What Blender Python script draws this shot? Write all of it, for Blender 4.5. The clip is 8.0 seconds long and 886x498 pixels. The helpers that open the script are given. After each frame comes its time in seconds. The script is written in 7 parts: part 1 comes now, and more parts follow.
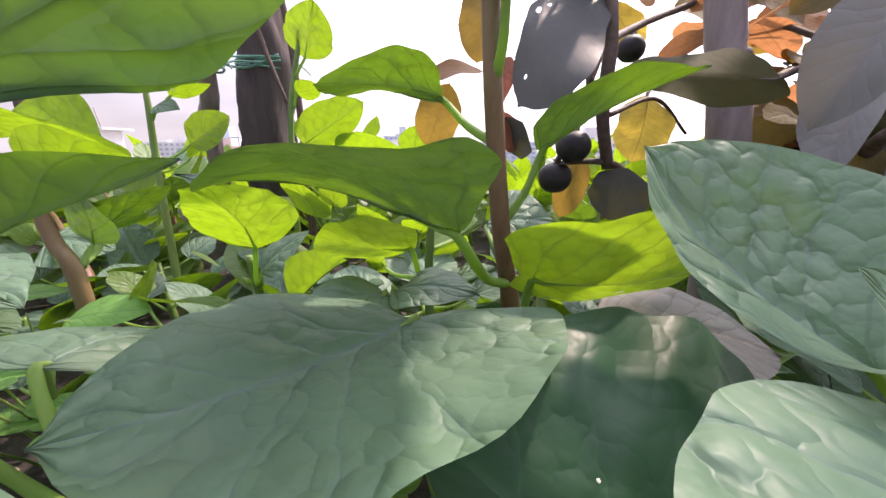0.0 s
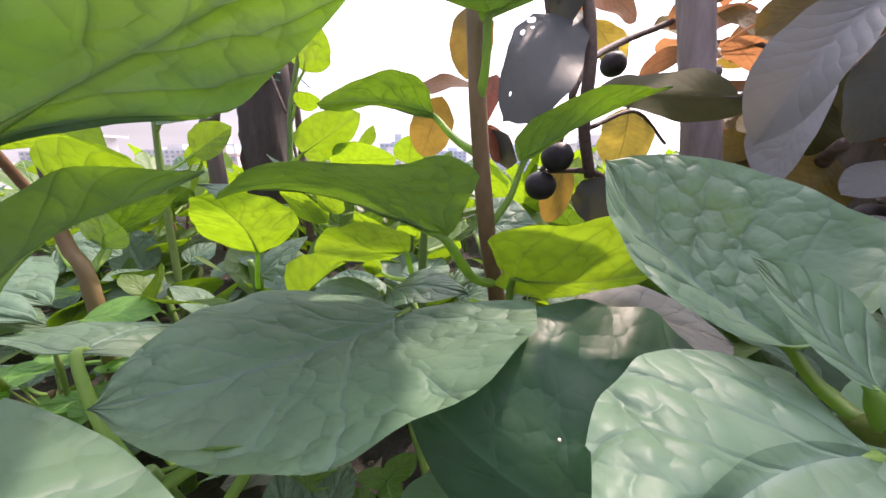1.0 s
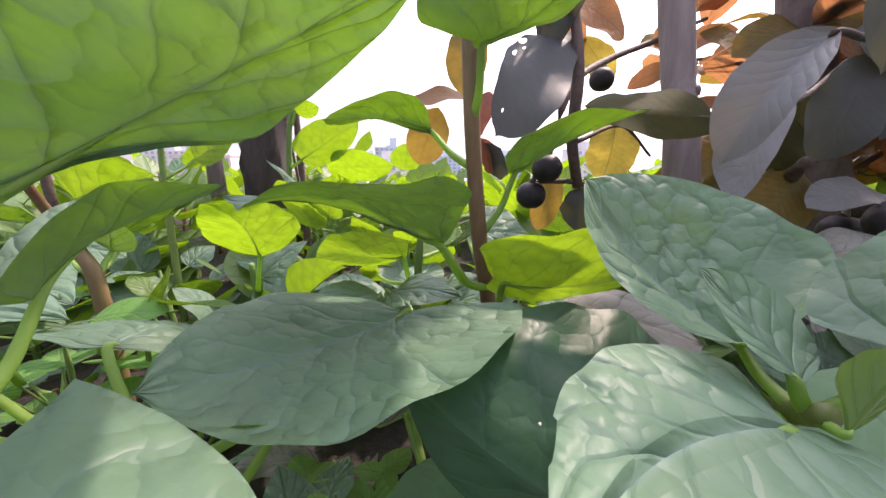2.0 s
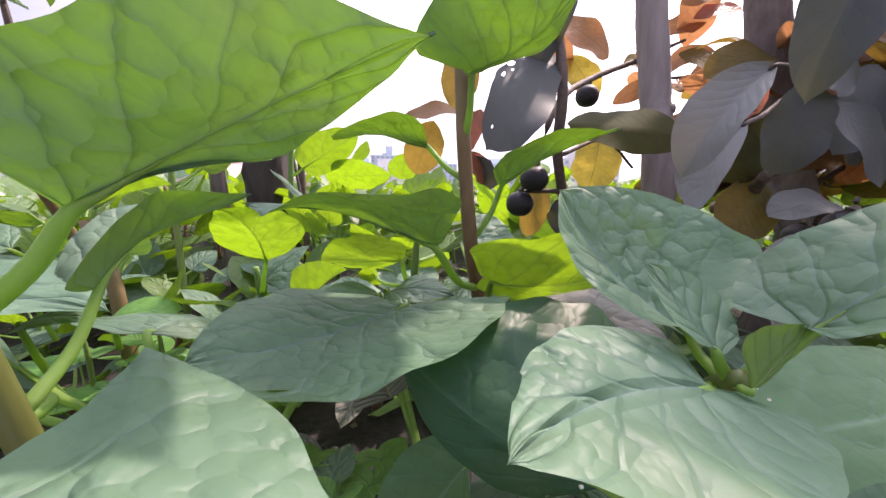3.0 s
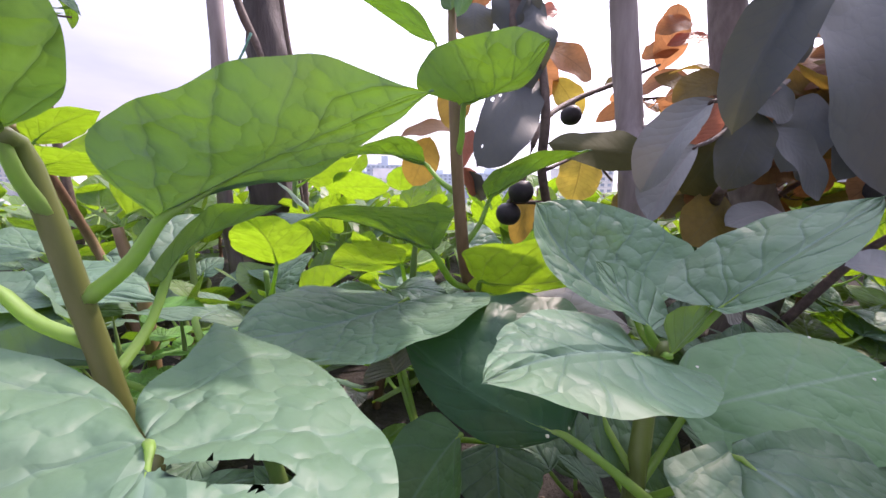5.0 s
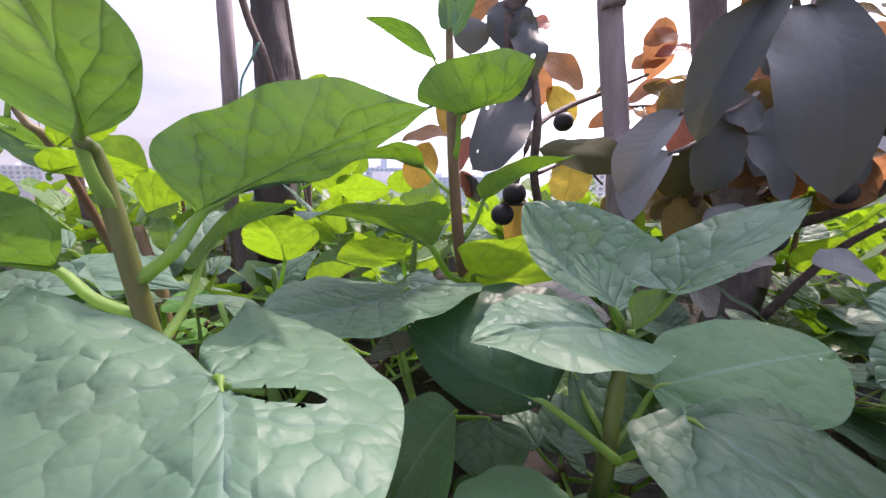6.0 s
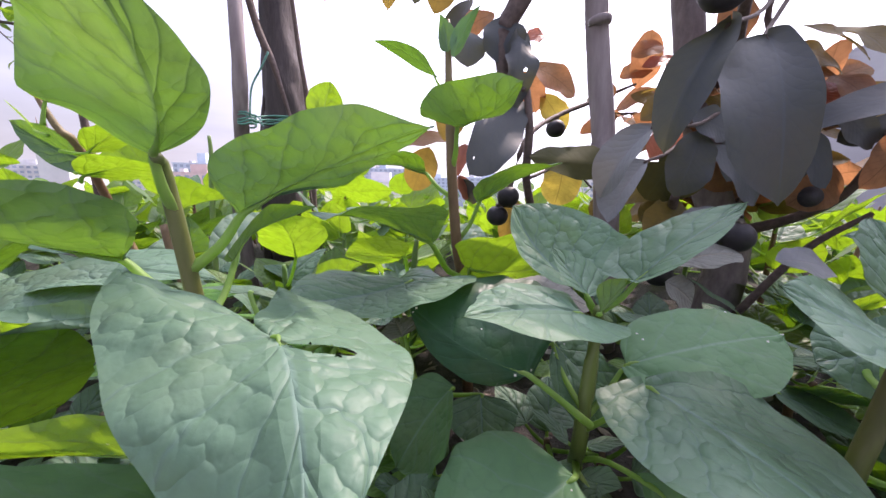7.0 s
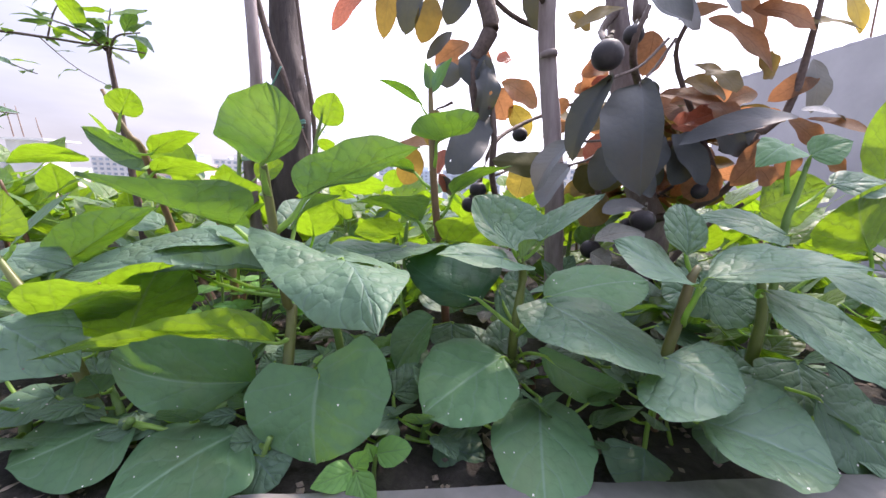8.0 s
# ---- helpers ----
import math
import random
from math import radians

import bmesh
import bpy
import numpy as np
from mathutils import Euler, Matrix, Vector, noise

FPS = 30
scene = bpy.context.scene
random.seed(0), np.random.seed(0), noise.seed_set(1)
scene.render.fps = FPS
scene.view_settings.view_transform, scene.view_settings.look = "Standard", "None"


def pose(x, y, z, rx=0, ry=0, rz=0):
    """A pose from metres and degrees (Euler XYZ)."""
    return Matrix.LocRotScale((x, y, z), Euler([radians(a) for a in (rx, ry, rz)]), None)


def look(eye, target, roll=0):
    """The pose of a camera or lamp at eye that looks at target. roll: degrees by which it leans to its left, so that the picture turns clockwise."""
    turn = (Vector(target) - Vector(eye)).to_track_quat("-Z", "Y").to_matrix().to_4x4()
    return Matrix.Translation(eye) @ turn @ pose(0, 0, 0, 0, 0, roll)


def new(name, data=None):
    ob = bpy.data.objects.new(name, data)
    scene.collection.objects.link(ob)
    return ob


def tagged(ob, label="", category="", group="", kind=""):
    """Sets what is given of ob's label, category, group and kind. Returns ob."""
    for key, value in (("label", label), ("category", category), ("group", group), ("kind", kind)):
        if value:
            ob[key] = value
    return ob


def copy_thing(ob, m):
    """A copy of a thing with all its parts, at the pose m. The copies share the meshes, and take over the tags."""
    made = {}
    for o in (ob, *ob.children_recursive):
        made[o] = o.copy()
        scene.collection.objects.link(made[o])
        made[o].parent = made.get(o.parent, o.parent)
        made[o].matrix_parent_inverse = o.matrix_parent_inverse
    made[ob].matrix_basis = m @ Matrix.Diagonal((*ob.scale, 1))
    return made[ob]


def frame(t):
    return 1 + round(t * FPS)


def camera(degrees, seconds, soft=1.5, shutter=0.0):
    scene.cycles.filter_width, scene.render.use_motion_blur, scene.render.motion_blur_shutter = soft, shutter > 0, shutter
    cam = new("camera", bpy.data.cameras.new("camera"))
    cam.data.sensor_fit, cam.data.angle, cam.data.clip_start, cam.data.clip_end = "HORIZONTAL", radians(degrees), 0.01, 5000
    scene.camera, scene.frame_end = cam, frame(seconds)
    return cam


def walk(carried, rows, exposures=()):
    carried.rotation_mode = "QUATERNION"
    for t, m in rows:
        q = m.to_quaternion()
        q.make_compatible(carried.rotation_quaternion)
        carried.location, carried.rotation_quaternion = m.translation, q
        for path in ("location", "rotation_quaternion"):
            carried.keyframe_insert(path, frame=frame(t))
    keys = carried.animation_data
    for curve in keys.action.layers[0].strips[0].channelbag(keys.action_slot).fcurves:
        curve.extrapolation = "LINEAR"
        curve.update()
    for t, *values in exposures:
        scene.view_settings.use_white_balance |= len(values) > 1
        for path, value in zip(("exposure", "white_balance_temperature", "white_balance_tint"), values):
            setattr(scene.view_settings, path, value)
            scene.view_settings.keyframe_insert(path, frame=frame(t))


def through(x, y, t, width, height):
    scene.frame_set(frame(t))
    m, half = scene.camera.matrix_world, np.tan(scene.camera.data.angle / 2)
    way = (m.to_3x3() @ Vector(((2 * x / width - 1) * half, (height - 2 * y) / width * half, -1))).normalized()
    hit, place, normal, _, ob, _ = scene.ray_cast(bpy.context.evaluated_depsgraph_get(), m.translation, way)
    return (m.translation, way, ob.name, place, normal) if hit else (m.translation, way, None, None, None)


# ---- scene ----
cam = camera(102.0, 8.0)
PATH = [
    (0, (0.0125, 0.0251, 0.2967), (-0.094, 1.949, -0.241), -0.45),
    (0.5, (0.0183, 0.0136, 0.2994), (-0.087, 1.941, -0.222), -0.42),
    (1, (0.0176, 0.0012, 0.2997), (-0.066, 1.936, -0.201), -0.44),
    (1.5, (0.0165, -0.0069, 0.3030), (-0.048, 1.930, -0.189), -0.09),
    (3, (0.0187, -0.0507, 0.3099), (-0.006, 1.901, -0.126), 0.70),
    (3.5, (0.0152, -0.0647, 0.3106), (-0.000, 1.891, -0.109), 0.64),
    (4, (0.0147, -0.0754, 0.3129), (0.005, 1.883, -0.095), 0.71),
    (4.5, (0.0174, -0.0867, 0.3157), (0.014, 1.873, -0.081), 0.76),
    (6, (0.0201, -0.1344, 0.3144), (0.028, 1.831, -0.053), 1.17),
    (6.5, (0.0229, -0.1539, 0.3176), (0.028, 1.813, -0.047), 1.07),
    (7, (0.0193, -0.1804, 0.3190), (0.035, 1.786, -0.045), 1.38),
    (7.1, (0.0176, -0.2006, 0.3244), (0.038, 1.762, -0.062), 1.35),
    (7.2, (0.0199, -0.2199, 0.3258), (0.050, 1.743, -0.055), 1.62),
    (7.3, (0.0211, -0.2421, 0.3302), (0.055, 1.717, -0.067), 1.59),
    (7.4, (0.0204, -0.2643, 0.3316), (0.060, 1.696, -0.065), 1.66),
    (7.5, (0.0187, -0.2866, 0.3290), (0.069, 1.675, -0.060), 1.73),
    (8, (0.0245, -0.3648, 0.3254), (0.111, 1.593, -0.072), 1.79),
]
walk(cam, [(t, look(eye, target, roll)) for t, eye, target, roll in PATH], exposures=((0.0, 0.0, 6650, 30), (2.5, 0.0, 6600, 30), (4.5, -0.03, 6250, 32), (6.5, -0.15, 6200, 32), (8.0, 0.02, 6200, 26)))

# ---------------------------------------------------------------- sky, sun
SUN_AZ, SUN_EL = 41.0, 52.0
world = bpy.data.worlds.new("sky")
scene.world = world
world.use_nodes = True
wn, wl = world.node_tree.nodes, world.node_tree.links
wn.clear()
sky = wn.new("ShaderNodeTexSky")
sky.sky_type, sky.sun_disc = "NISHITA", False
sky.sun_elevation, sky.sun_rotation = radians(SUN_EL), radians(SUN_AZ)
sky.air_density, sky.dust_density, sky.ozone_density = 1.0, 4.0, 1.0
cloud = wn.new("ShaderNodeTexNoise")
cloud.inputs["Scale"].default_value, cloud.inputs["Detail"].default_value = 2.2, 5.0
cloud_map = wn.new("ShaderNodeMapping")
cloud_map.inputs["Scale"].default_value = (1.0, 1.0, 3.5)
coords = wn.new("ShaderNodeTexCoord")
wl.new(coords.outputs["Generated"], cloud_map.inputs["Vector"])
wl.new(cloud_map.outputs["Vector"], cloud.inputs["Vector"])
ramp = wn.new("ShaderNodeMapRange")
ramp.inputs["From Min"].default_value, ramp.inputs["From Max"].default_value = 0.3, 0.7
ramp.inputs["To Min"].default_value, ramp.inputs["To Max"].default_value = 0.45, 0.8
wl.new(cloud.outputs["Fac"], ramp.inputs["Value"])
height = wn.new("ShaderNodeSeparateXYZ")
wl.new(coords.outputs["Generated"], height.inputs["Vector"])
zenith = wn.new("ShaderNodeMapRange")
zenith.inputs["From Min"].default_value, zenith.inputs["From Max"].default_value = 0.05, 0.9
wl.new(height.outputs["Z"], zenith.inputs["Value"])
overcast = wn.new("ShaderNodeMix")
overcast.data_type = "RGBA"
overcast.inputs["A"].default_value, overcast.inputs["B"].default_value = (15.0, 15.1, 15.6, 1), (15.0, 18.5, 24.5, 1)
wl.new(zenith.outputs["Result"], overcast.inputs["Factor"])
cover = wn.new("ShaderNodeMix")
cover.data_type = "RGBA"
wl.new(ramp.outputs["Result"], cover.inputs["Factor"])
wl.new(sky.outputs["Color"], cover.inputs["A"])
wl.new(overcast.outputs["Result"], cover.inputs["B"])
# the bright haze round the sun
toward = wn.new("ShaderNodeVectorMath")
toward.operation = "DOT_PRODUCT"
toward.inputs[1].default_value = (math.sin(radians(SUN_AZ)) * math.cos(radians(SUN_EL)), math.cos(radians(SUN_AZ)) * math.cos(radians(SUN_EL)), math.sin(radians(SUN_EL)))
wl.new(coords.outputs["Generated"], toward.inputs[0])
above = wn.new("ShaderNodeMath")
above.operation = "MAXIMUM"
above.inputs[1].default_value = 0.0
wl.new(toward.outputs["Value"], above.inputs[0])
fall = wn.new("ShaderNodeMath")
fall.operation = "POWER"
fall.inputs[1].default_value = 3.0
wl.new(above.outputs["Value"], fall.inputs[0])
haze = wn.new("ShaderNodeMix")
haze.data_type, haze.blend_type = "RGBA", "ADD"
haze.inputs["B"].default_value = (60.0, 61.0, 63.0, 1)
wl.new(fall.outputs["Value"], haze.inputs["Factor"])
wl.new(cover.outputs["Result"], haze.inputs["A"])
back = wn.new("ShaderNodeBackground")
back.inputs["Strength"].default_value = 0.083
wl.new(haze.outputs["Result"], back.inputs["Color"])
out = wn.new("ShaderNodeOutputWorld")
wl.new(back.outputs["Background"], out.inputs["Surface"])

sun = new("sun", bpy.data.lights.new("sun", "SUN"))
sun.data.energy, sun.data.angle, sun.data.color = 7.0, radians(2.0), (1.0, 0.88, 0.71)
sun.matrix_world = look((0, 0, 0), (-math.sin(radians(SUN_AZ)) * math.cos(radians(SUN_EL)), -math.cos(radians(SUN_AZ)) * math.cos(radians(SUN_EL)), -math.sin(radians(SUN_EL))))
sun.location = (3, 6, 5)

# ---------------------------------------------------------------- materials


class Nodes:
    """A small builder of node materials."""

    def __init__(self, name):
        self.mat = bpy.data.materials.new(name)
        self.mat.use_nodes = True
        self.tree = self.mat.node_tree
        self.tree.nodes.clear()
        self.out = self.tree.nodes.new("ShaderNodeOutputMaterial")

    def add(self, kind, **sockets):
        node = self.tree.nodes.new(kind)
        for key, value in sockets.items():
            self.put(node.inputs[key.replace("_", " ")], value)
        return node

    def put(self, socket, value):
        if isinstance(value, bpy.types.NodeSocket):
            self.tree.links.new(value, socket)
        else:
            socket.default_value = value

    def math(self, op, a, b=0.0, c=0.0, clamp=False):
        node = self.tree.nodes.new("ShaderNodeMath")
        node.operation, node.use_clamp = op, clamp
        for i, value in enumerate((a, b, c)):
            self.put(node.inputs[i], value)
        return node.outputs[0]

    def mix(self, fac, a, b):
        node = self.tree.nodes.new("ShaderNodeMix")
        node.data_type = "RGBA"
        self.put(node.inputs["Factor"], fac)
        self.put(node.inputs["A"], a if isinstance(a, bpy.types.NodeSocket) else (*a, 1))
        self.put(node.inputs["B"], b if isinstance(b, bpy.types.NodeSocket) else (*b, 1))
        return node.outputs["Result"]

    def span(self, value, a, b, lo=0.0, hi=1.0):
        node = self.add("ShaderNodeMapRange", From_Min=a, From_Max=b, To_Min=lo, To_Max=hi)
        self.put(node.inputs["Value"], value)
        return node.outputs["Result"]

    def noise(self, scale, detail=3.0, vector=None, rough=0.55):
        node = self.add("ShaderNodeTexNoise", Scale=scale, Detail=detail, Roughness=rough)
        self.put(node.inputs["Vector"], vector if vector else self.coords())
        return node.outputs["Fac"]

    def coords(self):
        return self.tree.nodes.new("ShaderNodeTexCoord").outputs["Object"]

    def random(self):
        return self.tree.nodes.new("ShaderNodeObjectInfo").outputs["Random"]

    def bump(self, height, strength, distance, normal=None):
        node = self.add("ShaderNodeBump", Strength=strength, Distance=distance, Height=height)
        if normal:
            self.put(node.inputs["Normal"], normal)
        return node.outputs["Normal"]

    def finish(self, shader):
        self.tree.links.new(shader, self.out.inputs["Surface"])
        return self.mat


def leaf_material(name, face, glow, vein, through_share, rough, veins=7.0, slant=0.30, pucker=1.0, blotch=(0.2, 0.2, 0.08), blotch_share=0.25, specular=0.5):
    """A thin leaf: gloss and colour on its face, light through its blade, a midrib, side veins and quilting between them."""
    n = Nodes(name)
    uv = n.tree.nodes.new("ShaderNodeUVMap")
    uv.uv_map = "blade"
    sep = n.add("ShaderNodeSeparateXYZ", Vector=uv.outputs["UV"])
    u, v = sep.outputs["X"], sep.outputs["Y"]
    side = n.math("ABSOLUTE", n.math("MULTIPLY", n.math("SUBTRACT", v, 0.5), 2.0))
    wobble = n.math("ADD", n.math("MULTIPLY", n.math("SUBTRACT", n.noise(38.0, 2.0), 0.5), 0.14), n.math("MULTIPLY", n.math("SUBTRACT", n.noise(9.0, 1.0), 0.5), 0.25))
    s = n.math("MULTIPLY", n.math("ADD", n.math("SUBTRACT", u, n.math("MULTIPLY", n.math("POWER", side, 0.8), slant)), wobble), veins)
    half = n.math("ADD", n.math("ADD", s, n.math("MULTIPLY", n.math("GREATER_THAN", v, 0.5), 0.45)), 20.0)
    dist = n.math("ABSOLUTE", n.math("SUBTRACT", n.math("FRACT", half), 0.5))
    side_vein = n.span(dist, 0.0, 0.06, 1.0, 0.0)
    swell = n.math("POWER", n.math("SINE", n.math("MULTIPLY", dist, 3.1416)), 0.8)
    uneven = n.span(n.noise(19.0, 2.0), 0.35, 0.68, 0.3, 1.4)
    mid = n.span(side, 0.012, 0.045, 1.0, 0.0)
    mid_soft = n.span(side, 0.0, 0.14, 1.0, 0.0)
    lines = n.math("MAXIMUM", mid, n.math("MULTIPLY", side_vein, 0.8))
    mottle = n.noise(30.0, 4.0)
    stain = n.span(n.noise(11.0, 3.0), 0.52, 0.75)
    rnd = n.random()
    shade = n.math("ADD", n.math("MULTIPLY", rnd, 0.5), n.math("MULTIPLY", mottle, 0.5))
    colour = n.mix(shade, [c * 0.72 for c in face], [min(1.0, c * 1.28) for c in face])
    colour = n.mix(n.math("MULTIPLY", stain, blotch_share), colour, blotch)
    colour = n.mix(n.math("MULTIPLY", n.math("MAXIMUM", mid, n.math("MULTIPLY", lines, 0.5)), 0.8), colour, vein)
    light = n.mix(shade, [c * 0.8 for c in glow], [min(1.0, c * 1.2) for c in glow])
    light = n.mix(n.math("MULTIPLY", stain, blotch_share * 0.7), light, blotch)
    light = n.mix(n.math("MULTIPLY", lines, 0.7), light, [c * 0.3 for c in glow])
    # quilting: soft cushions between sunken veins
    flat = n.tree.nodes.new("ShaderNodeUVMap")
    flat.uv_map = "flat"
    warp = n.tree.nodes.new("ShaderNodeVectorMath")
    warp.operation = "MULTIPLY_ADD"
    n.put(warp.inputs[0], n.add("ShaderNodeTexNoise", Scale=90.0, Detail=2.0, Vector=flat.outputs["UV"]).outputs["Color"])
    n.put(warp.inputs[1], (0.011, 0.011, 0.0))
    n.put(warp.inputs[2], flat.outputs["UV"])
    cells = n.tree.nodes.new("ShaderNodeTexVoronoi")
    cells.voronoi_dimensions, cells.feature = "2D", "SMOOTH_F1"
    for key, value in (("Scale", 98.0), ("Smoothness", 0.12), ("Vector", warp.outputs["Vector"])):
        n.put(cells.inputs[key], value)
    cushion = n.math("MULTIPLY", n.math("POWER", cells.outputs["Distance"], 2.0), -1.7)
    relief = n.math("MULTIPLY", n.math("ADD", n.math("MULTIPLY", cushion, 0.58), n.math("MULTIPLY", swell, 0.4)), uneven)
    ribs = n.math("ADD", n.math("MULTIPLY", n.span(dist, 0.0, 0.10, 1.0, 0.0), 0.14), n.math("MULTIPLY", mid_soft, 0.8))
    broad = n.math("ADD", n.math("MULTIPLY", n.noise(24.0, 1.0), 1.5), n.math("MULTIPLY", n.noise(260.0, 2.0), 0.05))
    height = n.math("SUBTRACT", n.math("ADD", relief, broad), ribs)
    normal = n.bump(height, pucker, 0.0036)
    soft = n.bump(height, pucker * 0.7, 0.0036)
    light = n.mix(n.span(cells.outputs["Distance"], 0.3, 0.75, 0.0, 0.3), light, [c * 0.4 for c in glow])
    gloss = n.math("ADD", rough - 0.06, n.math("MULTIPLY", mottle, 0.14))
    front = n.add("ShaderNodeBsdfPrincipled", Base_Color=colour, Roughness=gloss, Normal=normal, Specular_IOR_Level=specular)
    thin = n.add("ShaderNodeBsdfTranslucent", Color=light, Normal=soft)
    both = n.add("ShaderNodeMixShader", Fac=through_share)
    n.tree.links.new(front.outputs["BSDF"], both.inputs[1])
    n.tree.links.new(thin.outputs["BSDF"], both.inputs[2])
    return n.finish(both.outputs["Shader"])


def plain_material(name, dark, pale, scale, rough=0.7, bump=0.3, depth=0.002, second=None, second_scale=4.0, second_share=0.5, metal=0.0, stretch=(1, 1, 1), specular=0.4, through=None):
    """Two colours mixed by grain, a third in larger stains, with fine relief."""
    n = Nodes(name)
    at = n.add("ShaderNodeMapping", Vector=n.coords(), Scale=stretch).outputs["Vector"]
    grain = n.noise(scale, 6.0, at, 0.62)
    colour = n.mix(n.span(grain, 0.3, 0.7), dark, pale)
    if second:
        colour = n.mix(n.math("MULTIPLY", n.span(n.noise(second_scale, 4.0, at), 0.45, 0.68), second_share), colour, second)
    tone = n.add("ShaderNodeHueSaturation", Color=colour, Value=n.span(n.random(), 0.0, 1.0, 0.86, 1.14))
    shader = n.add("ShaderNodeBsdfPrincipled", Base_Color=tone.outputs["Color"], Metallic=metal, Specular_IOR_Level=specular,
                   Roughness=n.span(grain, 0.2, 0.8, rough + 0.08, rough - 0.08), Normal=n.bump(grain, bump, depth))
    if through:
        both = n.add("ShaderNodeMixShader", Fac=0.45)
        n.tree.links.new(shader.outputs["BSDF"], both.inputs[1])
        n.tree.links.new(n.add("ShaderNodeBsdfTranslucent", Color=(*through, 1)).outputs["BSDF"], both.inputs[2])
        return n.finish(both.outputs["Shader"])
    return n.finish(shader.outputs["BSDF"])


VINE = leaf_material("vine_leaf", (0.132, 0.232, 0.150), (0.092, 0.190, 0.001), (0.2, 0.32, 0.24), 0.46, 0.5, 4.6, 0.42, 0.8, specular=0.6)
VINE_YOUNG = leaf_material("young_vine_leaf", (0.08, 0.155, 0.04), (0.29, 0.49, 0.006), (0.28, 0.38, 0.17), 0.42, 0.45, 4.6, 0.42, 0.6)
# vine leaf with the shade under its neighbours put into its colours
VINE_SHADED = leaf_material("shaded_vine_leaf", (0.024, 0.074, 0.036), (0.05, 0.12, 0.004), (0.05, 0.12, 0.06), 0.25, 0.40, 4.6, 0.42, 0.28, specular=0.25)
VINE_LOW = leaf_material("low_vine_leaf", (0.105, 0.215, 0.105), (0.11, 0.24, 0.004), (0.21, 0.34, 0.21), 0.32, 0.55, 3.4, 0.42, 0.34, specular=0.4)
TREE_DARK = leaf_material("tree_leaf_dark", (0.046, 0.053, 0.060), (0.16, 0.15, 0.03), (0.058, 0.066, 0.070), 0.14, 0.5, 11.0, 0.22, 0.07, (0.06, 0.048, 0.04), 0.4, 0.3)
# olive tree leaf, darkened in colour for the shade it hangs in
TREE_OLIVE_SHADED = leaf_material("tree_leaf_olive_shaded", (0.050, 0.052, 0.020), (0.13, 0.11, 0.02), (0.07, 0.07, 0.03), 0.25, 0.75, 11.0, 0.22, 0.10, (0.07, 0.05, 0.02), 0.4, 0.08)
TREE_RUST = leaf_material("tree_leaf_rust", (0.15, 0.085, 0.050), (0.46, 0.205, 0.080), (0.2, 0.1, 0.05), 0.55, 0.62, 11.0, 0.22, 0.18, (0.12, 0.09, 0.03), 0.5, 0.25)
TREE_YELLOW = leaf_material("tree_leaf_yellow", (0.26, 0.21, 0.05), (0.60, 0.44, 0.06), (0.25, 0.18, 0.05), 0.5, 0.5, 11.0, 0.22, 0.18, (0.3, 0.2, 0.05), 0.4)
TREE_RED = leaf_material("tree_leaf_red", (0.28, 0.09, 0.06), (0.50, 0.17, 0.10), (0.4, 0.16, 0.1), 0.5, 0.45, 10.0, 0.22, 0.4)
TREE_GREY = leaf_material("tree_leaf_grey", (0.160, 0.170, 0.172), (0.2, 0.16, 0.08), (0.2, 0.18, 0.18), 0.14, 0.5, 11.0, 0.22, 0.18, (0.1, 0.09, 0.1), 0.4, 0.35)
TREE_OLIVE = leaf_material("tree_leaf_olive", (0.11, 0.092, 0.038), (0.31, 0.20, 0.03), (0.18, 0.15, 0.06), 0.42, 0.6, 11.0, 0.22, 0.18, (0.14, 0.08, 0.03), 0.4, 0.25)
DRY = leaf_material("dry_leaf", (0.21, 0.212, 0.185), (0.3, 0.22, 0.12), (0.3, 0.26, 0.2), 0.12, 0.7, 8.0, 0.3, 0.7, (0.12, 0.09, 0.07), 0.5, 0.25)
WEED = leaf_material("weed_leaf", (0.12, 0.28, 0.07), (0.4, 0.75, 0.05), (0.2, 0.36, 0.12), 0.45, 0.5, 5.0, 0.4, 0.5)
STEM_GREEN = plain_material("green_stem", (0.075, 0.15, 0.03), (0.14, 0.24, 0.06), 60, 0.42, 0.25, 0.001, (0.22, 0.2, 0.07), 14, 0.4, stretch=(1, 1, 0.25))
PETIOLE = plain_material("leaf_stalk", (0.18, 0.30, 0.07), (0.25, 0.38, 0.11), 60, 0.42, 0.2, 0.001, (0.2, 0.2, 0.08), 14, 0.3, stretch=(1, 1, 0.25), through=(0.42, 0.66, 0.05))
STEM_VINE = plain_material("flushed_stem", (0.075, 0.10, 0.022), (0.13, 0.165, 0.04), 50, 0.42, 0.25, 0.001, (0.13, 0.075, 0.04), 9, 0.6, stretch=(1, 1, 0.25))
STEM_BROWN = plain_material("brown_stem", (0.10, 0.05, 0.03), (0.19, 0.105, 0.06), 90, 0.5, 0.4, 0.001, (0.16, 0.17, 0.06), 12, 0.45, stretch=(1, 1, 0.25))
BARK = plain_material("bark", (0.13, 0.10, 0.10), (0.27, 0.22, 0.21), 70, 0.75, 0.6, 0.004, (0.09, 0.07, 0.07), 9, 0.5, stretch=(1, 1, 0.4))
TWIG = plain_material("twig_bark", (0.05, 0.032, 0.028), (0.11, 0.075, 0.06), 120, 0.7, 0.5, 0.002)
BAMBOO = plain_material("grey_pole", (0.16, 0.125, 0.12), (0.30, 0.25, 0.25), 55, 0.6, 0.35, 0.002, (0.10, 0.07, 0.07), 7, 0.5, stretch=(1, 1, 0.15))
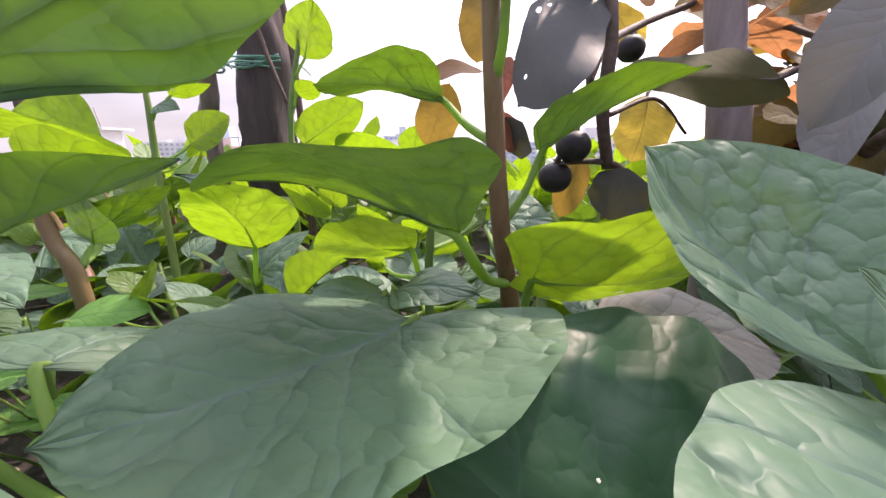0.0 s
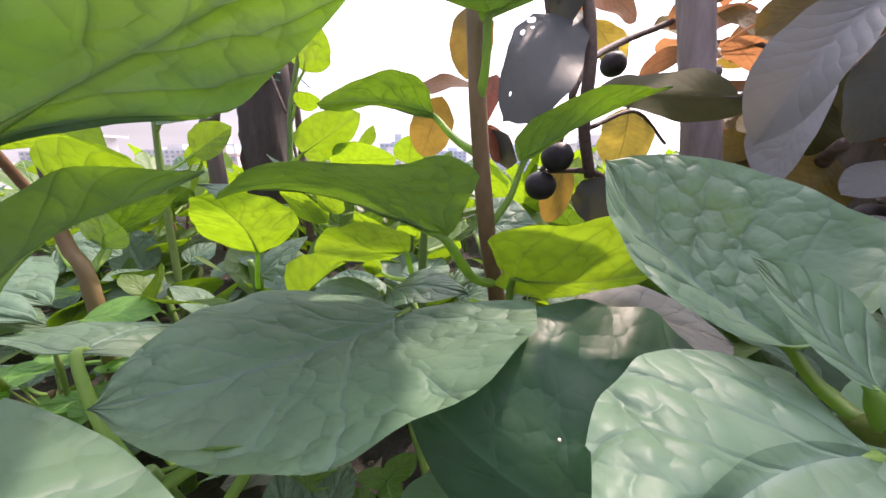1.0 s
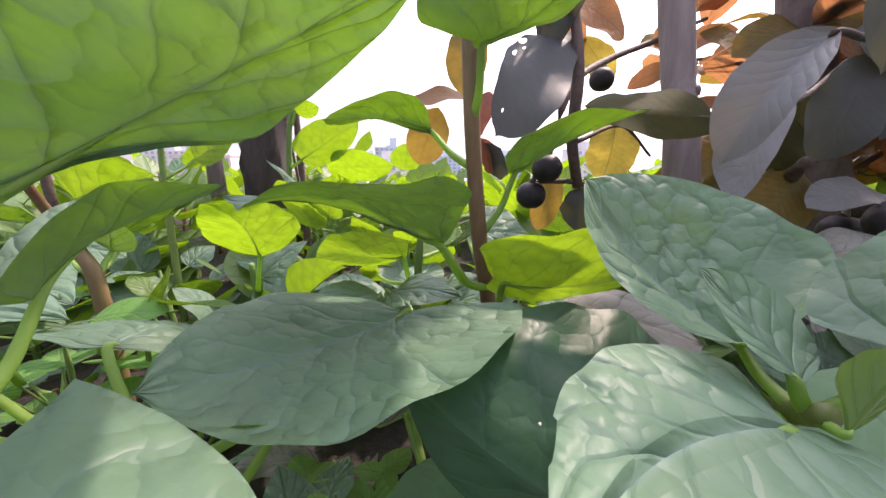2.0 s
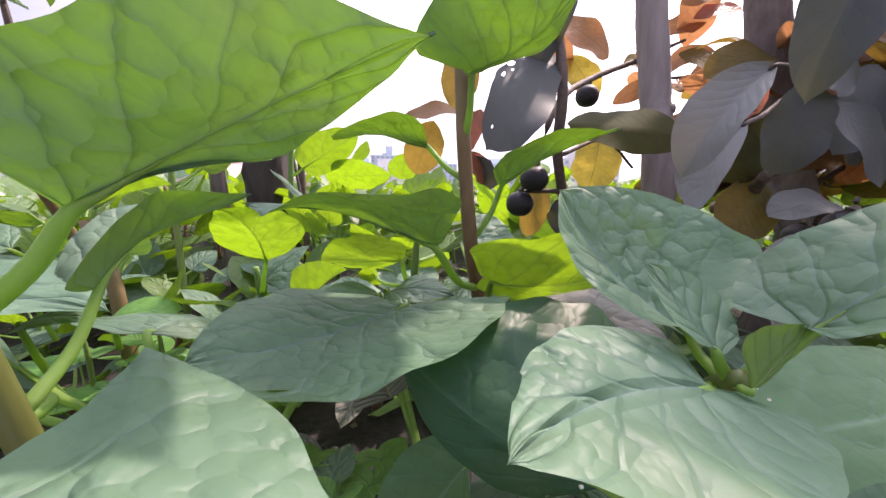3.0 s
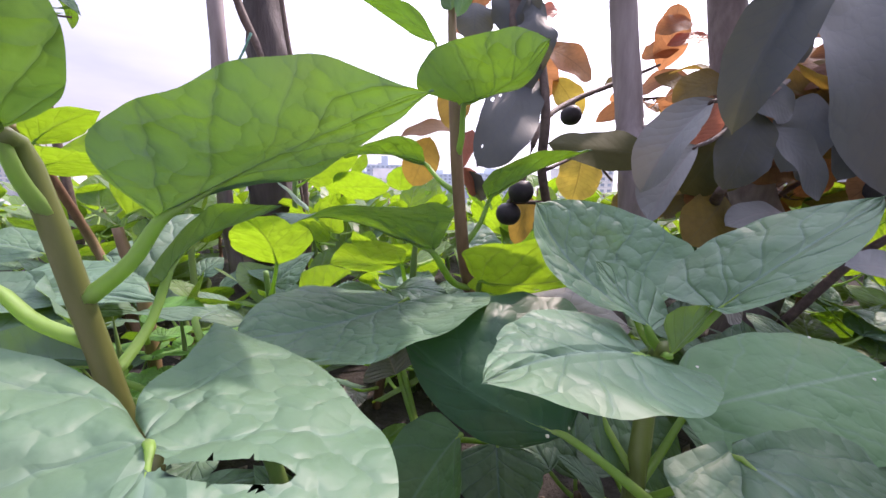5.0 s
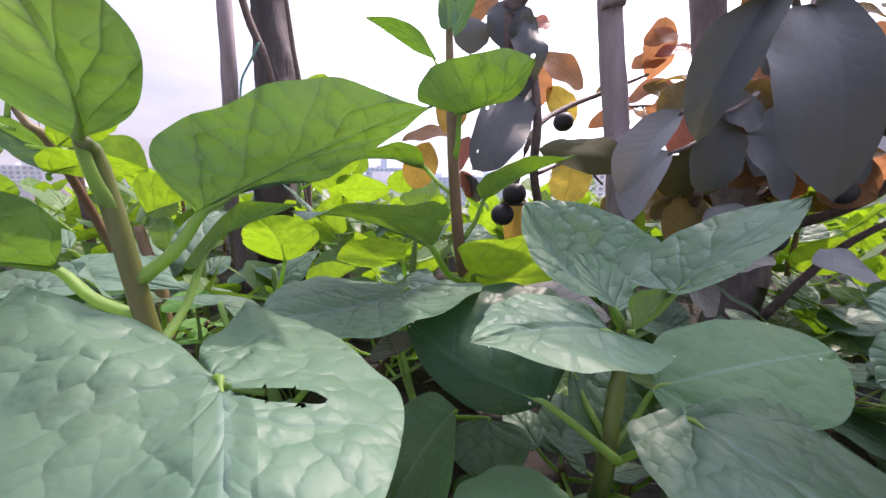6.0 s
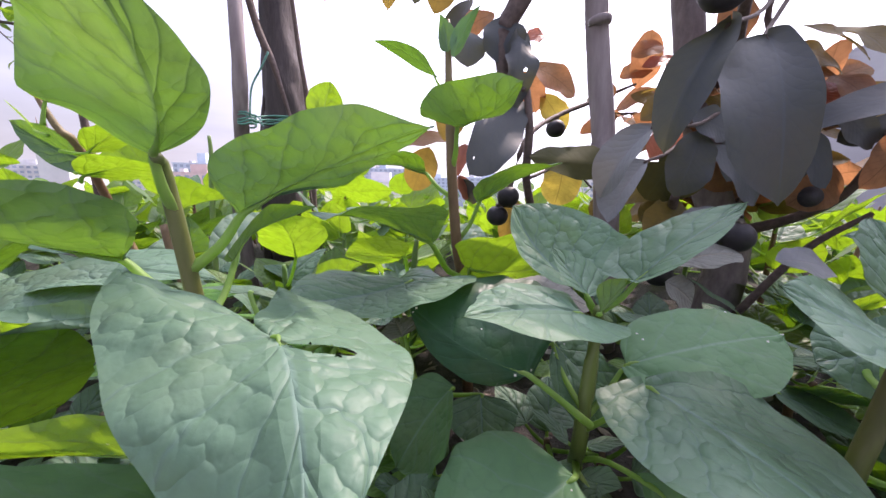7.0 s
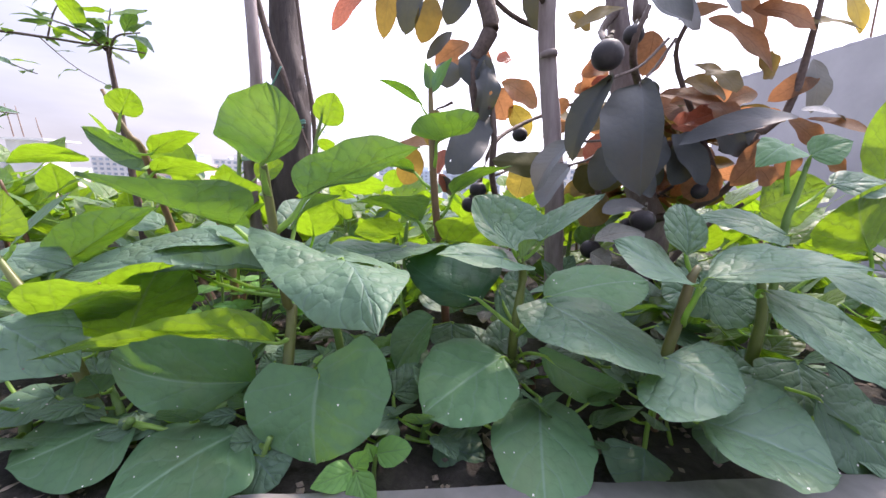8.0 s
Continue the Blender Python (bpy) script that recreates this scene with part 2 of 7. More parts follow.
TIMBER = plain_material("dark_timber", (0.022, 0.017, 0.017), (0.06, 0.046, 0.043), 60, 0.75, 0.8, 0.005, (0.10, 0.08, 0.076), 5, 0.5, stretch=(1, 1, 0.1))
SOIL = plain_material("soil", (0.010, 0.008, 0.007), (0.030, 0.025, 0.021), 90, 0.9, 1.0, 0.006, (0.07, 0.06, 0.052), 20, 0.4)
CONCRETE = plain_material("concrete", (0.14, 0.138, 0.14), (0.23, 0.226, 0.225), 40, 0.85, 0.5, 0.002, (0.14, 0.135, 0.13), 6, 0.6)
PLASTER = plain_material("plaster", (0.36, 0.35, 0.375), (0.47, 0.46, 0.49), 3, 0.85, 0.3, 0.004, (0.28, 0.27, 0.29), 0.9, 0.6)
FRUIT = plain_material("dark_fruit", (0.010, 0.008, 0.011), (0.024, 0.020, 0.022), 45, 0.55, 0.12, 0.001, (0.05, 0.04, 0.04), 90, 0.2)
CALYX = plain_material("calyx", (0.05, 0.045, 0.03), (0.12, 0.1, 0.07), 80, 0.7)
STRING = plain_material("green_string", (0.06, 0.18, 0.14), (0.12, 0.30, 0.24), 200, 0.45, 0.4, 0.001)
RUSTY = plain_material("rusty_steel", (0.12, 0.07, 0.05), (0.25, 0.16, 0.12), 30, 0.8)
# the blue wall and the panes have the distance's pale haze in their colour
WALL_BLUE = plain_material("hazed_blue_wall", (0.46, 0.52, 0.62), (0.56, 0.62, 0.70), 0.6, 0.85, 0.1, 0.01, (0.42, 0.46, 0.54), 0.12, 0.5)
WALL_PALE = plain_material("pale_painted_wall", (0.56, 0.55, 0.56), (0.68, 0.66, 0.66), 0.6, 0.85, 0.1, 0.01, (0.48, 0.46, 0.48), 0.12, 0.5)
WALL_PINK = plain_material("pink_painted_wall", (0.55, 0.42, 0.40), (0.66, 0.52, 0.50), 0.6, 0.85, 0.1, 0.01, (0.48, 0.38, 0.38), 0.12, 0.5)
PANE = plain_material("hazed_far_window", (0.26, 0.30, 0.37), (0.34, 0.38, 0.45), 0.5, 0.2, 0.0)
CITY = plain_material("city_ground", (0.16, 0.19, 0.14), (0.34, 0.34, 0.35), 0.03, 0.9, 0.2, 0.05, (0.1, 0.16, 0.08), 0.012, 0.6)
SPOT = plain_material("pale_speck", (0.6, 0.58, 0.5), (0.75, 0.72, 0.62), 300, 0.6)

# ---------------------------------------------------------------- makers


def mesh_from(name, verts, faces, material, uvs=None, smooth=True, level=None):
    me = bpy.data.meshes.new(name)
    me.from_pydata([tuple(p) for p in verts], [], faces)
    if uvs is not None:
        layer = me.uv_layers.new(name="blade")
        even = np.array([uvs[i] for f in faces for i in f], dtype=np.float32).ravel()
        layer.data.foreach_set("uv", even)
        layer = me.uv_layers.new(name="flat")
        layer.data.foreach_set("uv", np.array([level[i] for f in faces for i in f], dtype=np.float32).ravel())
    me.materials.append(material)
    if smooth:
        me.polygons.foreach_set("use_smooth", [True] * len(me.polygons))
    me.update()
    return me


def thing(name, at, label, category, group=""):
    ob = new(name)
    ob.empty_display_size = 0.03
    ob.location = at
    return tagged(ob, label, category, group)


def place_under(name, me, parent, label=""):
    """Links a mesh given in world places under a thing or a part."""
    ob = new(name, me)
    if parent is not None:
        ob.parent = parent
        if parent.parent is None:
            ob.matrix_parent_inverse = Matrix.Translation(-Vector(parent.location))
    if label:
        ob["label"] = label
    return ob


def part(name, bm, material, parent, label="", smooth=True):
    me = bpy.data.meshes.new(name)
    bm.to_mesh(me)
    bm.free()
    me.materials.append(material)
    me.polygons.foreach_set("use_smooth", [smooth] * len(me.polygons))
    return place_under(name, me, parent, label)


def spline(points, count):
    """Points along a smooth curve through the given ones."""
    pts = [Vector(p) for p in points]
    if len(pts) == 2:
        return [pts[0].lerp(pts[1], i / (count - 1)) for i in range(count)]
    ext = [pts[0] * 2 - pts[1]] + pts + [pts[-1] * 2 - pts[-2]]
    res, spans = [], len(pts) - 1
    for i in range(count):
        f = i / (count - 1) * spans
        k = min(int(f), spans - 1)
        t = f - k
        a, b, c, d = ext[k:k + 4]
        res.append(0.5 * ((2 * b) + (c - a) * t + (2 * a - 5 * b + 4 * c - d) * t * t + (3 * b - a - 3 * c + d) * t ** 3))
    return res


def tube_data(points, radii, count=10, sides=10, rough=0.0, seed=0, flat=1.0):
    """Vertices and faces of a round rod along a curve, tapering, a little uneven, closed at both ends."""
    path = spline(points, count)
    verts, faces = [], []
    up = Vector((0.13, 0.31, 0.94))
    for i, p in enumerate(path):
        d = (path[min(i + 1, count - 1)] - path[max(i - 1, 0)]).normalized()
        a = d.cross(up).normalized() if abs(d.dot(up)) < 0.98 else d.cross(Vector((1, 0, 0))).normalized()
        b = d.cross(a)
        f = i / (count - 1) * (len(radii) - 1)
        k = min(int(f), len(radii) - 2) if len(radii) > 1 else 0
        r = radii[0] if len(radii) == 1 else radii[k] + (radii[k + 1] - radii[k]) * (f - k)
        for j in range(sides):
            w = 2 * math.pi * j / sides
            rr = r * (1 + rough * noise.noise(Vector((p.x * 25 + seed, p.z * 18 + j * 0.9, p.y * 25))))
            verts.append(p + a * math.cos(w) * rr + b * math.sin(w) * rr * flat)
    for i in range(count - 1):
        for j in range(sides):
            faces.append((i * sides + j, i * sides + (j + 1) % sides, (i + 1) * sides + (j + 1) % sides, (i + 1) * sides + j))
    faces.append(tuple(range(sides - 1, -1, -1)))
    faces.append(tuple((count - 1) * sides + j for j in range(sides)))
    return verts, faces


def rod(name, points, radii, material, parent, label="", count=12, sides=10, rough=0.12, seed=0, flat=1.0):
    v, f = tube_data(points, radii, count, sides, rough, seed, flat)
    return place_under(name, mesh_from(name, v, f, material), parent, label)


OUTLINES = {
    "vine": ((0, 0.03, 0.08, 0.16, 0.3, 0.45, 0.6, 0.75, 0.87, 0.95, 1), (0.05, 0.22, 0.60, 0.88, 1.02, 0.99, 0.84, 0.58, 0.31, 0.12, 0.01)),
    "round": ((0, 0.04, 0.1, 0.2, 0.35, 0.5, 0.65, 0.8, 0.9, 0.96, 1), (0.06, 0.42, 0.74, 0.95, 1.03, 1.0, 0.88, 0.64, 0.39, 0.18, 0.01)),
    "taper": ((0, 0.08, 0.2, 0.35, 0.5, 0.65, 0.8, 0.92, 1), (0.05, 0.42, 0.84, 1.0, 0.95, 0.76, 0.47, 0.19, 0.01)),
    "heart": ((0, 0.04, 0.1, 0.2, 0.32, 0.45, 0.6, 0.75, 0.88, 0.96, 1), (0.06, 0.42, 0.76, 0.97, 1.03, 0.96, 0.77, 0.50, 0.24, 0.08, 0.01)),
    "acumin": ((0, 0.03, 0.08, 0.16, 0.3, 0.45, 0.6, 0.75, 0.86, 0.93, 1), (0.06, 0.36, 0.72, 0.94, 1.03, 1.03, 0.92, 0.68, 0.34, 0.10, 0.01)),
    "drop": ((0, 0.05, 0.12, 0.2, 0.35, 0.5, 0.65, 0.8, 0.92, 1), (0.06, 0.5, 0.88, 1.02, 0.86, 0.60, 0.39, 0.21, 0.08, 0.01)),
    "point": ((0, 0.03, 0.08, 0.16, 0.3, 0.45, 0.6, 0.75, 0.87, 0.95, 1), (0.06, 0.30, 0.70, 0.97, 1.03, 0.97, 0.78, 0.47, 0.20, 0.08, 0.01)),
    "tree": ((0, 0.1, 0.25, 0.45, 0.65, 0.82, 0.93, 1), (0.05, 0.48, 0.86, 1.0, 0.97, 0.76, 0.45, 0.03)),
}


def smoothed(us, hs):
    """The outline as 201 heights, rounded off between its corners."""
    grid = np.linspace(-0.15, 1.15, 261)
    raw = np.where((grid < 0) | (grid > 1), 0.0, np.interp(grid, us, hs))
    kernel = np.exp(-0.5 * (np.arange(-18, 19) / 6.5) ** 2)
    soft = np.convolve(raw, kernel / kernel.sum(), "same")
    line = np.interp(np.linspace(0, 1, 201), grid, soft)
    ends = np.linspace(0, 1, 201)
    return line * np.minimum(1, 0.08 + ends * 22) * np.minimum(1, (1 - ends) * 22 + 0.01)


HEIGHTS = {key: smoothed(*value) for key, value in OUTLINES.items()}


def outline(shape, u):
    return float(np.interp(u, np.linspace(0, 1, 201), HEIGHTS[shape]))


def blade_data(length, width, shape="vine", cup=0.15, bend=0.0, droop=0.0, heel=0.0, twist=0.0, ripple=0.0, lobe=0.0, quilt=0.0, nu=22, nv=8, seed=0, fold=0.0, bite=None, sides=None, sweep=0.0):
    """A leaf blade along x with its face up: outline, arch, sides raised or folded, wavy rim, quilting and bites.
    sides: the breadth of the two halves, the slope of each, how far each curls up and how far its heel reaches back, where they differ."""
    verts, uvs, faces = [], [], []
    rng = random.Random(seed)
    ph, ph2 = rng.random() * 6.28, rng.random() * 6.28
    wide_p, wide_n, slope_p, slope_n, curl_p, curl_n, lobe_p, lobe_n = (tuple(sides) + (0.0,) * 4)[:8] if sides else (width * 0.5, width * 0.5, fold, fold, 0.0, 0.0, 0.0, 0.0)

    def spot(u, v):
        h = outline(shape, u)
        a = abs(v)
        half = (wide_p if v > 0 else wide_n) * h
        y = half * v * (1 + 0.02 * math.sin(u * 17 + ph) + 0.015 * math.sin(u * 29 + ph2 + v))
        x = length * (u - (lobe + (lobe_p if v > 0 else lobe_n)) * a ** 2.2 * (1 - u) ** 3 * min(1.0, u * 9 + 0.15))
        z = bend * length * 4 * u * (1 - u) - droop * length * u ** 2.6 - heel * length * a * a * (1 - u) ** 3
        z += cup * (a ** 1.6 - 0.5 * a) * half + (slope_p if v > 0 else slope_n) * a * half + (curl_p if v > 0 else curl_n) * a * a * half
        z += ripple * half * a ** 2 * math.sin(u * 11 + ph + (1.4 if v > 0 else 0))
        if quilt:
            s = (u - 0.30 * a ** 0.8) * 7 + (0.45 if v > 0 else 0)
            z += quilt * 0.5 * (abs(math.sin(math.pi * (s + 0.5))) ** 0.7 - 0.6) * min(1, a * 4) * (1 - a ** 4)
            z += min(1.0, a * 3) * quilt * 1.1 * noise.noise(Vector((x * 55 + seed, y * 55, seed * 0.7)))
            z += min(1.0, a * 3) * quilt * 1.6 * noise.noise(Vector((x * 22 + seed * 2, y * 22, 4.0)))
        y += sweep * length * 4 * u * (1 - u)
        if twist:
            w = twist * u
            y, z = y * math.cos(w) - z * math.sin(w), y * math.sin(w) + z * math.cos(w)
        return Vector((x, y, z))

    bites = [(tuple(b) + (0.0,))[:5] for b in bite or ()]

    def eaten(u, v):
        """How deep a point lies in a bite (under 1: inside), and which bite."""
        rag = 1 + 0.22 * noise.noise(Vector((u * 60, v * 24, seed)))
        depth = [(((u - b[0] - b[4] * (v - b[1])) / b[2]) ** 2 + ((v - b[1]) / b[3]) ** 2) * rag for b in bites]
        return min(depth), bites[depth.index(min(depth))]

    for i in range(nu + 1):
        k = i / nu
        u = 0.35 * k + 0.65 * (0.5 - 0.5 * math.cos(math.pi * k))
        for j in range(-nv, nv + 1):
            verts.append(spot(u, j / nv))
            uvs.append((u, 0.5 + 0.5 * j / nv))
    cols = 2 * nv + 1
    drop = set()
    for i in range(nu):
        for j in range(cols - 1):
            mu, mv = (uvs[i * cols][0] + uvs[(i + 1) * cols][0]) / 2, (j + 0.5) / nv - 1
            if bite and eaten(mu, mv)[0] < 1:
                drop.update((i * cols + j, (i + 1) * cols + j, (i + 1) * cols + j + 1, i * cols + j + 1))
                continue
            faces.append((i * cols + j, (i + 1) * cols + j, (i + 1) * cols + j + 1, i * cols + j + 1))
    for k in drop:
        u, v = uvs[k][0], uvs[k][1] * 2 - 1
        deep, (bu, bv, ru, rv, lean) = eaten(u, v)
        if abs(v) < 1 and 0.05 < deep < 2.2:
            f = 1 / math.sqrt(deep)
            aside = (u - bu - lean * (v - bv)) * f
            v = max(-1.0, min(1.0, bv + (v - bv) * f))
            u = bu + lean * (v - bv) + aside
            verts[k], uvs[k] = spot(u, v), (u, 0.5 + 0.5 * v)
    return verts, uvs, faces


def leaf(parent, base, tip, up, width, material=None, stalk=None, stalk_radius=0.003, label="", name="leaf", seed=0, **form):
    """A leaf from the foot of its blade to its tip, its face towards up, on a stalk that comes from the stem."""
    base, tip = Vector(base), Vector(tip)
    x = (tip - base)
    length = x.length
    x.normalize()
    up = Vector(up)
    y = up.cross(x).normalized()
    z = x.cross(y)
    verts, uvs, faces = blade_data(length, width, seed=seed, **form)
    turn = Matrix((x, y, z)).transposed()
    ob = place_under(name, mesh_from(name, [base + turn @ v for v in verts], faces, material or VINE, uvs, level=[(v.x + seed * 0.317, v.y + seed * 0.171) for v in verts]), parent, label)
    if stalk is not None:
        stalk = Vector(stalk)
        mid = stalk.lerp(base, 0.55) - z * (base - stalk).length * 0.10
        path, thick = [stalk, mid, base - z * stalk_radius * 0.6], [stalk_radius * 1.25, stalk_radius, stalk_radius * 0.85]
        reach = (0.08, 0.18, 0.30) if form.get("nu", 22) >= 24 else (0.06,)
        for k, u in enumerate(reach):
            r = stalk_radius * (0.62 - 1.9 * u) if len(reach) > 1 else stalk_radius * 0.15
            rise = form.get("bend", 0.0) * length * 4 * u * (1 - u) - form.get("droop", 0.0) * length * u ** 2.6
            aside, w = form.get("sweep", 0.0) * length * 4 * u * (1 - u), form.get("twist", 0.0) * u
            rise -= r * 0.95
            path.append(base.lerp(tip, u) + y * (aside * math.cos(w) - rise * math.sin(w)) + z * (aside * math.sin(w) + rise * math.cos(w)))
            thick.append(r)
        v, f = tube_data(path, thick, 9 + 3 * len(reach), 8, 0.05, seed, 0.8)
        place_under("petiole", mesh_from("petiole", v, f, PETIOLE if material in (None, VINE, VINE_YOUNG, VINE_SHADED, VINE_LOW, WEED) else TWIG), ob)
    return ob

# ---------------------------------------------------------------- the setting


def block(name, size, at, material, parent=None, bevel=0.0, label="", turn=0.0):
    bm = bmesh.new()
    bmesh.ops.create_cube(bm, size=1.0)
    for v in bm.verts:
        v.co = Vector((v.co.x * size[0], v.co.y * size[1], v.co.z * size[2]))
    if bevel:
        bmesh.ops.bevel(bm, geom=bm.edges[:], offset=bevel, segments=2, affect="EDGES")
    bmesh.ops.rotate(bm, verts=bm.verts[:], cent=(0, 0, 0), matrix=Matrix.Rotation(turn, 3, "Z"))
    bmesh.ops.translate(bm, verts=bm.verts[:], vec=at)
    return part(name, bm, material, parent, label, smooth=False)


def sheet(name, x0, x1, y0, y1, z, nx, ny, rough, material, scale=30.0):
    """An uneven sheet of ground."""
    verts, faces = [], []
    for i in range(nx + 1):
        for j in range(ny + 1):
            x, y = x0 + (x1 - x0) * i / nx, y0 + (y1 - y0) * j / ny
            verts.append((x, y, z + rough * (noise.noise(Vector((x * scale, y * scale, 0.3))) + 0.5 * noise.noise(Vector((x * scale * 2.7, y * scale * 2.7, 5.1))))))
    for i in range(nx):
        for j in range(ny):
            a = i * (ny + 1) + j
            faces.append((a, a + ny + 1, a + ny + 2, a + 1))
    return new(name, mesh_from(name, verts, faces, material))


ground = tagged(sheet("ground", -2500, 2500, -2500, 2500, -16.0, 8, 8, 0.0, CITY), "hazy city ground far below the roof", "ground", kind="structure")
tagged(block("floor", (9.0, 8.0, 0.3), (-0.5, 1.0, -0.65), CONCRETE), "bare concrete roof terrace floor", "floor", kind="structure")
tagged(block("wall_building", (8.8, 7.8, 15.0), (-0.5, 1.0, -8.4), PLASTER), "plastered walls of the building under the terrace", "wall", kind="structure")
soil = tagged(sheet("soil_bed", -1.9, 1.75, -0.075, 1.95, -0.004, 150, 80, 0.007, SOIL), "dark crumbly soil of the planter bed", "soil", kind="structure")


def planter_rim():
    """Concrete walls round the bed, worn along their upper edges."""
    for name, size, at, turn in (("wall_planter_front", (3.9, 0.12, 0.52), (-0.08, -0.122, -0.238), 0.03),
                                 ("wall_planter_back", (3.9, 0.09, 0.52), (-0.08, 1.99, -0.25), 0.0),
                                 ("wall_planter_side", (0.09, 2.02, 0.52), (-1.94, 0.94, -0.25), 0.0),
                                 ("wall_planter_end", (0.09, 2.02, 0.52), (1.79, 0.94, -0.25), 0.0)):
        bm = bmesh.new()
        bmesh.ops.create_cube(bm, size=1.0)
        for v in bm.verts:
            v.co = Vector((v.co.x * size[0], v.co.y * size[1], v.co.z * size[2]))
        long_edges = [e for e in bm.edges if e.calc_length() > 1.0]
        bmesh.ops.subdivide_edges(bm, edges=long_edges, cuts=120, use_grid_fill=True)
        bmesh.ops.bevel(bm, geom=[e for e in bm.edges if len(e.link_faces) == 2 and e.calc_face_angle(0) > 1.0], offset=0.006, segments=2, affect="EDGES")
        for v in bm.verts:
            k = noise.noise(v.co * 38 + Vector(at)) * 0.0016 + noise.noise(v.co * 9) * 0.002
            v.co += Vector((0, k, k * 0.8))
        bmesh.ops.rotate(bm, verts=bm.verts[:], cent=(0, 0, 0), matrix=Matrix.Rotation(turn, 3, "Z"))
        bmesh.ops.translate(bm, verts=bm.verts[:], vec=at)
        tagged(part(name, bm, CONCRETE, None), "worn grey concrete wall of the planter bed", "planter wall", kind="structure")


planter_rim()

# the plastered wall at the side of the terrace, with starter bars on top
side_wall = tagged(block("wall_side", (0.22, 3.5, 1.58), (2.35, 0.75, 0.29), PLASTER, bevel=0.012), "weathered lavender-grey plastered wall beside the terrace", "wall", kind="structure")
place_under("rough_edge", mesh_from("rough_edge", *tube_data([(2.262, -0.95, 1.075), (2.262, 0.0, 1.079), (2.262, 1.2, 1.072), (2.262, 2.46, 1.077)], [0.02, 0.026, 0.018, 0.022], 180, 8, 0.7, 12, 0.8), PLASTER), side_wall, "broken mortar edge")
bars = thing("starter_bars", (2.35, 1.6, 1.08), "rusty steel starter bars standing on the wall", "steel bars")
for i, (y, lean, h) in enumerate(((1.28, 0.02, 0.55), (1.36, -0.01, 0.62), (1.42, 0.03, 0.6), (1.55, 0.0, 0.5), (1.62, 0.02, 0.58))):
    rod("bar", [(2.33 + 0.02 * (i % 2), y, 1.07), (2.34, y + lean, 1.08 + h * 0.5), (2.33 + lean, y + lean, 1.08 + h)], [0.006, 0.006, 0.006], RUSTY, bars, count=6, sides=6)
block("tie", (0.05, 0.12, 0.03), (2.34, 1.40, 1.35), RUSTY, bars, turn=0.2)


def building(at, size, material, label, storeys, bays, roof=None, turn=0.0):
    """A far block of flats: body, flat roof with its parapet, rows of windows with sills, a stair tower."""
    root = thing("apartment_building", (at[0], at[1], -16), label, "building", "far buildings")
    root.rotation_euler = (0, 0, turn)
    w, d, h = size

    def put(name, bm, mat):
        me = bpy.data.meshes.new(name)
        bm.to_mesh(me)
        bm.free()
        me.materials.append(mat)
        ob = new(name, me)
        ob.parent = root
        return ob

    def cube(sx, sy, sz, x, y, z):
        bm = bmesh.new()
        bmesh.ops.create_cube(bm, size=1.0)
        for v in bm.verts:
            v.co = Vector((v.co.x * sx + x, v.co.y * sy + y, v.co.z * sz + z))
        return bm

    put("wall", cube(w, d, h, 0, 0, h / 2), material)
    put("roof", cube(w * 1.03, d * 1.03, 0.5, 0, 0, h + 0.25), material)
    tower = roof or (0.28, 0.4, 3.2, 0.1)
    put("stair_tower", cube(w * tower[0], d * tower[1], tower[2], w * tower[3], 0, h + 0.5 + tower[2] / 2), material)
    put("water_tank", cube(w * 0.08, d * 0.2, 1.4, -w * 0.22, 0, h + 1.2), WALL_PALE)
    first = cube(w / bays * 0.5, 0.3, h / storeys * 0.5, 0, 0, 0)
    me = bpy.data.meshes.new("window")
    first.to_mesh(me)
    first.free()
    me.materials.append(PANE)
    for i in range(storeys):
        if h - (storeys - i) * h / storeys < h - 16:
            continue
        for j in range(bays):
            ob = new("window", me)
            ob.parent = root
            ob.location = (-w / 2 + w * (j + 0.5) / bays, -d / 2 - 0.1, h * (i + 0.55) / storeys)
        put("balcony", cube(w * 0.94, 0.7, 0.35, 0, -d / 2 - 0.35, h * (i + 0.16) / storeys), material)
    return root


BLUE, PALE, PINK = "hazy pale blue block of flats in the distance", "hazy off-white block of flats in the distance", "low pinkish building across the street"
for at, size, mat, label, storeys, bays, tower in (
        ((-45, 300), (34, 14, 26), WALL_BLUE, BLUE, 9, 9, (0.16, 0.5, 7.0, -0.08)),
        ((-75, 330), (20, 14, 21), WALL_BLUE, BLUE, 7, 6, None),
        ((-8, 320), (30, 14, 20), WALL_BLUE, BLUE, 7, 8, None),
        ((-150, 230), (26, 14, 24), WALL_BLUE, BLUE, 8, 7, (0.2, 0.5, 6.0, 0.1)),
        ((-122, 240), (22, 14, 22), WALL_PALE, PALE, 7, 6, None),
        ((-205, 260), (38, 14, 22), WALL_PALE, PALE, 7, 9, None),
        ((-100, 150), (24, 12, 17.5), WALL_PINK, PINK, 5, 7, None),
        ((-60, 170), (30, 12, 17), WALL_PALE, PALE, 5, 8, None),
        ((-22, 120), (22, 10, 15.5), WALL_PALE, PALE, 5, 7, None),
        ((30, 260), (40, 12, 20), WALL_BLUE, BLUE, 7, 9, None),
        ((75, 200), (30, 12, 22), WALL_PALE, PALE, 7, 8, (0.4, 0.5, 4.0, -0.2)),
        ((-270, 240), (40, 14, 21), WALL_PALE, PALE, 7, 9, None),
        ((-20, 60), (12, 8, 14.2), WALL_PINK, PINK, 4, 4, None),
        ((120, 150), (30, 12, 19), WALL_PALE, PALE, 6, 7, None)):
    building(at, size, mat, label, storeys, bays, tower)

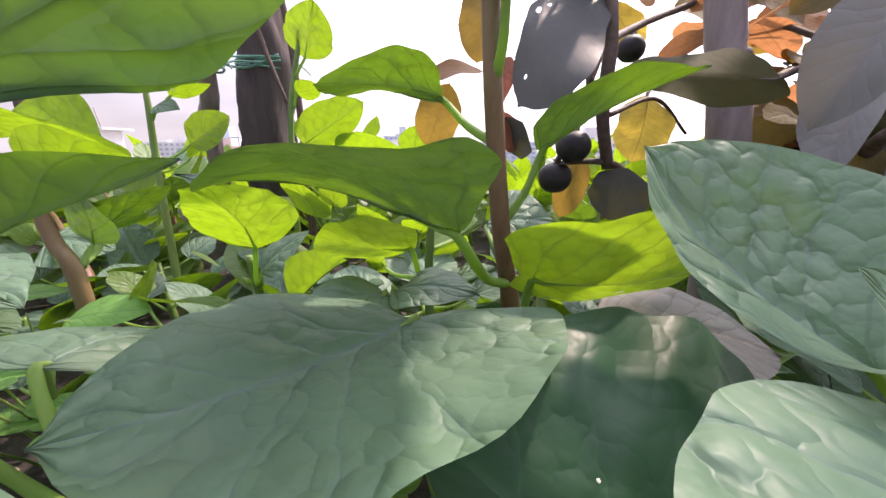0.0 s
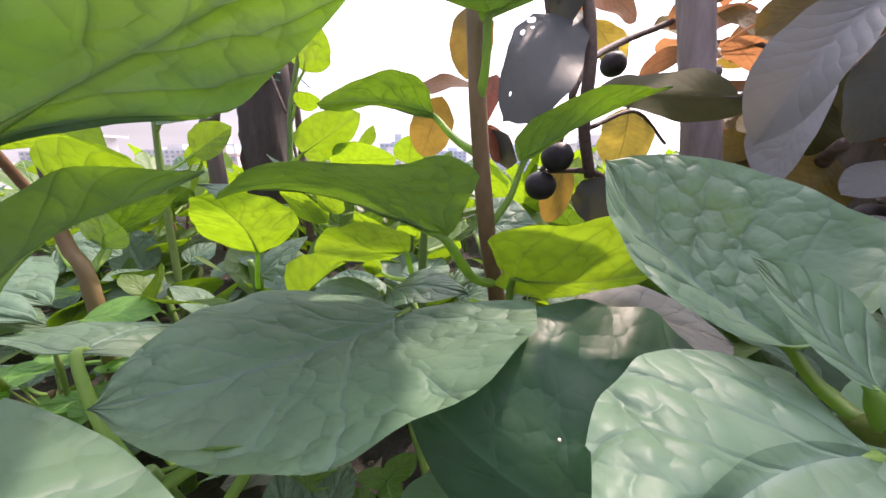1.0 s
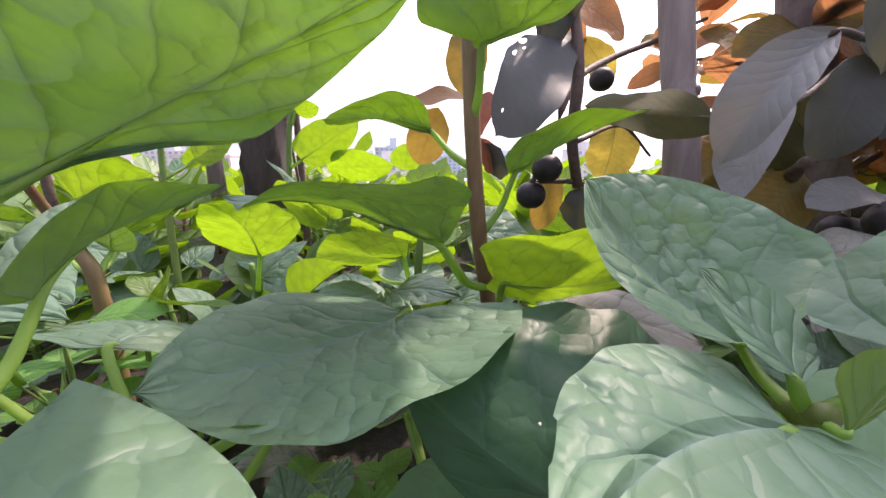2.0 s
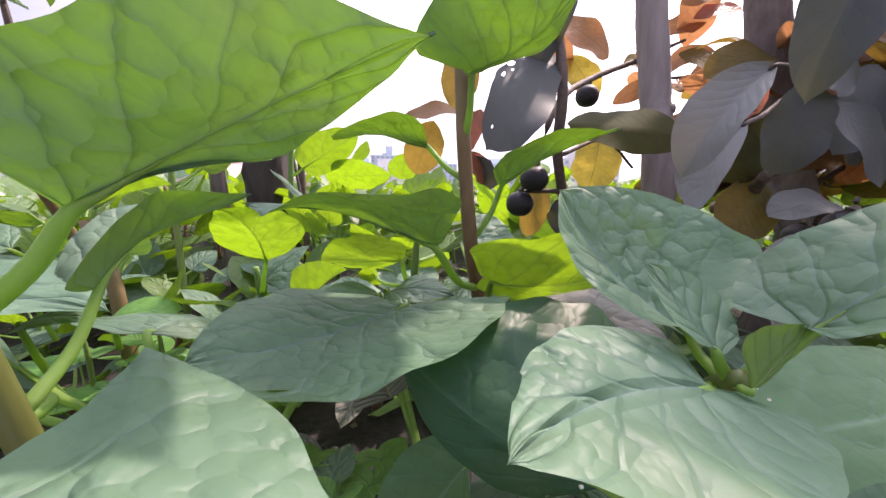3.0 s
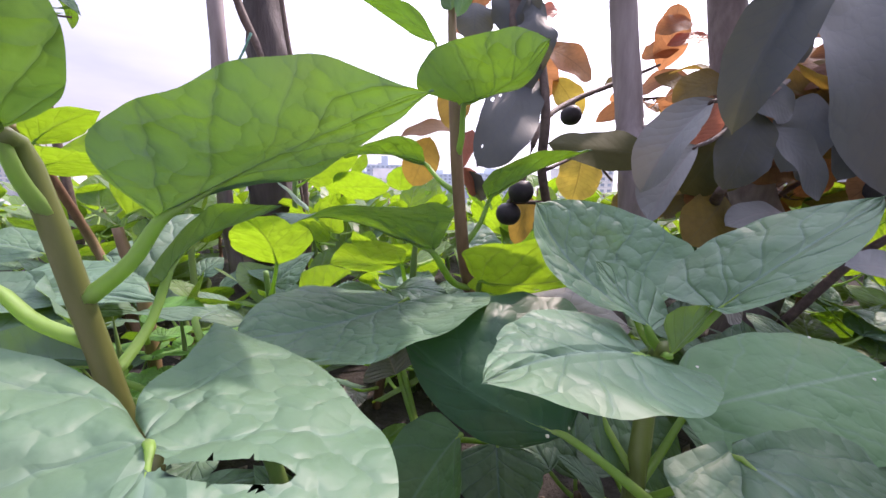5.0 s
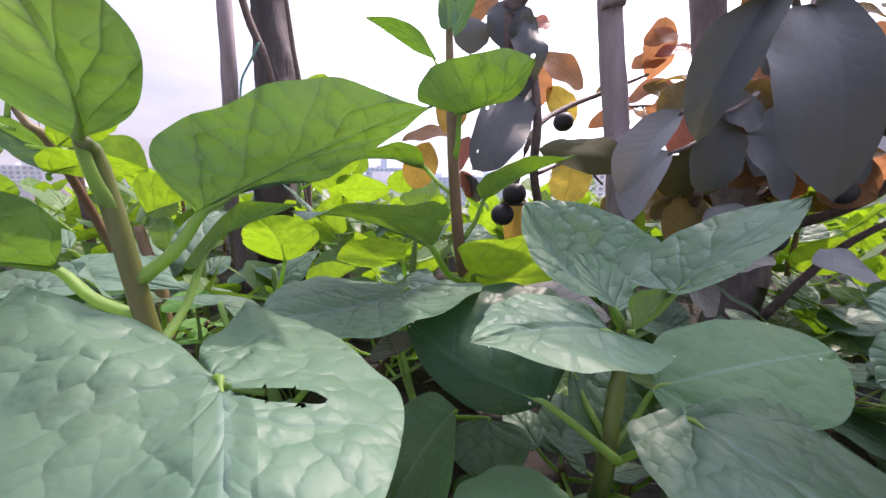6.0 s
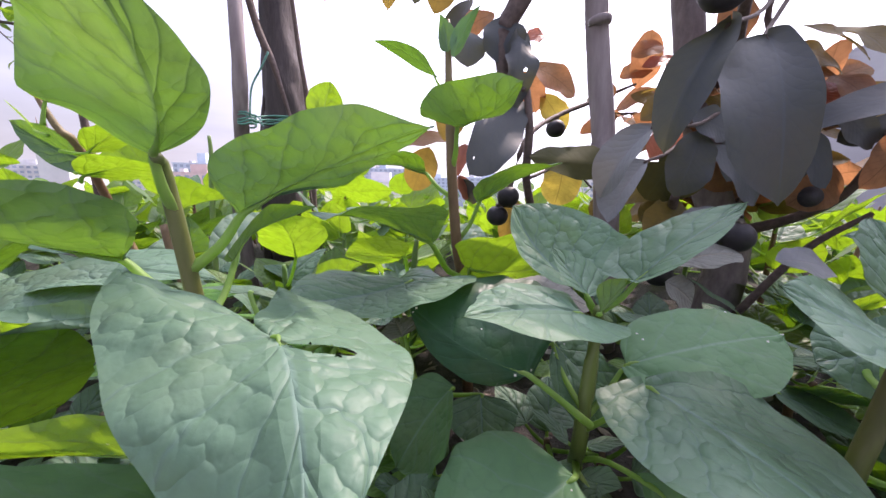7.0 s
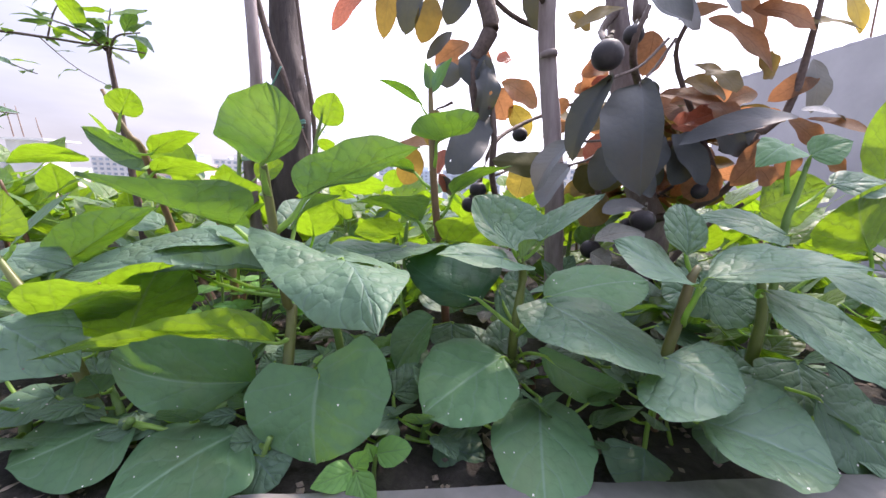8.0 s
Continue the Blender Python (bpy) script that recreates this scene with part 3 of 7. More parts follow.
near_house = thing("rooftop_room", (-41.5, 41, 1.0), "pale rooftop room with a thin slab roof and two aerials", "building")
block("wall", (3.2, 3.0, 18.0), (-41.8, 41, -6.3), WALL_PALE, near_house)
block("roof", (4.4, 4.0, 0.2), (-41.3, 41, 2.75), WALL_PALE, near_house)
block("ledge", (5.0, 4.6, 14.4), (-41.5, 41, -8.5), WALL_PINK, near_house)
for x, top in ((-43.0, 6.2), (-42.0, 6.0), (-40.2, 5.0)):
    rod("aerial", [(x, 40, 3.0), (x - 0.2, 40, top - 1), (x - 0.3, 40, top)], [0.05, 0.04, 0.03], RUSTY, near_house, count=5, sides=6)

# ---------------------------------------------------------------- posts and poles
post = thing("timber_post", (-0.455, 0.95, 0), "dark weathered split timber post bound with green string", "post")
rod("shaft", [(-0.436, 0.943, -0.015), (-0.442, 0.868, 0.291), (-0.42, 0.876, 0.511), (-0.443, 0.91, 0.819), (-0.421, 0.972, 1.503)], [0.056, 0.055, 0.053, 0.046, 0.04], TIMBER, post, "split dark timber", count=40, sides=18, rough=0.35, seed=3)
rod("splinter", [(-0.44, 0.90, 0.10), (-0.435, 0.90, 0.4), (-0.43, 0.90, 0.56), (-0.405, 0.91, 0.8)], [0.013, 0.013, 0.011, 0.004], TIMBER, post, count=14, sides=8, rough=0.4, seed=9)
rod("splinter", [(-0.51, 0.91, 0.05), (-0.505, 0.91, 0.4), (-0.48, 0.91, 0.64)], [0.014, 0.012, 0.004], TIMBER, post, count=14, sides=8, rough=0.4, seed=5)


def binding(parent, centre, radius, turns, height, seed, tail):
    """String wound round a post, with loose ends."""
    rng = random.Random(seed)
    pts = []
    for i in range(turns * 10 + 1):
        w = i / 10 * 2 * math.pi
        pts.append((centre[0] + math.cos(w) * radius * (1 + rng.uniform(0, 0.05)), centre[1] + math.sin(w) * radius, centre[2] + height * (i / (turns * 10) - 0.5) + rng.uniform(-0.004, 0.004)))
    rod("string", pts, [0.0022, 0.0022], STRING, parent, "green plastic string", count=turns * 16, sides=6, rough=0.2)
    rod("string", [pts[-1], (pts[-1][0] + tail[0] * 0.5, pts[-1][1] - 0.01, pts[-1][2] + tail[1] * 0.3), (pts[-1][0] + tail[0], pts[-1][1] - 0.02, pts[-1][2] + tail[1])], [0.0018, 0.0012], STRING, parent, count=8, sides=6)


binding(post, (-0.424, 0.874, 0.47), 0.057, 3, 0.022, 2, (0.05, -0.03))

thin_pole = thing("thin_pole", (-0.54, 0.86, 0), "thin grey weathered pole tied to the post", "pole")
rod("shaft", [(-0.543, 0.866, -0.021), (-0.558, 0.85, 0.32), (-0.491, 0.767, 0.419), (-0.463, 0.731, 0.659), (-0.524, 0.824, 1.204)], [0.019, 0.019, 0.018, 0.016, 0.014], BAMBOO, thin_pole, count=24, sides=10, rough=0.25, seed=2)
binding(thin_pole, (-0.466, 0.752, 0.46), 0.0205, 5, 0.03, 8, (0.03, -0.03))
for k, pts in enumerate(([(-0.455, 0.74, 0.465), (-0.42, 0.8, 0.479), (-0.358, 0.81, 0.478)], [(-0.455, 0.74, 0.458), (-0.428, 0.8, 0.458), (-0.361, 0.81, 0.483)], [(-0.453, 0.74, 0.45), (-0.433, 0.78, 0.466), (-0.395, 0.81, 0.469), (-0.362, 0.82, 0.474)])):
    rod("string", pts, [0.0022, 0.0022], STRING, thin_pole, "green plastic string", count=18, sides=6, rough=0.3, seed=k)
rod("tape", [(-0.395, 0.735, 0.612), (-0.415, 0.735, 0.576), (-0.439, 0.735, 0.536), (-0.446, 0.735, 0.5), (-0.449, 0.735, 0.466)], [0.0025, 0.0022, 0.0025], STRING, thin_pole, "pale strip of plastic tape", count=16, sides=5, rough=0.3, seed=5)

cane = thing("cane", (-0.344, 0.79, 0), "thin grey cane crossing the timber post", "cane")
rod("shaft", [(-0.482, 0.79, 0.84), (-0.445, 0.79, 0.69), (-0.413, 0.79, 0.608), (-0.396, 0.79, 0.554), (-0.371, 0.79, 0.467), (-0.344, 0.79, 0.388)], [0.0095, 0.0095, 0.009, 0.006, 0.004, 0.003], TWIG, cane, count=34, sides=8, rough=0.2, seed=0)
rod("shaft", [(-0.344, 0.79, 0.388), (-0.324, 0.79, 0.2), (-0.334, 0.79, -0.01)], [0.003, 0.003, 0.004], TWIG, cane, count=12, sides=6, rough=0.2, seed=7)
cane = thing("cane", (-0.336, 0.83, 0), "thin dark cane leaning on the timber post", "cane")
rod("shaft", [(-0.336, 0.83, -0.01), (-0.336, 0.83, 0.281), (-0.339, 0.83, 0.439), (-0.342, 0.83, 0.523), (-0.359, 0.83, 0.652), (-0.379, 0.83, 0.864)], [0.008, 0.008, 0.007, 0.007, 0.006, 0.005], TWIG, cane, count=30, sides=8, rough=0.2, seed=1)

pole = thing("bamboo_pole", (0.34, 0.5, 0), "grey-mauve bamboo pole standing in the bed", "pole")
rod("shaft", [(0.352, 0.496, -0.018), (0.318, 0.472, 0.284), (0.312, 0.506, 0.426), (0.284, 0.516, 0.631), (0.272, 0.501, 0.778), (0.239, 0.501, 1.4)], [0.023, 0.022, 0.021, 0.0195, 0.0185, 0.017], BAMBOO, pole, count=40, sides=14, rough=0.1, seed=6)
for z, x in ((0.395, 0.321), (0.60, 0.2865), (0.83, 0.265)):
    rod("joint", [(x + 0.001, 0.5, z - 0.006), (x, 0.5, z), (x - 0.001, 0.5, z + 0.006)], [0.0185, 0.0202, 0.0185], BAMBOO, pole, count=5, sides=14, rough=0.05)
rod("side_shoot", [(0.262, 0.49, 0.70), (0.22, 0.47, 0.73), (0.15, 0.45, 0.80)], [0.006, 0.004, 0.003], TWIG, pole, count=8, sides=6)


def fruit(parent, at, radius):
    """A round fruit, slightly lumpy, with its calyx and stalk."""
    bm = bmesh.new()
    bmesh.ops.create_uvsphere(bm, u_segments=28, v_segments=18, radius=radius)
    for v in bm.verts:
        n = v.co.normalized()
        v.co *= 1 + 0.02 * noise.noise(n * 3 + Vector(at) * 20) - 0.06 * max(0, abs(n.z) - 0.9) * 8
        v.co.z *= 0.95
        v.co += Vector(at)
    body = part("fruit", bm, FRUIT, parent, "dull black-purple round fruit")
    v, f = tube_data([Vector(at) + Vector((0, 0, radius * 0.86)), Vector(at) + Vector((0.002, 0, radius * 1.0)), Vector(at) + Vector((0.006, 0.004, radius * 1.5))], [radius * 0.35, radius * 0.22, radius * 0.1], 6, 8, 0.2)
    place_under("calyx", mesh_from("calyx", v, f, CALYX), body)
    return body


# ---------------------------------------------------------------- plants at the front of the bed

vine_a = thing("malabar_spinach", (-0.128, 0.012, 0), "tall Malabar spinach plant with broad translucent green leaves, one eaten through", "plant", "spinach plants in the bed")
rod("stem", [(-0.131, 0.023, -0.01), (-0.14, 0.032, 0.074), (-0.15, 0.086, 0.151), (-0.154, 0.079, 0.163), (-0.163, 0.063, 0.31), (-0.158, 0.049, 0.331)], [0.007, 0.0068, 0.0066, 0.0062, 0.0053, 0.0035], STEM_VINE, vine_a, "thick green stem flushed with brown", count=18, sides=12)
leaf(vine_a, (-0.16, 0.051, 0.333), (-0.112, -0.04, 0.398), (-0.005, 0.573, 0.819), 0.072, stalk=(-0.162, 0.066, 0.293), stalk_radius=0.0036, seed=1, shape='round', cup=0.125, ripple=0.15, lobe=0.042, quilt=0.002, nu=40, nv=15, sides=(0.021, 0.051, 0.412, 0.114, 0.201, -0.096, -0.036, 0.024), bend=-0.016, sweep=0.092, twist=0.062, heel=0.008, droop=0.005)
leaf(vine_a, (-0.131, 0.087, 0.293), (-0.005, 0.109, 0.383), (-0.59, 0.098, 0.801), 0.079, stalk=(-0.16, 0.07, 0.252), stalk_radius=0.0045, seed=2, shape='acumin', cup=0.129, bend=-0.002, ripple=0.06, lobe=-0.067, bite=[(0.33, 0.98, 0.025, 0.06)], quilt=0.002, nu=40, nv=15, sides=(0.028, 0.051, -0.265, 0.1, -0.092, 0.273, -0.34, 0.096), droop=0.188, sweep=0.071, twist=-0.215, heel=-0.012)
leaf(vine_a, (-0.209, 0.077, 0.259), (-0.26, -0.055, 0.325), (0.37, 0.294, 0.881), 0.093, stalk=(-0.159, 0.072, 0.229), stalk_radius=0.0042, seed=3, shape='heart', cup=0.106, bend=-0.032, ripple=0.05, quilt=0.002, nu=40, nv=15, sides=(0.055, 0.038, 0.575, 0.144, 0.247, -0.179, 0.009, -0.182), droop=0.051, lobe=-0.1, sweep=-0.01, twist=-0.025, heel=0.028)
leaf(vine_a, (-0.153, 0.114, 0.251), (-0.102, 0.169, 0.294), (-0.048, -0.584, 0.81), 0.061, stalk=(-0.157, 0.074, 0.207), stalk_radius=0.003, seed=4, bend=0.037, ripple=0.05, quilt=0.002, nu=40, nv=15, sides=(0.033, 0.028, 0.354, 0.942, 0.027, -0.186, 0.1, 0.068), droop=0.011, cup=0.041, lobe=0.167, sweep=0.215, twist=-0.709, heel=-0.012, shape='taper')
leaf(vine_a, (-0.064, -0.01, 0.241), (0.012, -0.07, 0.19), (0.354, -0.314, 0.881), 0.117, stalk=(-0.156, 0.076, 0.187), stalk_radius=0.0019, seed=5, shape='point', cup=-0.075, bend=0.173, droop=-0.48, sides=(0.059, 0.058, -0.528, -0.11, -0.428, -0.01, 0.136, 0.405), lobe=0.875, heel=0.115, ripple=0.07, bite=[(0.25, 0.30, 0.034, 0.25, 0.56), (0.09, 0.035, 0.03, 0.05)], quilt=0.002, nu=76, nv=30, sweep=-0.052, twist=1.167)
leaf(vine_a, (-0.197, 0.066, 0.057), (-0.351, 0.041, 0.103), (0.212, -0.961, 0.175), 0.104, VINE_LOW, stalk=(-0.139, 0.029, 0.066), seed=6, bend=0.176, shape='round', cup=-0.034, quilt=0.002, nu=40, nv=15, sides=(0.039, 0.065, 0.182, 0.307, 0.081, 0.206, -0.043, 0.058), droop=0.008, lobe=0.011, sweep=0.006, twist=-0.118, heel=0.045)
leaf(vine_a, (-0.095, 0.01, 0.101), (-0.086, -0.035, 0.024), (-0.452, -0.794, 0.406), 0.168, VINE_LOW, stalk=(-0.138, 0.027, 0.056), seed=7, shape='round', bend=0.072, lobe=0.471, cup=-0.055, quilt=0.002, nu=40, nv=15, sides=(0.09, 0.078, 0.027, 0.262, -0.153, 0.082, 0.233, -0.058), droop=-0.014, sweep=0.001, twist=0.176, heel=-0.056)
leaf(vine_a, (-0.153, 0.035, 0.128), (-0.377, -0.019, 0.128), (-0.02, 0.72, 0.68), 0.084, VINE_YOUNG, stalk=(-0.146, 0.063, 0.12), seed=8, shape='drop', bend=0.064, cup=0.22, quilt=0.002, nu=40, nv=15, droop=-0.013, lobe=0.041, sweep=0.009, twist=0.053, heel=-0.018, sides=(0.045, 0.03, 0.09, 0.1, 0.09, 0.1, 0.0, 0.0))
leaf(vine_a, (-0.187, 0.111, 0.194), (-0.485, 0.124, 0.189), (-0.027, -0.258, 0.966), 0.117, stalk=(-0.157, 0.074, 0.207), seed=9, bend=0.061, cup=-0.098, quilt=0.002, nu=40, nv=15, sides=(0.04, 0.078, 0.091, 0.048, 0.035, -0.008, -0.212, -0.074), droop=0.058, lobe=-0.198, sweep=0.043, twist=-0.341, heel=-0.116, shape='vine')

vine_b = thing("malabar_spinach", (-0.388, 0.06, 0), "Malabar spinach plant with speckled yellow-green leaves beside the planter edge", "plant", "spinach plants in the bed")
rod("stem", [(-0.388, 0.06, -0.01), (-0.392, 0.06, 0.019), (-0.419, 0.06, 0.118), (-0.468, 0.07, 0.181), (-0.5, 0.08, 0.221)], [0.009, 0.008, 0.007, 0.005, 0.003], STEM_VINE, vine_b, count=16)
leaf(vine_b, (-0.383, 0.103, 0.09), (-0.286, 0.058, 0.216), (-0.447, 0.672, 0.59), 0.124, VINE_YOUNG, stalk=(-0.414, 0.06, 0.103), seed=10, shape='round', cup=0.124, bend=0.058, ripple=0.08, quilt=0.002, nu=40, nv=15, droop=-0.004, lobe=0.013, sweep=0.002, twist=0.056, heel=-0.005, sides=(0.061, 0.063, 0.04, 0.024, 0.04, 0.024, 0.0, 0.019))
leaf(vine_b, (-0.421, 0.04, 0.149), (-0.293, 0.03, 0.196), (0, 0.6, 0.75), 0.100, VINE_YOUNG, stalk=(-0.416, 0.06, 0.111), seed=11, shape='vine', cup=0.05, bend=0.05, quilt=0.002, nu=40, nv=15)
leaf(vine_b, (-0.486, 0.09, 0.23), (-0.415, 0.1, 0.293), (-0.2, -0.5, 0.8), 0.060, stalk=(-0.493, 0.08, 0.207), seed=12, cup=0.2, nu=24, nv=8)
leaf(vine_b, (-0.479, 0.07, 0.241), (-0.451, 0.06, 0.296), (0.3, 0.4, 0.8), 0.050, VINE_YOUNG, stalk=(-0.498, 0.08, 0.217), seed=13, cup=0.2)
leaf(vine_b, (-0.518, 0.16, 0.17), (-0.366, 0.17, 0.27), (-0.468, 0.592, 0.656), 0.066, stalk=(-0.468, 0.09, 0.159), seed=14, cup=0.15, bend=0.05, quilt=0.002, nu=40, nv=15, sides=(0.026, 0.04, 0.337, 0.337))
leaf(vine_b, (-0.563, 0.12, 0.2), (-0.457, 0.13, 0.187), (0, -0.35, 0.9), 0.090, stalk=(-0.487, 0.08, 0.185), seed=15, cup=-0.1, bend=0.08, quilt=0.002, nu=40, nv=15)
leaf(vine_b, (-0.445, 0.02, 0.157), (-0.344, 0, 0.107), (0.1, -0.5, 0.85), 0.090, stalk=(-0.442, 0.06, 0.141), seed=16, cup=-0.1, bend=0.06, quilt=0.002, nu=40, nv=15)
leaf(vine_b, (-0.49, 0.03, 0.124), (-0.394, 0, 0.13), (0, 0.3, 0.9), 0.070, VINE_YOUNG, seed=17, cup=0.1, bend=0.06, quilt=0.002, nu=40, nv=15)

vine_c = thing("malabar_spinach", (-0.33, 0.03, 0), "low Malabar spinach seedling with dull green leaves over the planter edge", "plant", "spinach plants in the bed")
rod("stem", [(-0.33, 0.03, -0.01), (-0.325, 0.02, 0.02), (-0.3, 0, 0.05)], [0.006, 0.005, 0.004], STEM_GREEN, vine_c)
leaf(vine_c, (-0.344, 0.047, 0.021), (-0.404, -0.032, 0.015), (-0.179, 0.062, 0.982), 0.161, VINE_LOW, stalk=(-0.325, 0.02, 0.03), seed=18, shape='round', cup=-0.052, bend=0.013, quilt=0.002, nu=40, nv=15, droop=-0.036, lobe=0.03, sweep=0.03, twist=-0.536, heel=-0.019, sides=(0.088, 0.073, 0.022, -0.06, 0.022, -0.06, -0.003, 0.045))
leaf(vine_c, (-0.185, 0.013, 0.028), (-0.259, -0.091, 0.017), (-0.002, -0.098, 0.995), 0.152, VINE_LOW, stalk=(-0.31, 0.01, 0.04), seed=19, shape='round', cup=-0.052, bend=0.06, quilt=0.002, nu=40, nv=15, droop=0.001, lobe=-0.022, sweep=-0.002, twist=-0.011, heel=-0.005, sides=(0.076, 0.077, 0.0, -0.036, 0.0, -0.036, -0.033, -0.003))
leaf(vine_c, (-0.225, 0.02, -0.012), (-0.146, -0.03, -0.013), (0.2, -0.5, 0.8), 0.060, stalk=(-0.31, 0.01, 0.04), seed=20, cup=-0.05, bend=0.06, quilt=0.002, nu=40, nv=15)
leaf(vine_c, (-0.439, 0.06, 0.039), (-0.493, 0.02, 0.028), (-0.2, -0.4, 0.85), 0.070, stalk=(-0.325, 0.02, 0.03), seed=21, cup=-0.05, bend=0.06, quilt=0.002, nu=40, nv=15)

seedling_a = thing("seedling", (-0.025, -0.03, 0), "small spinach seedling with two bright leaves by the planter edge", "seedling")
rod("stem", [(-0.028, -0.03, -0.01), (-0.028, -0.03, 0.012), (-0.025, -0.03, 0.03)], [0.003, 0.0025, 0.002], STEM_GREEN, seedling_a)
leaf(seedling_a, (-0.025, -0.03, 0.032), (0.013, -0.03, 0.039), (0.1, -0.6, 0.8), 0.030, WEED, seed=22, cup=0.1, bend=0.06, nu=20, nv=6, shape='round')
leaf(seedling_a, (-0.028, -0.03, 0.023), (-0.037, -0.02, 0.037), (-0.3, -0.6, 0.7), 0.020, WEED, seed=23, cup=0.1)

seedling_b = thing("seedling", (-0.048, -0.05, 0), "small spinach seedling hanging over the planter edge", "seedling")
rod("stem", [(-0.052, -0.045, -0.01), (-0.048, -0.05, 0.016), (-0.044, -0.05, 0.032)], [0.003, 0.0025, 0.002], STEM_GREEN, seedling_b)
leaf(seedling_b, (-0.046, -0.05, 0.03), (-0.083, -0.07, 0.029), (-0.1, -0.7, 0.7), 0.028, WEED, seed=24, cup=0.1, bend=0.06, nu=20, nv=6)
leaf(seedling_b, (-0.042, -0.055, 0.033), (-0.02, -0.085, 0.011), (0.1, -0.9, 0.35), 0.030, WEED, seed=25, cup=0.2, bend=0.06, nu=20, nv=6)
leaf(seedling_b, (-0.044, -0.05, 0.032), (-0.032, -0.05, 0.054), (0.1, -0.7, 0.6), 0.022, WEED, seed=26, cup=0.2, nu=20, nv=6)

vine_q = thing("malabar_spinach", (-0.148, -0.02, 0), "low Malabar spinach sprout in the shade under larger leaves", "plant", "spinach plants in the bed")
rod("stem", [(-0.148, -0.02, -0.01), (-0.148, -0.02, 0.022), (-0.14, -0.02, 0.044)], [0.004, 0.0035, 0.003], STEM_GREEN, vine_q)
leaf(vine_q, (-0.163, 0, 0.024), (-0.184, -0.02, 0.037), (-0.2, -0.6, 0.8), 0.040, stalk=(-0.144, -0.02, 0.03), seed=27, cup=-0.05, shape='round')
leaf(vine_q, (-0.16, -0.02, 0.022), (-0.123, -0.045, 0.009), (0.1, -0.6, 0.8), 0.075, stalk=(-0.145, -0.02, 0.022), seed=28, cup=-0.05, bend=0.05, shape='round', quilt=0.002, nu=40, nv=15)
leaf(vine_q, (-0.016, 0.06, 0.042), (0.03, 0.08, 0.073), (0, -0.6, 0.8), 0.050, stalk=(-0.014, 0.04, 0.013), seed=29, cup=-0.05, bend=0.05, shape='round', quilt=0.002, nu=40, nv=15)
leaf(vine_q, (0.038, 0.02, 0.004), (0.1, 0, -0.004), (0, -0.6, 0.8), 0.070, stalk=(0.002, 0.03, 0.004), seed=30, cup=-0.05, bend=0.05, shape='round', quilt=0.002, nu=40, nv=15)

vine_d = thing("malabar_spinach", (0.055, 0.32, 0), "slender upright Malabar spinach vine with a brown stem and bright leaves", "plant", "spinach plants in the bed")
rod("stem", [(0.068, 0.329, -0.008), (0.056, 0.314, 0.155), (0.042, 0.286, 0.231), (0.034, 0.277, 0.305), (0.03, 0.268, 0.351), (0.024, 0.265, 0.458), (0.022, 0.265, 0.5)], [0.0085, 0.008, 0.007, 0.0065, 0.006, 0.004, 0.0025], STEM_BROWN, vine_d, "reddish-brown stem", count=24, sides=12)
leaf(vine_d, (0.011, 0.214, 0.252), (-0.117, 0.194, 0.255), (-0.011, 0.231, 0.973), 0.091, stalk=(0.05, 0.304, 0.19), stalk_radius=0.004, seed=31, shape='acumin', cup=0.093, bend=0.109, lobe=0.147, ripple=0.05, quilt=0.002, nu=40, nv=15, sides=(0.092, -0.001, 0.507, 0.652, -0.214, 0.061, 0.049, -0.211), droop=-0.275, sweep=-0.099, twist=-0.682, heel=-0.023)
leaf(vine_d, (0.055, 0.239, 0.217), (0.162, 0.238, 0.224), (-0.037, 0.747, 0.664), 0.083, VINE_YOUNG, stalk=(0.057, 0.316, 0.145), seed=32, shape='round', cup=0.078, bend=-0.066, lobe=0.245, ripple=0.06, bite=[(0.55, 0.75, 0.03, 0.05), (0.25, 0.9, 0.03, 0.04)], quilt=0.002, nu=40, nv=15, sides=(0.02, 0.063, 0.184, 0.152, -0.176, -0.208, 0.029, 0.104), droop=-0.049, sweep=0.001, twist=-0.255, heel=-0.053)
leaf(vine_d, (-0.001, 0.306, 0.332), (-0.079, 0.26, 0.329), (-0.122, 0.13, 0.984), 0.129, stalk=(0.034, 0.278, 0.3), stalk_radius=0.0035, seed=33, cup=-0.162, bend=0.095, shape='taper', quilt=0.002, nu=40, nv=15, sides=(0.045, 0.084, 0.315, 0.485, -0.186, -0.03, -0.019, -0.046), droop=-0.08, lobe=-0.044, sweep=-0.033, twist=0.293, heel=0.035)
leaf(vine_d, (0.069, 0.3, 0.296), (0.175, 0.288, 0.342), (-0.329, 0.398, 0.856), 0.106, stalk=(0.041, 0.284, 0.243), stalk_radius=0.0035, seed=34, cup=-0.114, bend=0.054, shape='vine', quilt=0.002, nu=40, nv=15, sides=(0.053, 0.053, 0.42, 0.238, -0.151, -0.065, -0.013, 0.089), droop=-0.044, lobe=0.057, sweep=0.011, twist=0.251, heel=-0.006)
leaf(vine_d, (0.035, 0.245, 0.382), (0.099, 0.189, 0.404), (-0.317, 0.003, 0.949), 0.079, stalk=(0.031, 0.271, 0.333), stalk_radius=0.003, seed=35, shape='round', cup=0.116, ripple=0.06, bend=-0.03, lobe=0.31, quilt=0.002, nu=40, nv=15, sides=(0.025, 0.054, -0.051, 0.115, 0.003, 0.333, 0.067, 0.091), droop=-0.17, sweep=0.045, twist=-0.201, heel=-0.065)
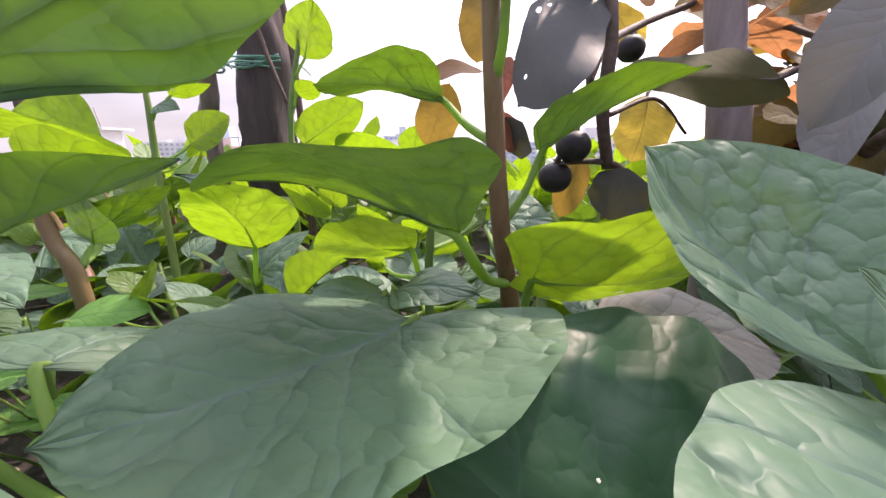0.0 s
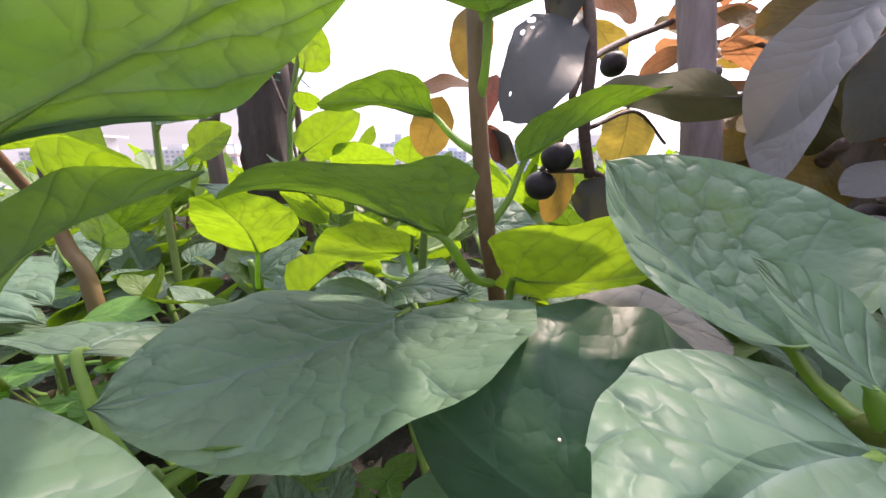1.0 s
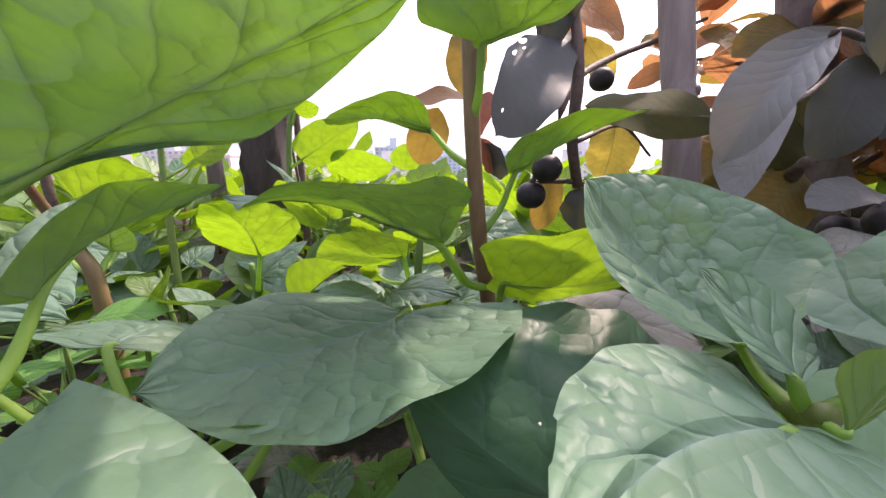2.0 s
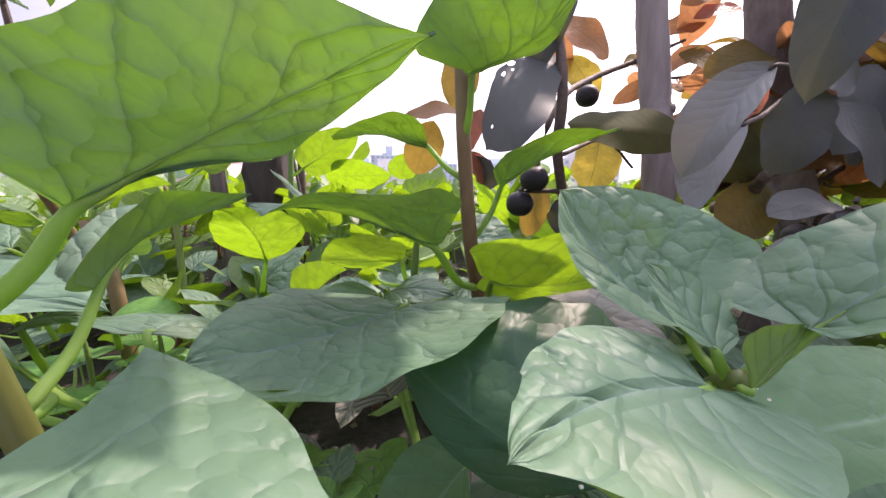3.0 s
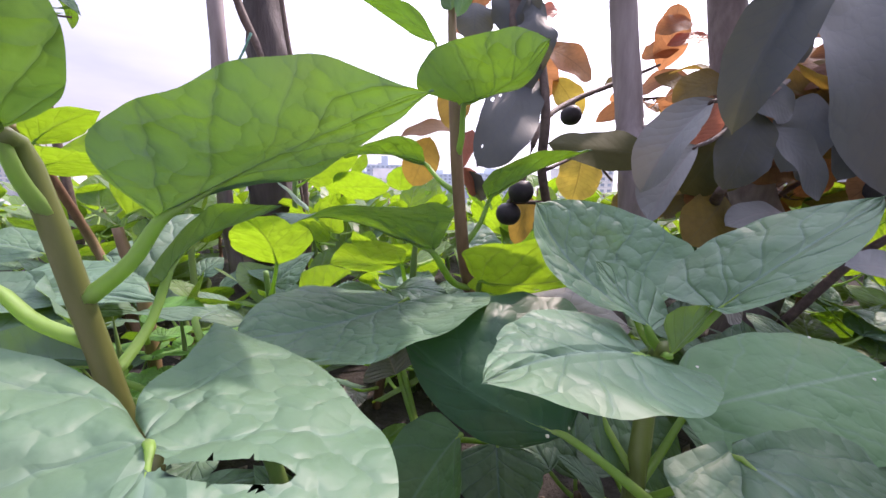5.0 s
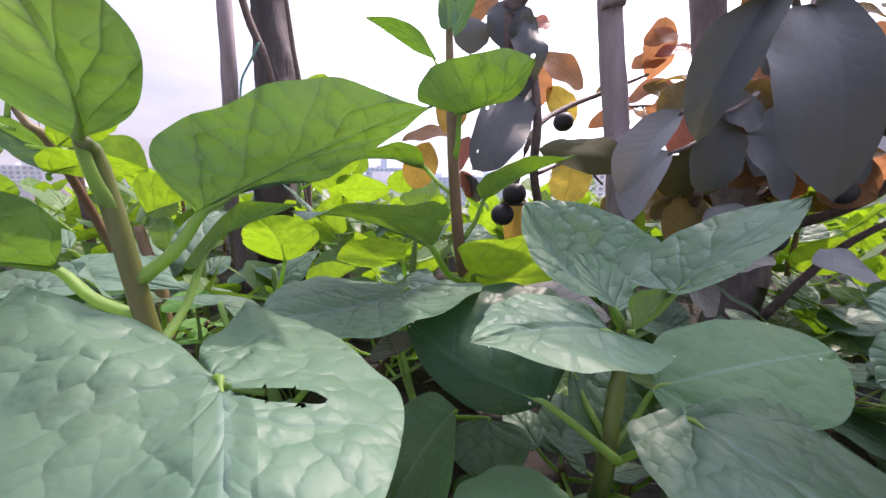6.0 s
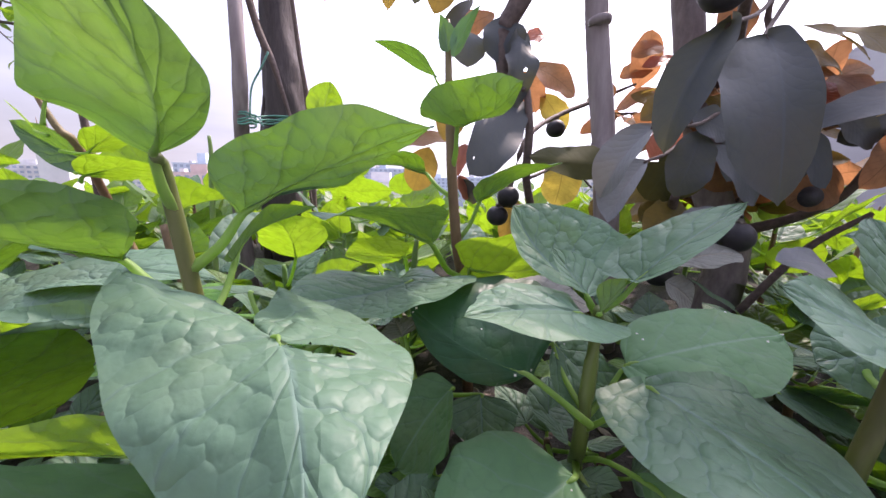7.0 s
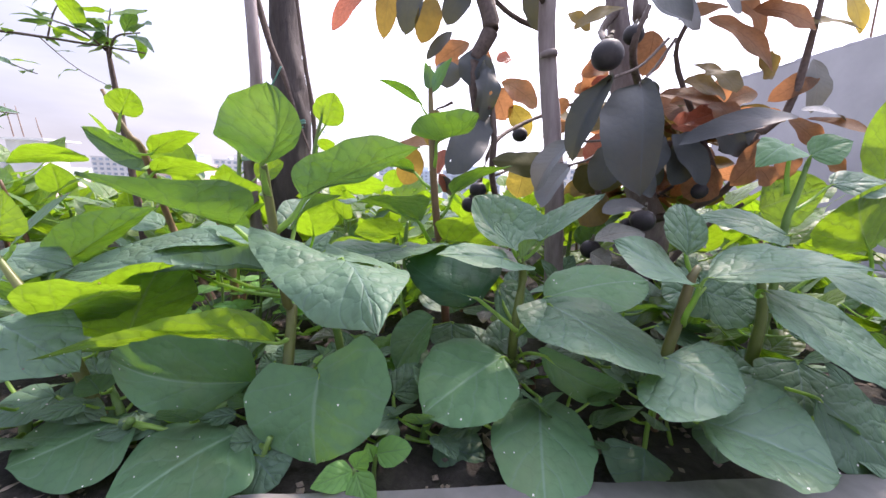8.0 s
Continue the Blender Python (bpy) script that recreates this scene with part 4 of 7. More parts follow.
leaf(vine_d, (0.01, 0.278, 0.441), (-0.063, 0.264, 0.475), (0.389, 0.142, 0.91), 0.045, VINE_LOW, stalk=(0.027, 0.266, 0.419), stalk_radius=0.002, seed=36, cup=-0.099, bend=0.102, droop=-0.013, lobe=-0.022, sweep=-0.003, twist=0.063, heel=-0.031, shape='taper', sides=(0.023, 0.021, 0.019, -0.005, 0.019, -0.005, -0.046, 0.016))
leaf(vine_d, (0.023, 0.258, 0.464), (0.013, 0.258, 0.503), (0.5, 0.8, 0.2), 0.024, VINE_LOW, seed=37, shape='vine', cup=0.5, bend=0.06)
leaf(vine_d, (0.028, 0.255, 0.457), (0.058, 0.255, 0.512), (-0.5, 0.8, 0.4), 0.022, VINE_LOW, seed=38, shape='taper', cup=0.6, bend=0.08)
leaf(vine_d, (0.025, 0.266, 0.475), (0.014, 0.28, 0.512), (0.8, 0.2, 0.3), 0.014, VINE_YOUNG, seed=39, cup=0.4)
leaf(vine_d, (0.035, 0.36, 0.226), (0.097, 0.35, 0.231), (0, -0.5, 0.85), 0.100, stalk=(0.044, 0.29, 0.22), seed=40, cup=-0.1, bend=0.1, quilt=0.002, nu=40, nv=15)

vine_e = thing("malabar_spinach", (-0.1, 0.15, 0), "Malabar spinach plant with one broad quilted leaf lit by the sun", "plant", "spinach plants in the bed")
rod("stem", [(-0.1, 0.15, -0.01), (-0.105, 0.14, 0.08), (-0.115, 0.12, 0.17)], [0.007, 0.006, 0.004], STEM_GREEN, vine_e)
leaf(vine_e, (-0.011, 0.186, 0.216), (-0.104, 0.097, 0.219), (0.227, -0.209, 0.951), 0.128, stalk=(-0.115, 0.12, 0.16), seed=41, shape='round', cup=0.05, bend=-0.023, ripple=0.04, quilt=0.002, nu=40, nv=15, sides=(0.066, 0.061, 0.322, -0.027, 0.322, -0.327, 0.504, -0.086), lobe=0.112, sweep=0.03, twist=-0.331, droop=-0.018, heel=0.004)
leaf(vine_e, (-0.155, 0.14, 0.214), (-0.173, 0.22, 0.186), (0.247, 0.363, 0.899), 0.076, stalk=(-0.115, 0.12, 0.16), seed=42, cup=-0.05, bend=0.08, quilt=0.002, nu=40, nv=15, sides=(0.053, 0.023, -0.224, -0.224))
leaf(vine_e, (-0.061, 0.13, 0.193), (-0.101, 0.1, 0.21), (-0.1, 0.2, 0.95), 0.080, VINE_YOUNG, stalk=(-0.11, 0.13, 0.12), seed=43, cup=0.1, bend=0.05, quilt=0.002, nu=40, nv=15)
leaf(vine_e, (-0.374, 0.16, 0.208), (-0.196, 0.162, 0.217), (-0.048, -0.174, 0.984), 0.093, stalk=(-0.115, 0.12, 0.15), seed=44, cup=-0.1, bend=0.08, quilt=0.002, nu=40, nv=15, sides=(0.052, 0.041, 0.175, 0.175))
leaf(vine_e, (-0.366, 0.2, 0.213), (-0.236, 0.2, 0.211), (0.013, -0.026, 1), 0.100, stalk=(-0.115, 0.12, 0.15), seed=45, cup=-0.1, bend=0.08, quilt=0.002, nu=40, nv=15, sides=(0.06, 0.04, 0.105, 0.105))

vine_f = thing("malabar_spinach", (0.147, 0.09, 0), "young Malabar spinach plant with glossy blue-green leaves in a rosette", "plant", "spinach plants in the bed")
rod("stem", [(0.138, 0.105, -0.012), (0.157, 0.13, 0.043), (0.149, 0.106, 0.098), (0.161, 0.123, 0.189), (0.146, 0.09, 0.223)], [0.0085, 0.008, 0.007, 0.006, 0.004], STEM_VINE, vine_f, count=16, sides=12)
leaf(vine_f, (0.157, 0.14, 0.221), (0.093, 0.204, 0.292), (0.162, -0.657, 0.737), 0.093, stalk=(0.153, 0.106, 0.212), stalk_radius=0.003, seed=46, cup=0.06, bend=-0.059, shape='round', lobe=0.083, ripple=0.03, quilt=0.002, nu=40, nv=15, sides=(0.029, 0.064, 0.2, 0.338, -0.065, 0.073, -0.051, 0.027), droop=-0.064, sweep=0.042, twist=0.146, heel=-0.144)
leaf(vine_f, (0.13, 0.084, 0.222), (0.029, 0.035, 0.217), (0.248, -0.59, 0.769), 0.079, stalk=(0.158, 0.117, 0.203), stalk_radius=0.003, seed=47, shape='vine', cup=-0.085, bend=0.025, lobe=0.303, ripple=0.05, bite=[(0.78, -1.0, 0.06, 0.1)], quilt=0.002, nu=40, nv=15, sides=(0.044, 0.035, 0.364, -0.093, 0.184, -0.248, 0.127, -0.05), droop=-0.242, sweep=-0.089, twist=0.178, heel=0.038)
leaf(vine_f, (0.171, 0.091, 0.245), (0.254, 0.093, 0.307), (-0.6, 0.001, 0.8), 0.066, stalk=(0.149, 0.098, 0.217), stalk_radius=0.003, seed=48, cup=0.121, bend=0.084, shape='vine', quilt=0.002, nu=40, nv=15, sides=(0.044, 0.021, -0.023, -0.03, 0.018, 0.011, 0.139, 0.033), droop=-0.033, lobe=0.12, sweep=-0.067, twist=0.197, heel=-0.06)
leaf(vine_f, (0.139, 0.095, 0.233), (0.113, 0.118, 0.267), (0.39, -0.59, 0.707), 0.040, stalk=(0.149, 0.098, 0.217), stalk_radius=0.003, seed=49, cup=0.249, nu=24, nv=8, bend=-0.017, droop=-0.005, lobe=0.045, sweep=-0.015, twist=-0.257, heel=-0.004, shape='vine', sides=(0.013, 0.028, 0.02, -0.029, 0.02, -0.029, -0.106, 0.171))
leaf(vine_f, (0.143, 0.081, 0.223), (0.17, 0.091, 0.248), (-0.366, -0.659, 0.657), 0.015, VINE_YOUNG, stalk=(0.149, 0.098, 0.217), stalk_radius=0.0025, seed=50, cup=0.509, nu=20, nv=8, bend=0.058, droop=-0.034, lobe=-0.03, sweep=-0.009, twist=-0.035, heel=0.071, shape='taper', sides=(0.013, 0.002, 0.168, -0.003, 0.168, -0.003, -0.082, 0.037))
leaf(vine_f, (0.094, 0.088, 0.166), (0.0, 0.154, 0.199), (-0.389, -0.786, 0.48), 0.108, VINE_SHADED, label="glossy leaf coloured darker for the shade it lies in", stalk=(0.15, 0.09, 0.12), stalk_radius=0.0035, seed=51, shape='round', cup=-0.07, bend=0.066, ripple=0.03, quilt=0.002, nu=40, nv=15, sides=(0.024, 0.084, 0.026, -0.381, 0.026, -0.381, -0.058, 0.057), sweep=0.061, twist=-0.09, droop=-0.159, heel=0.105, lobe=-0.001)
leaf(vine_f, (0.182, 0.076, 0.166), (0.236, -0.072, 0.14), (0.075, -0.147, 0.986), 0.163, stalk=(0.149, 0.106, 0.102), stalk_radius=0.003, seed=52, shape='round', cup=-0.081, bend=0.032, ripple=0.03, quilt=0.002, nu=40, nv=15, sides=(0.104, 0.058, -0.06, -0.256, 0.092, -0.104, 0.009, 0.126), droop=-0.074, lobe=0.094, sweep=0.053, twist=-0.519, heel=-0.038)
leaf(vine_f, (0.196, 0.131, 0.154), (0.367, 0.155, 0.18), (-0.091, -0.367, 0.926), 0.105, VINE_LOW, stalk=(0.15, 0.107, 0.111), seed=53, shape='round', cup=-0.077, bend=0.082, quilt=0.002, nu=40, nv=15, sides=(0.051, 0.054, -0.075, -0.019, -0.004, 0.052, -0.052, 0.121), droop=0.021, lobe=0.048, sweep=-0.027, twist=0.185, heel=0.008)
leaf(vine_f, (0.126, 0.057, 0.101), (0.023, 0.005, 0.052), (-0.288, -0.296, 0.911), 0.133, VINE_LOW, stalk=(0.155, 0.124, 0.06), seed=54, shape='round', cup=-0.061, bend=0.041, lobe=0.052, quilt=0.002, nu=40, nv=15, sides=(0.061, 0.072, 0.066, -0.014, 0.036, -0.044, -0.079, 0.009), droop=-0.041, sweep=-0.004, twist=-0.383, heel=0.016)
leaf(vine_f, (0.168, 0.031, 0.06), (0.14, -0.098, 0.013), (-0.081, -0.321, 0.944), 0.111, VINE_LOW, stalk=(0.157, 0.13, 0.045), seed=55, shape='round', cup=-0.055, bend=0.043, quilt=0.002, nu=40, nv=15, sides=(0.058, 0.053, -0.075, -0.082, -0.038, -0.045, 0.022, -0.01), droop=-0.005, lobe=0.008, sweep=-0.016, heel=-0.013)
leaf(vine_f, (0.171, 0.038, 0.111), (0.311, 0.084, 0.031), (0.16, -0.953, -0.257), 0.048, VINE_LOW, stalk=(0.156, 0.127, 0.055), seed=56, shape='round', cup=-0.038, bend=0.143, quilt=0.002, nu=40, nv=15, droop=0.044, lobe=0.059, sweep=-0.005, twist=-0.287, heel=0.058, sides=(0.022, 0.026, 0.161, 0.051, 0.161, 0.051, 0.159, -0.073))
leaf(vine_f, (0.13, 0.14, 0.171), (0.204, 0.13, 0.094), (0.2, -0.7, 0.6), 0.070, stalk=(0.151, 0.108, 0.12), seed=57, shape='round', cup=-0.05, quilt=0.002, nu=40, nv=15)
leaf(vine_f, (0.041, 0.06, -0.056), (0.114, 0.03, -0.03), (0, -0.6, 0.8), 0.050, stalk=(0.156, 0.13, 0.039), seed=58, shape='round', cup=-0.05)

vine_g = thing("malabar_spinach", (0, 0.22, 0), "stunted Malabar spinach plant with dull low leaves on the soil", "plant", "spinach plants in the bed")
rod("stem", [(0, 0.22, -0.01), (0, 0.21, 0.05), (0, 0.2, 0.09)], [0.006, 0.005, 0.003], STEM_BROWN, vine_g)
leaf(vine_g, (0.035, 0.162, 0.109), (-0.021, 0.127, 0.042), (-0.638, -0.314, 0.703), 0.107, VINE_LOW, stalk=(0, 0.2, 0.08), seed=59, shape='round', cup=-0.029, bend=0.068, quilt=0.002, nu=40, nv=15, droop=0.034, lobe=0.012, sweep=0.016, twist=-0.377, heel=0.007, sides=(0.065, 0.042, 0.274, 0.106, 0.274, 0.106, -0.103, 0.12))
leaf(vine_g, (0.065, 0.16, 0.103), (0.064, 0.12, 0.069), (0, -0.5, 0.85), 0.070, stalk=(0, 0.2, 0.08), seed=60, shape='round', cup=-0.05, bend=0.05, quilt=0.002, nu=40, nv=15)
leaf(vine_g, (0.097, 0.24, 0.19), (0.199, 0.22, 0.178), (0, -0.25, 0.95), 0.090, DRY, label="withered grey-brown leaf", seed=61, shape='round', cup=-0.05, bend=0.08, quilt=0.002, nu=40, nv=15)
leaf(vine_g, (-0.046, 0.29, 0.183), (-0.1, 0.24, 0.186), (-0.1, -0.3, 0.95), 0.070, stalk=(0, 0.21, 0.06), seed=62, cup=-0.05, bend=0.1, quilt=0.002, nu=40, nv=15)
leaf(vine_g, (-0.043, 0.29, 0.187), (0.026, 0.27, 0.192), (0.1, -0.2, 0.95), 0.060, stalk=(0, 0.21, 0.06), seed=63, cup=-0.05, bend=0.1, quilt=0.002, nu=40, nv=15)
leaf(vine_g, (-0.014, 0.14, 0.174), (-0.025, 0.16, 0.185), (-0.1, -0.6, 0.8), 0.045, DRY, seed=64, cup=-0.05, bend=0.05, quilt=0.002, nu=40, nv=15)

vine_h = thing("malabar_spinach", (0.345, 0.06, 0), "Malabar spinach plant with drooping blue-green leaves", "plant", "spinach plants in the bed")
rod("stem", [(0.343, 0.06, -0.01), (0.342, 0.06, 0.095), (0.352, 0.06, 0.157), (0.359, 0.06, 0.208), (0.369, 0.065, 0.222)], [0.008, 0.0075, 0.007, 0.006, 0.004], STEM_VINE, vine_h, count=14)
leaf(vine_h, (0.354, 0.068, 0.236), (0.361, 0.104, 0.3), (0.038, -0.872, 0.488), 0.059, stalk=(0.363, 0.06, 0.208), seed=65, cup=0.093, bend=0.088, shape='round', quilt=0.002, nu=40, nv=15, lobe=-0.015, sweep=-0.001, twist=-0.145, heel=0.021, sides=(0.037, 0.022, 0.122, 0.106, 0.122, 0.106, -0.007, -0.014))
leaf(vine_h, (0.326, 0.004, 0.213), (0.246, 0.055, 0.251), (0.349, -0.138, 0.927), 0.133, stalk=(0.358, 0.06, 0.145), seed=66, cup=-0.049, bend=0.016, bite=[(0.45, -1, 0.04, 0.08)], quilt=0.002, nu=40, nv=15, sides=(0.051, 0.082, 0.116, -0.105, 0.083, -0.057, -0.041, 0.087), droop=-0.088, lobe=0.031, sweep=0.012, twist=-0.751, shape='vine')
leaf(vine_h, (0.377, 0.062, 0.207), (0.515, -0.008, 0.237), (-0.257, -0.094, 0.962), 0.121, stalk=(0.36, 0.06, 0.157), seed=67, cup=-0.054, bend=0.074, shape='vine', quilt=0.002, nu=40, nv=15, sides=(0.085, 0.036, 0.027, 0.066, -0.06, -0.021, -0.016, -0.035), droop=-0.017, lobe=-0.035, sweep=-0.014, twist=0.085, heel=-0.02)
leaf(vine_h, (0.304, 0.011, 0.126), (0.352, -0.05, 0.109), (0.049, -0.232, 0.971), 0.178, stalk=(0.346, 0.06, 0.095), seed=68, shape='round', cup=-0.052, bend=0.069, lobe=0.056, quilt=0.002, nu=40, nv=15, sides=(0.068, 0.11, -0.008, 0.019, 0.059, 0.086, -0.101, 0.039), droop=0.005, sweep=0.001, twist=0.034, heel=0.002)
leaf(vine_h, (0.413, 0.07, 0.082), (0.485, 0.06, 0.071), (0.1, -0.6, 0.8), 0.080, stalk=(0.349, 0.06, 0.104), seed=69, cup=-0.05)
leaf(vine_h, (0.291, 0, 0.012), (0.252, -0.06, -0.009), (0, -0.6, 0.8), 0.090, stalk=(0.342, 0.06, 0.07), seed=70, shape='round', cup=-0.05, quilt=0.002, nu=40, nv=15)
leaf(vine_h, (0.344, 0.02, -0.009), (0.351, -0.03, -0.025), (0, -0.6, 0.8), 0.070, stalk=(0.342, 0.06, 0.07), seed=71, shape='round', cup=-0.05, quilt=0.002, nu=40, nv=15)
leaf(vine_h, (0.429, 0.12, 0.179), (0.373, 0.13, 0.161), (0, -0.7, 0.7), 0.080, stalk=(0.358, 0.06, 0.169), seed=72, shape='round', cup=-0.05, quilt=0.002, nu=40, nv=15)
leaf(vine_h, (0.437, 0.14, 0.168), (0.519, 0.12, 0.149), (0, -0.7, 0.7), 0.100, stalk=(0.358, 0.06, 0.169), seed=73, shape='round', cup=-0.05, quilt=0.002, nu=40, nv=15)

vine_i = thing("malabar_spinach", (0.511, 0.1, 0), "Malabar spinach plant with large shaded leaves reaching over the planter edge", "plant", "spinach plants in the bed")
rod("stem", [(0.503, 0.1, -0.01), (0.501, 0.1, 0.066), (0.503, 0.1, 0.139), (0.498, 0.11, 0.205)], [0.009, 0.008, 0.007, 0.005], STEM_VINE, vine_i, count=14)
leaf(vine_i, (0.449, 0.054, 0.198), (0.541, -0.05, 0.112), (0.215, -0.506, 0.835), 0.136, stalk=(0.501, 0.105, 0.172), seed=74, bend=0.045, cup=-0.057, quilt=0.002, nu=40, nv=15, sides=(0.054, 0.082, 0.162, 0.169, -0.071, -0.064, -0.07, 0.022), droop=-0.014, lobe=-0.033, sweep=-0.004, twist=-0.018, heel=-0.005, shape='round')
leaf(vine_i, (0.324, -0.026, 0.071), (0.409, -0.098, 0.065), (0.057, -0.027, 0.998), 0.166, stalk=(0.503, 0.1, 0.047), seed=75, bend=0.066, cup=-0.047, shape='round', quilt=0.002, nu=40, nv=15, sides=(0.089, 0.078, 0.202, 0.243, 0.009, 0.05, -0.017, -0.019), droop=-0.028, lobe=-0.024, sweep=-0.008, twist=0.282, heel=0.037)
leaf(vine_i, (0.488, 0, 0.083), (0.57, -0.04, -0.001), (-0.1, -0.6, 0.75), 0.110, stalk=(0.503, 0.1, 0.057), seed=76, shape='round', cup=-0.05, bend=0.05, quilt=0.002, nu=40, nv=15)
leaf(vine_i, (0.524, 0.06, 0.097), (0.487, 0, 0.028), (-0.1, -0.7, 0.7), 0.110, stalk=(0.502, 0.1, 0.066), seed=77, shape='round', cup=-0.05, bend=0.05, quilt=0.002, nu=40, nv=15)
leaf(vine_i, (0.55, 0.08, 0.214), (0.652, 0.04, 0.166), (0, -0.4, 0.9), 0.100, stalk=(0.504, 0.1, 0.156), seed=78, shape='vine', cup=-0.05, bend=0.08, quilt=0.002, nu=40, nv=15)
leaf(vine_i, (0.582, 0.16, 0.249), (0.449, 0.2, 0.272), (-0.1, -0.4, 0.9), 0.090, stalk=(0.5, 0.11, 0.205), seed=79, shape='vine', cup=-0.05, bend=0.08, quilt=0.002, nu=40, nv=15)
leaf(vine_i, (0.602, 0, -0.006), (0.587, -0.06, -0.028), (-0.1, -0.6, 0.75), 0.090, stalk=(0.503, 0.1, 0.057), seed=80, shape='round', cup=-0.05, bend=0.05, quilt=0.002, nu=40, nv=15)

vine_j = thing("malabar_spinach", (0.611, 0.2, 0), "tall Malabar spinach shoot with limp tip leaves", "plant", "spinach plants in the bed")
rod("stem", [(0.609, 0.2, -0.01), (0.616, 0.2, 0.163), (0.601, 0.19, 0.263), (0.605, 0.185, 0.319), (0.605, 0.18, 0.366)], [0.0075, 0.0065, 0.0055, 0.0045, 0.003], STEM_GREEN, vine_j, count=14)
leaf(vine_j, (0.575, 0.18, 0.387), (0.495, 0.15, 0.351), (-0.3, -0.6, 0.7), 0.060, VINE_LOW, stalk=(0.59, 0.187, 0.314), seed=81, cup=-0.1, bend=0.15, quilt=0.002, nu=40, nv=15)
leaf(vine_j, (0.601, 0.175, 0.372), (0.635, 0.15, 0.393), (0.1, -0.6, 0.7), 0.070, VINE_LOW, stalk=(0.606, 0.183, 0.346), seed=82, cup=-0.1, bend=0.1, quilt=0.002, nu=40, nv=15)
leaf(vine_j, (0.672, 0.2, 0.33), (0.788, 0.18, 0.321), (0.1, -0.5, 0.8), 0.080, stalk=(0.608, 0.19, 0.287), seed=83, cup=-0.1, bend=0.1, quilt=0.002, nu=40, nv=15)
leaf(vine_j, (0.77, 0.2, 0.222), (0.677, 0.16, 0.318), (0.008, 0.921, 0.389), 0.136, VINE_YOUNG, stalk=(0.804, 0.22, 0.16), seed=84, shape='round', cup=0.1, bend=0.05, quilt=0.002, nu=40, nv=15, sides=(0.078, 0.058, 0.264, 0.264))
leaf(vine_j, (0.892, 0.3, 0.345), (0.839, 0.28, 0.495), (0.033, 0.989, 0.144), 0.114, VINE_YOUNG, seed=85, shape='round', cup=0.1, quilt=0.002, nu=40, nv=15, sides=(0.073, 0.042, 0.017, 0.017))
leaf(vine_j, (0.704, 0.35, 0.28), (0.852, 0.36, 0.331), (0.034, -0.995, 0.095), 0.118, VINE_YOUNG, seed=86, shape='round', cup=0.1, quilt=0.002, nu=40, nv=15, sides=(0.056, 0.062, -0.123, -0.123))

vine_k = thing("malabar_spinach", (-0.47, 0.38, 0), "Malabar spinach vine with a dark red stem climbing a twig", "plant", "spinach plants in the bed")
rod("stem", [(-0.452, 0.447, -0.009), (-0.592, 0.526, 0.17), (-0.56, 0.417, 0.353), (-0.564, 0.388, 0.388), (-0.594, 0.38, 0.466)], [0.008, 0.0075, 0.0065, 0.005, 0.003], STEM_BROWN, vine_k, "dark red-brown stem", count=18)
leaf(vine_k, (-0.579, 0.462, 0.333), (-0.707, 0.448, 0.404), (-0.044, -0.964, -0.263), 0.070, stalk=(-0.538, 0.38, 0.32), seed=87, cup=0.1, bend=0.022, shape='vine', quilt=0.002, nu=40, nv=15, sides=(0.024, 0.046, 0.662, 0.603, 0.056, -0.068, 0.125, -0.07), droop=0.02, lobe=0.037, sweep=0.017, twist=0.022, heel=0.048)
leaf(vine_k, (-0.527, 0.39, 0.352), (-0.427, 0.39, 0.394), (0.1, 0.3, 0.9), 0.060, VINE_YOUNG, stalk=(-0.557, 0.38, 0.352), seed=88, cup=0.1, bend=0.08, quilt=0.002, nu=40, nv=15)
leaf(vine_k, (-0.567, 0.38, 0.421), (-0.527, 0.36, 0.465), (-0.1, 0.5, 0.8), 0.055, VINE_YOUNG, stalk=(-0.576, 0.38, 0.389), seed=89, shape='round', cup=0.1, quilt=0.002, nu=40, nv=15)
leaf(vine_k, (-0.599, 0.39, 0.384), (-0.627, 0.38, 0.424), (0.2, 0.4, 0.8), 0.045, VINE_YOUNG, stalk=(-0.571, 0.38, 0.374), seed=90, cup=0.1)
leaf(vine_k, (-0.49, 0.34, 0.316), (-0.375, 0.36, 0.325), (0, 0.3, 0.95), 0.100, VINE_YOUNG, stalk=(-0.533, 0.38, 0.309), seed=91, cup=0.05, bend=0.08, quilt=0.002, nu=40, nv=15)
leaf(vine_k, (-0.679, 0.42, 0.345), (-0.818, 0.4, 0.323), (0, 0.35, 0.9), 0.090, VINE_YOUNG, seed=92, cup=0.05, bend=0.08, quilt=0.002, nu=40, nv=15)
leaf(vine_k, (-0.488, 0.35, 0.212), (-0.598, 0.33, 0.228), (0, -0.3, 0.9), 0.080, stalk=(-0.505, 0.38, 0.196), seed=93, cup=0.05, bend=0.08, quilt=0.002, nu=40, nv=15)

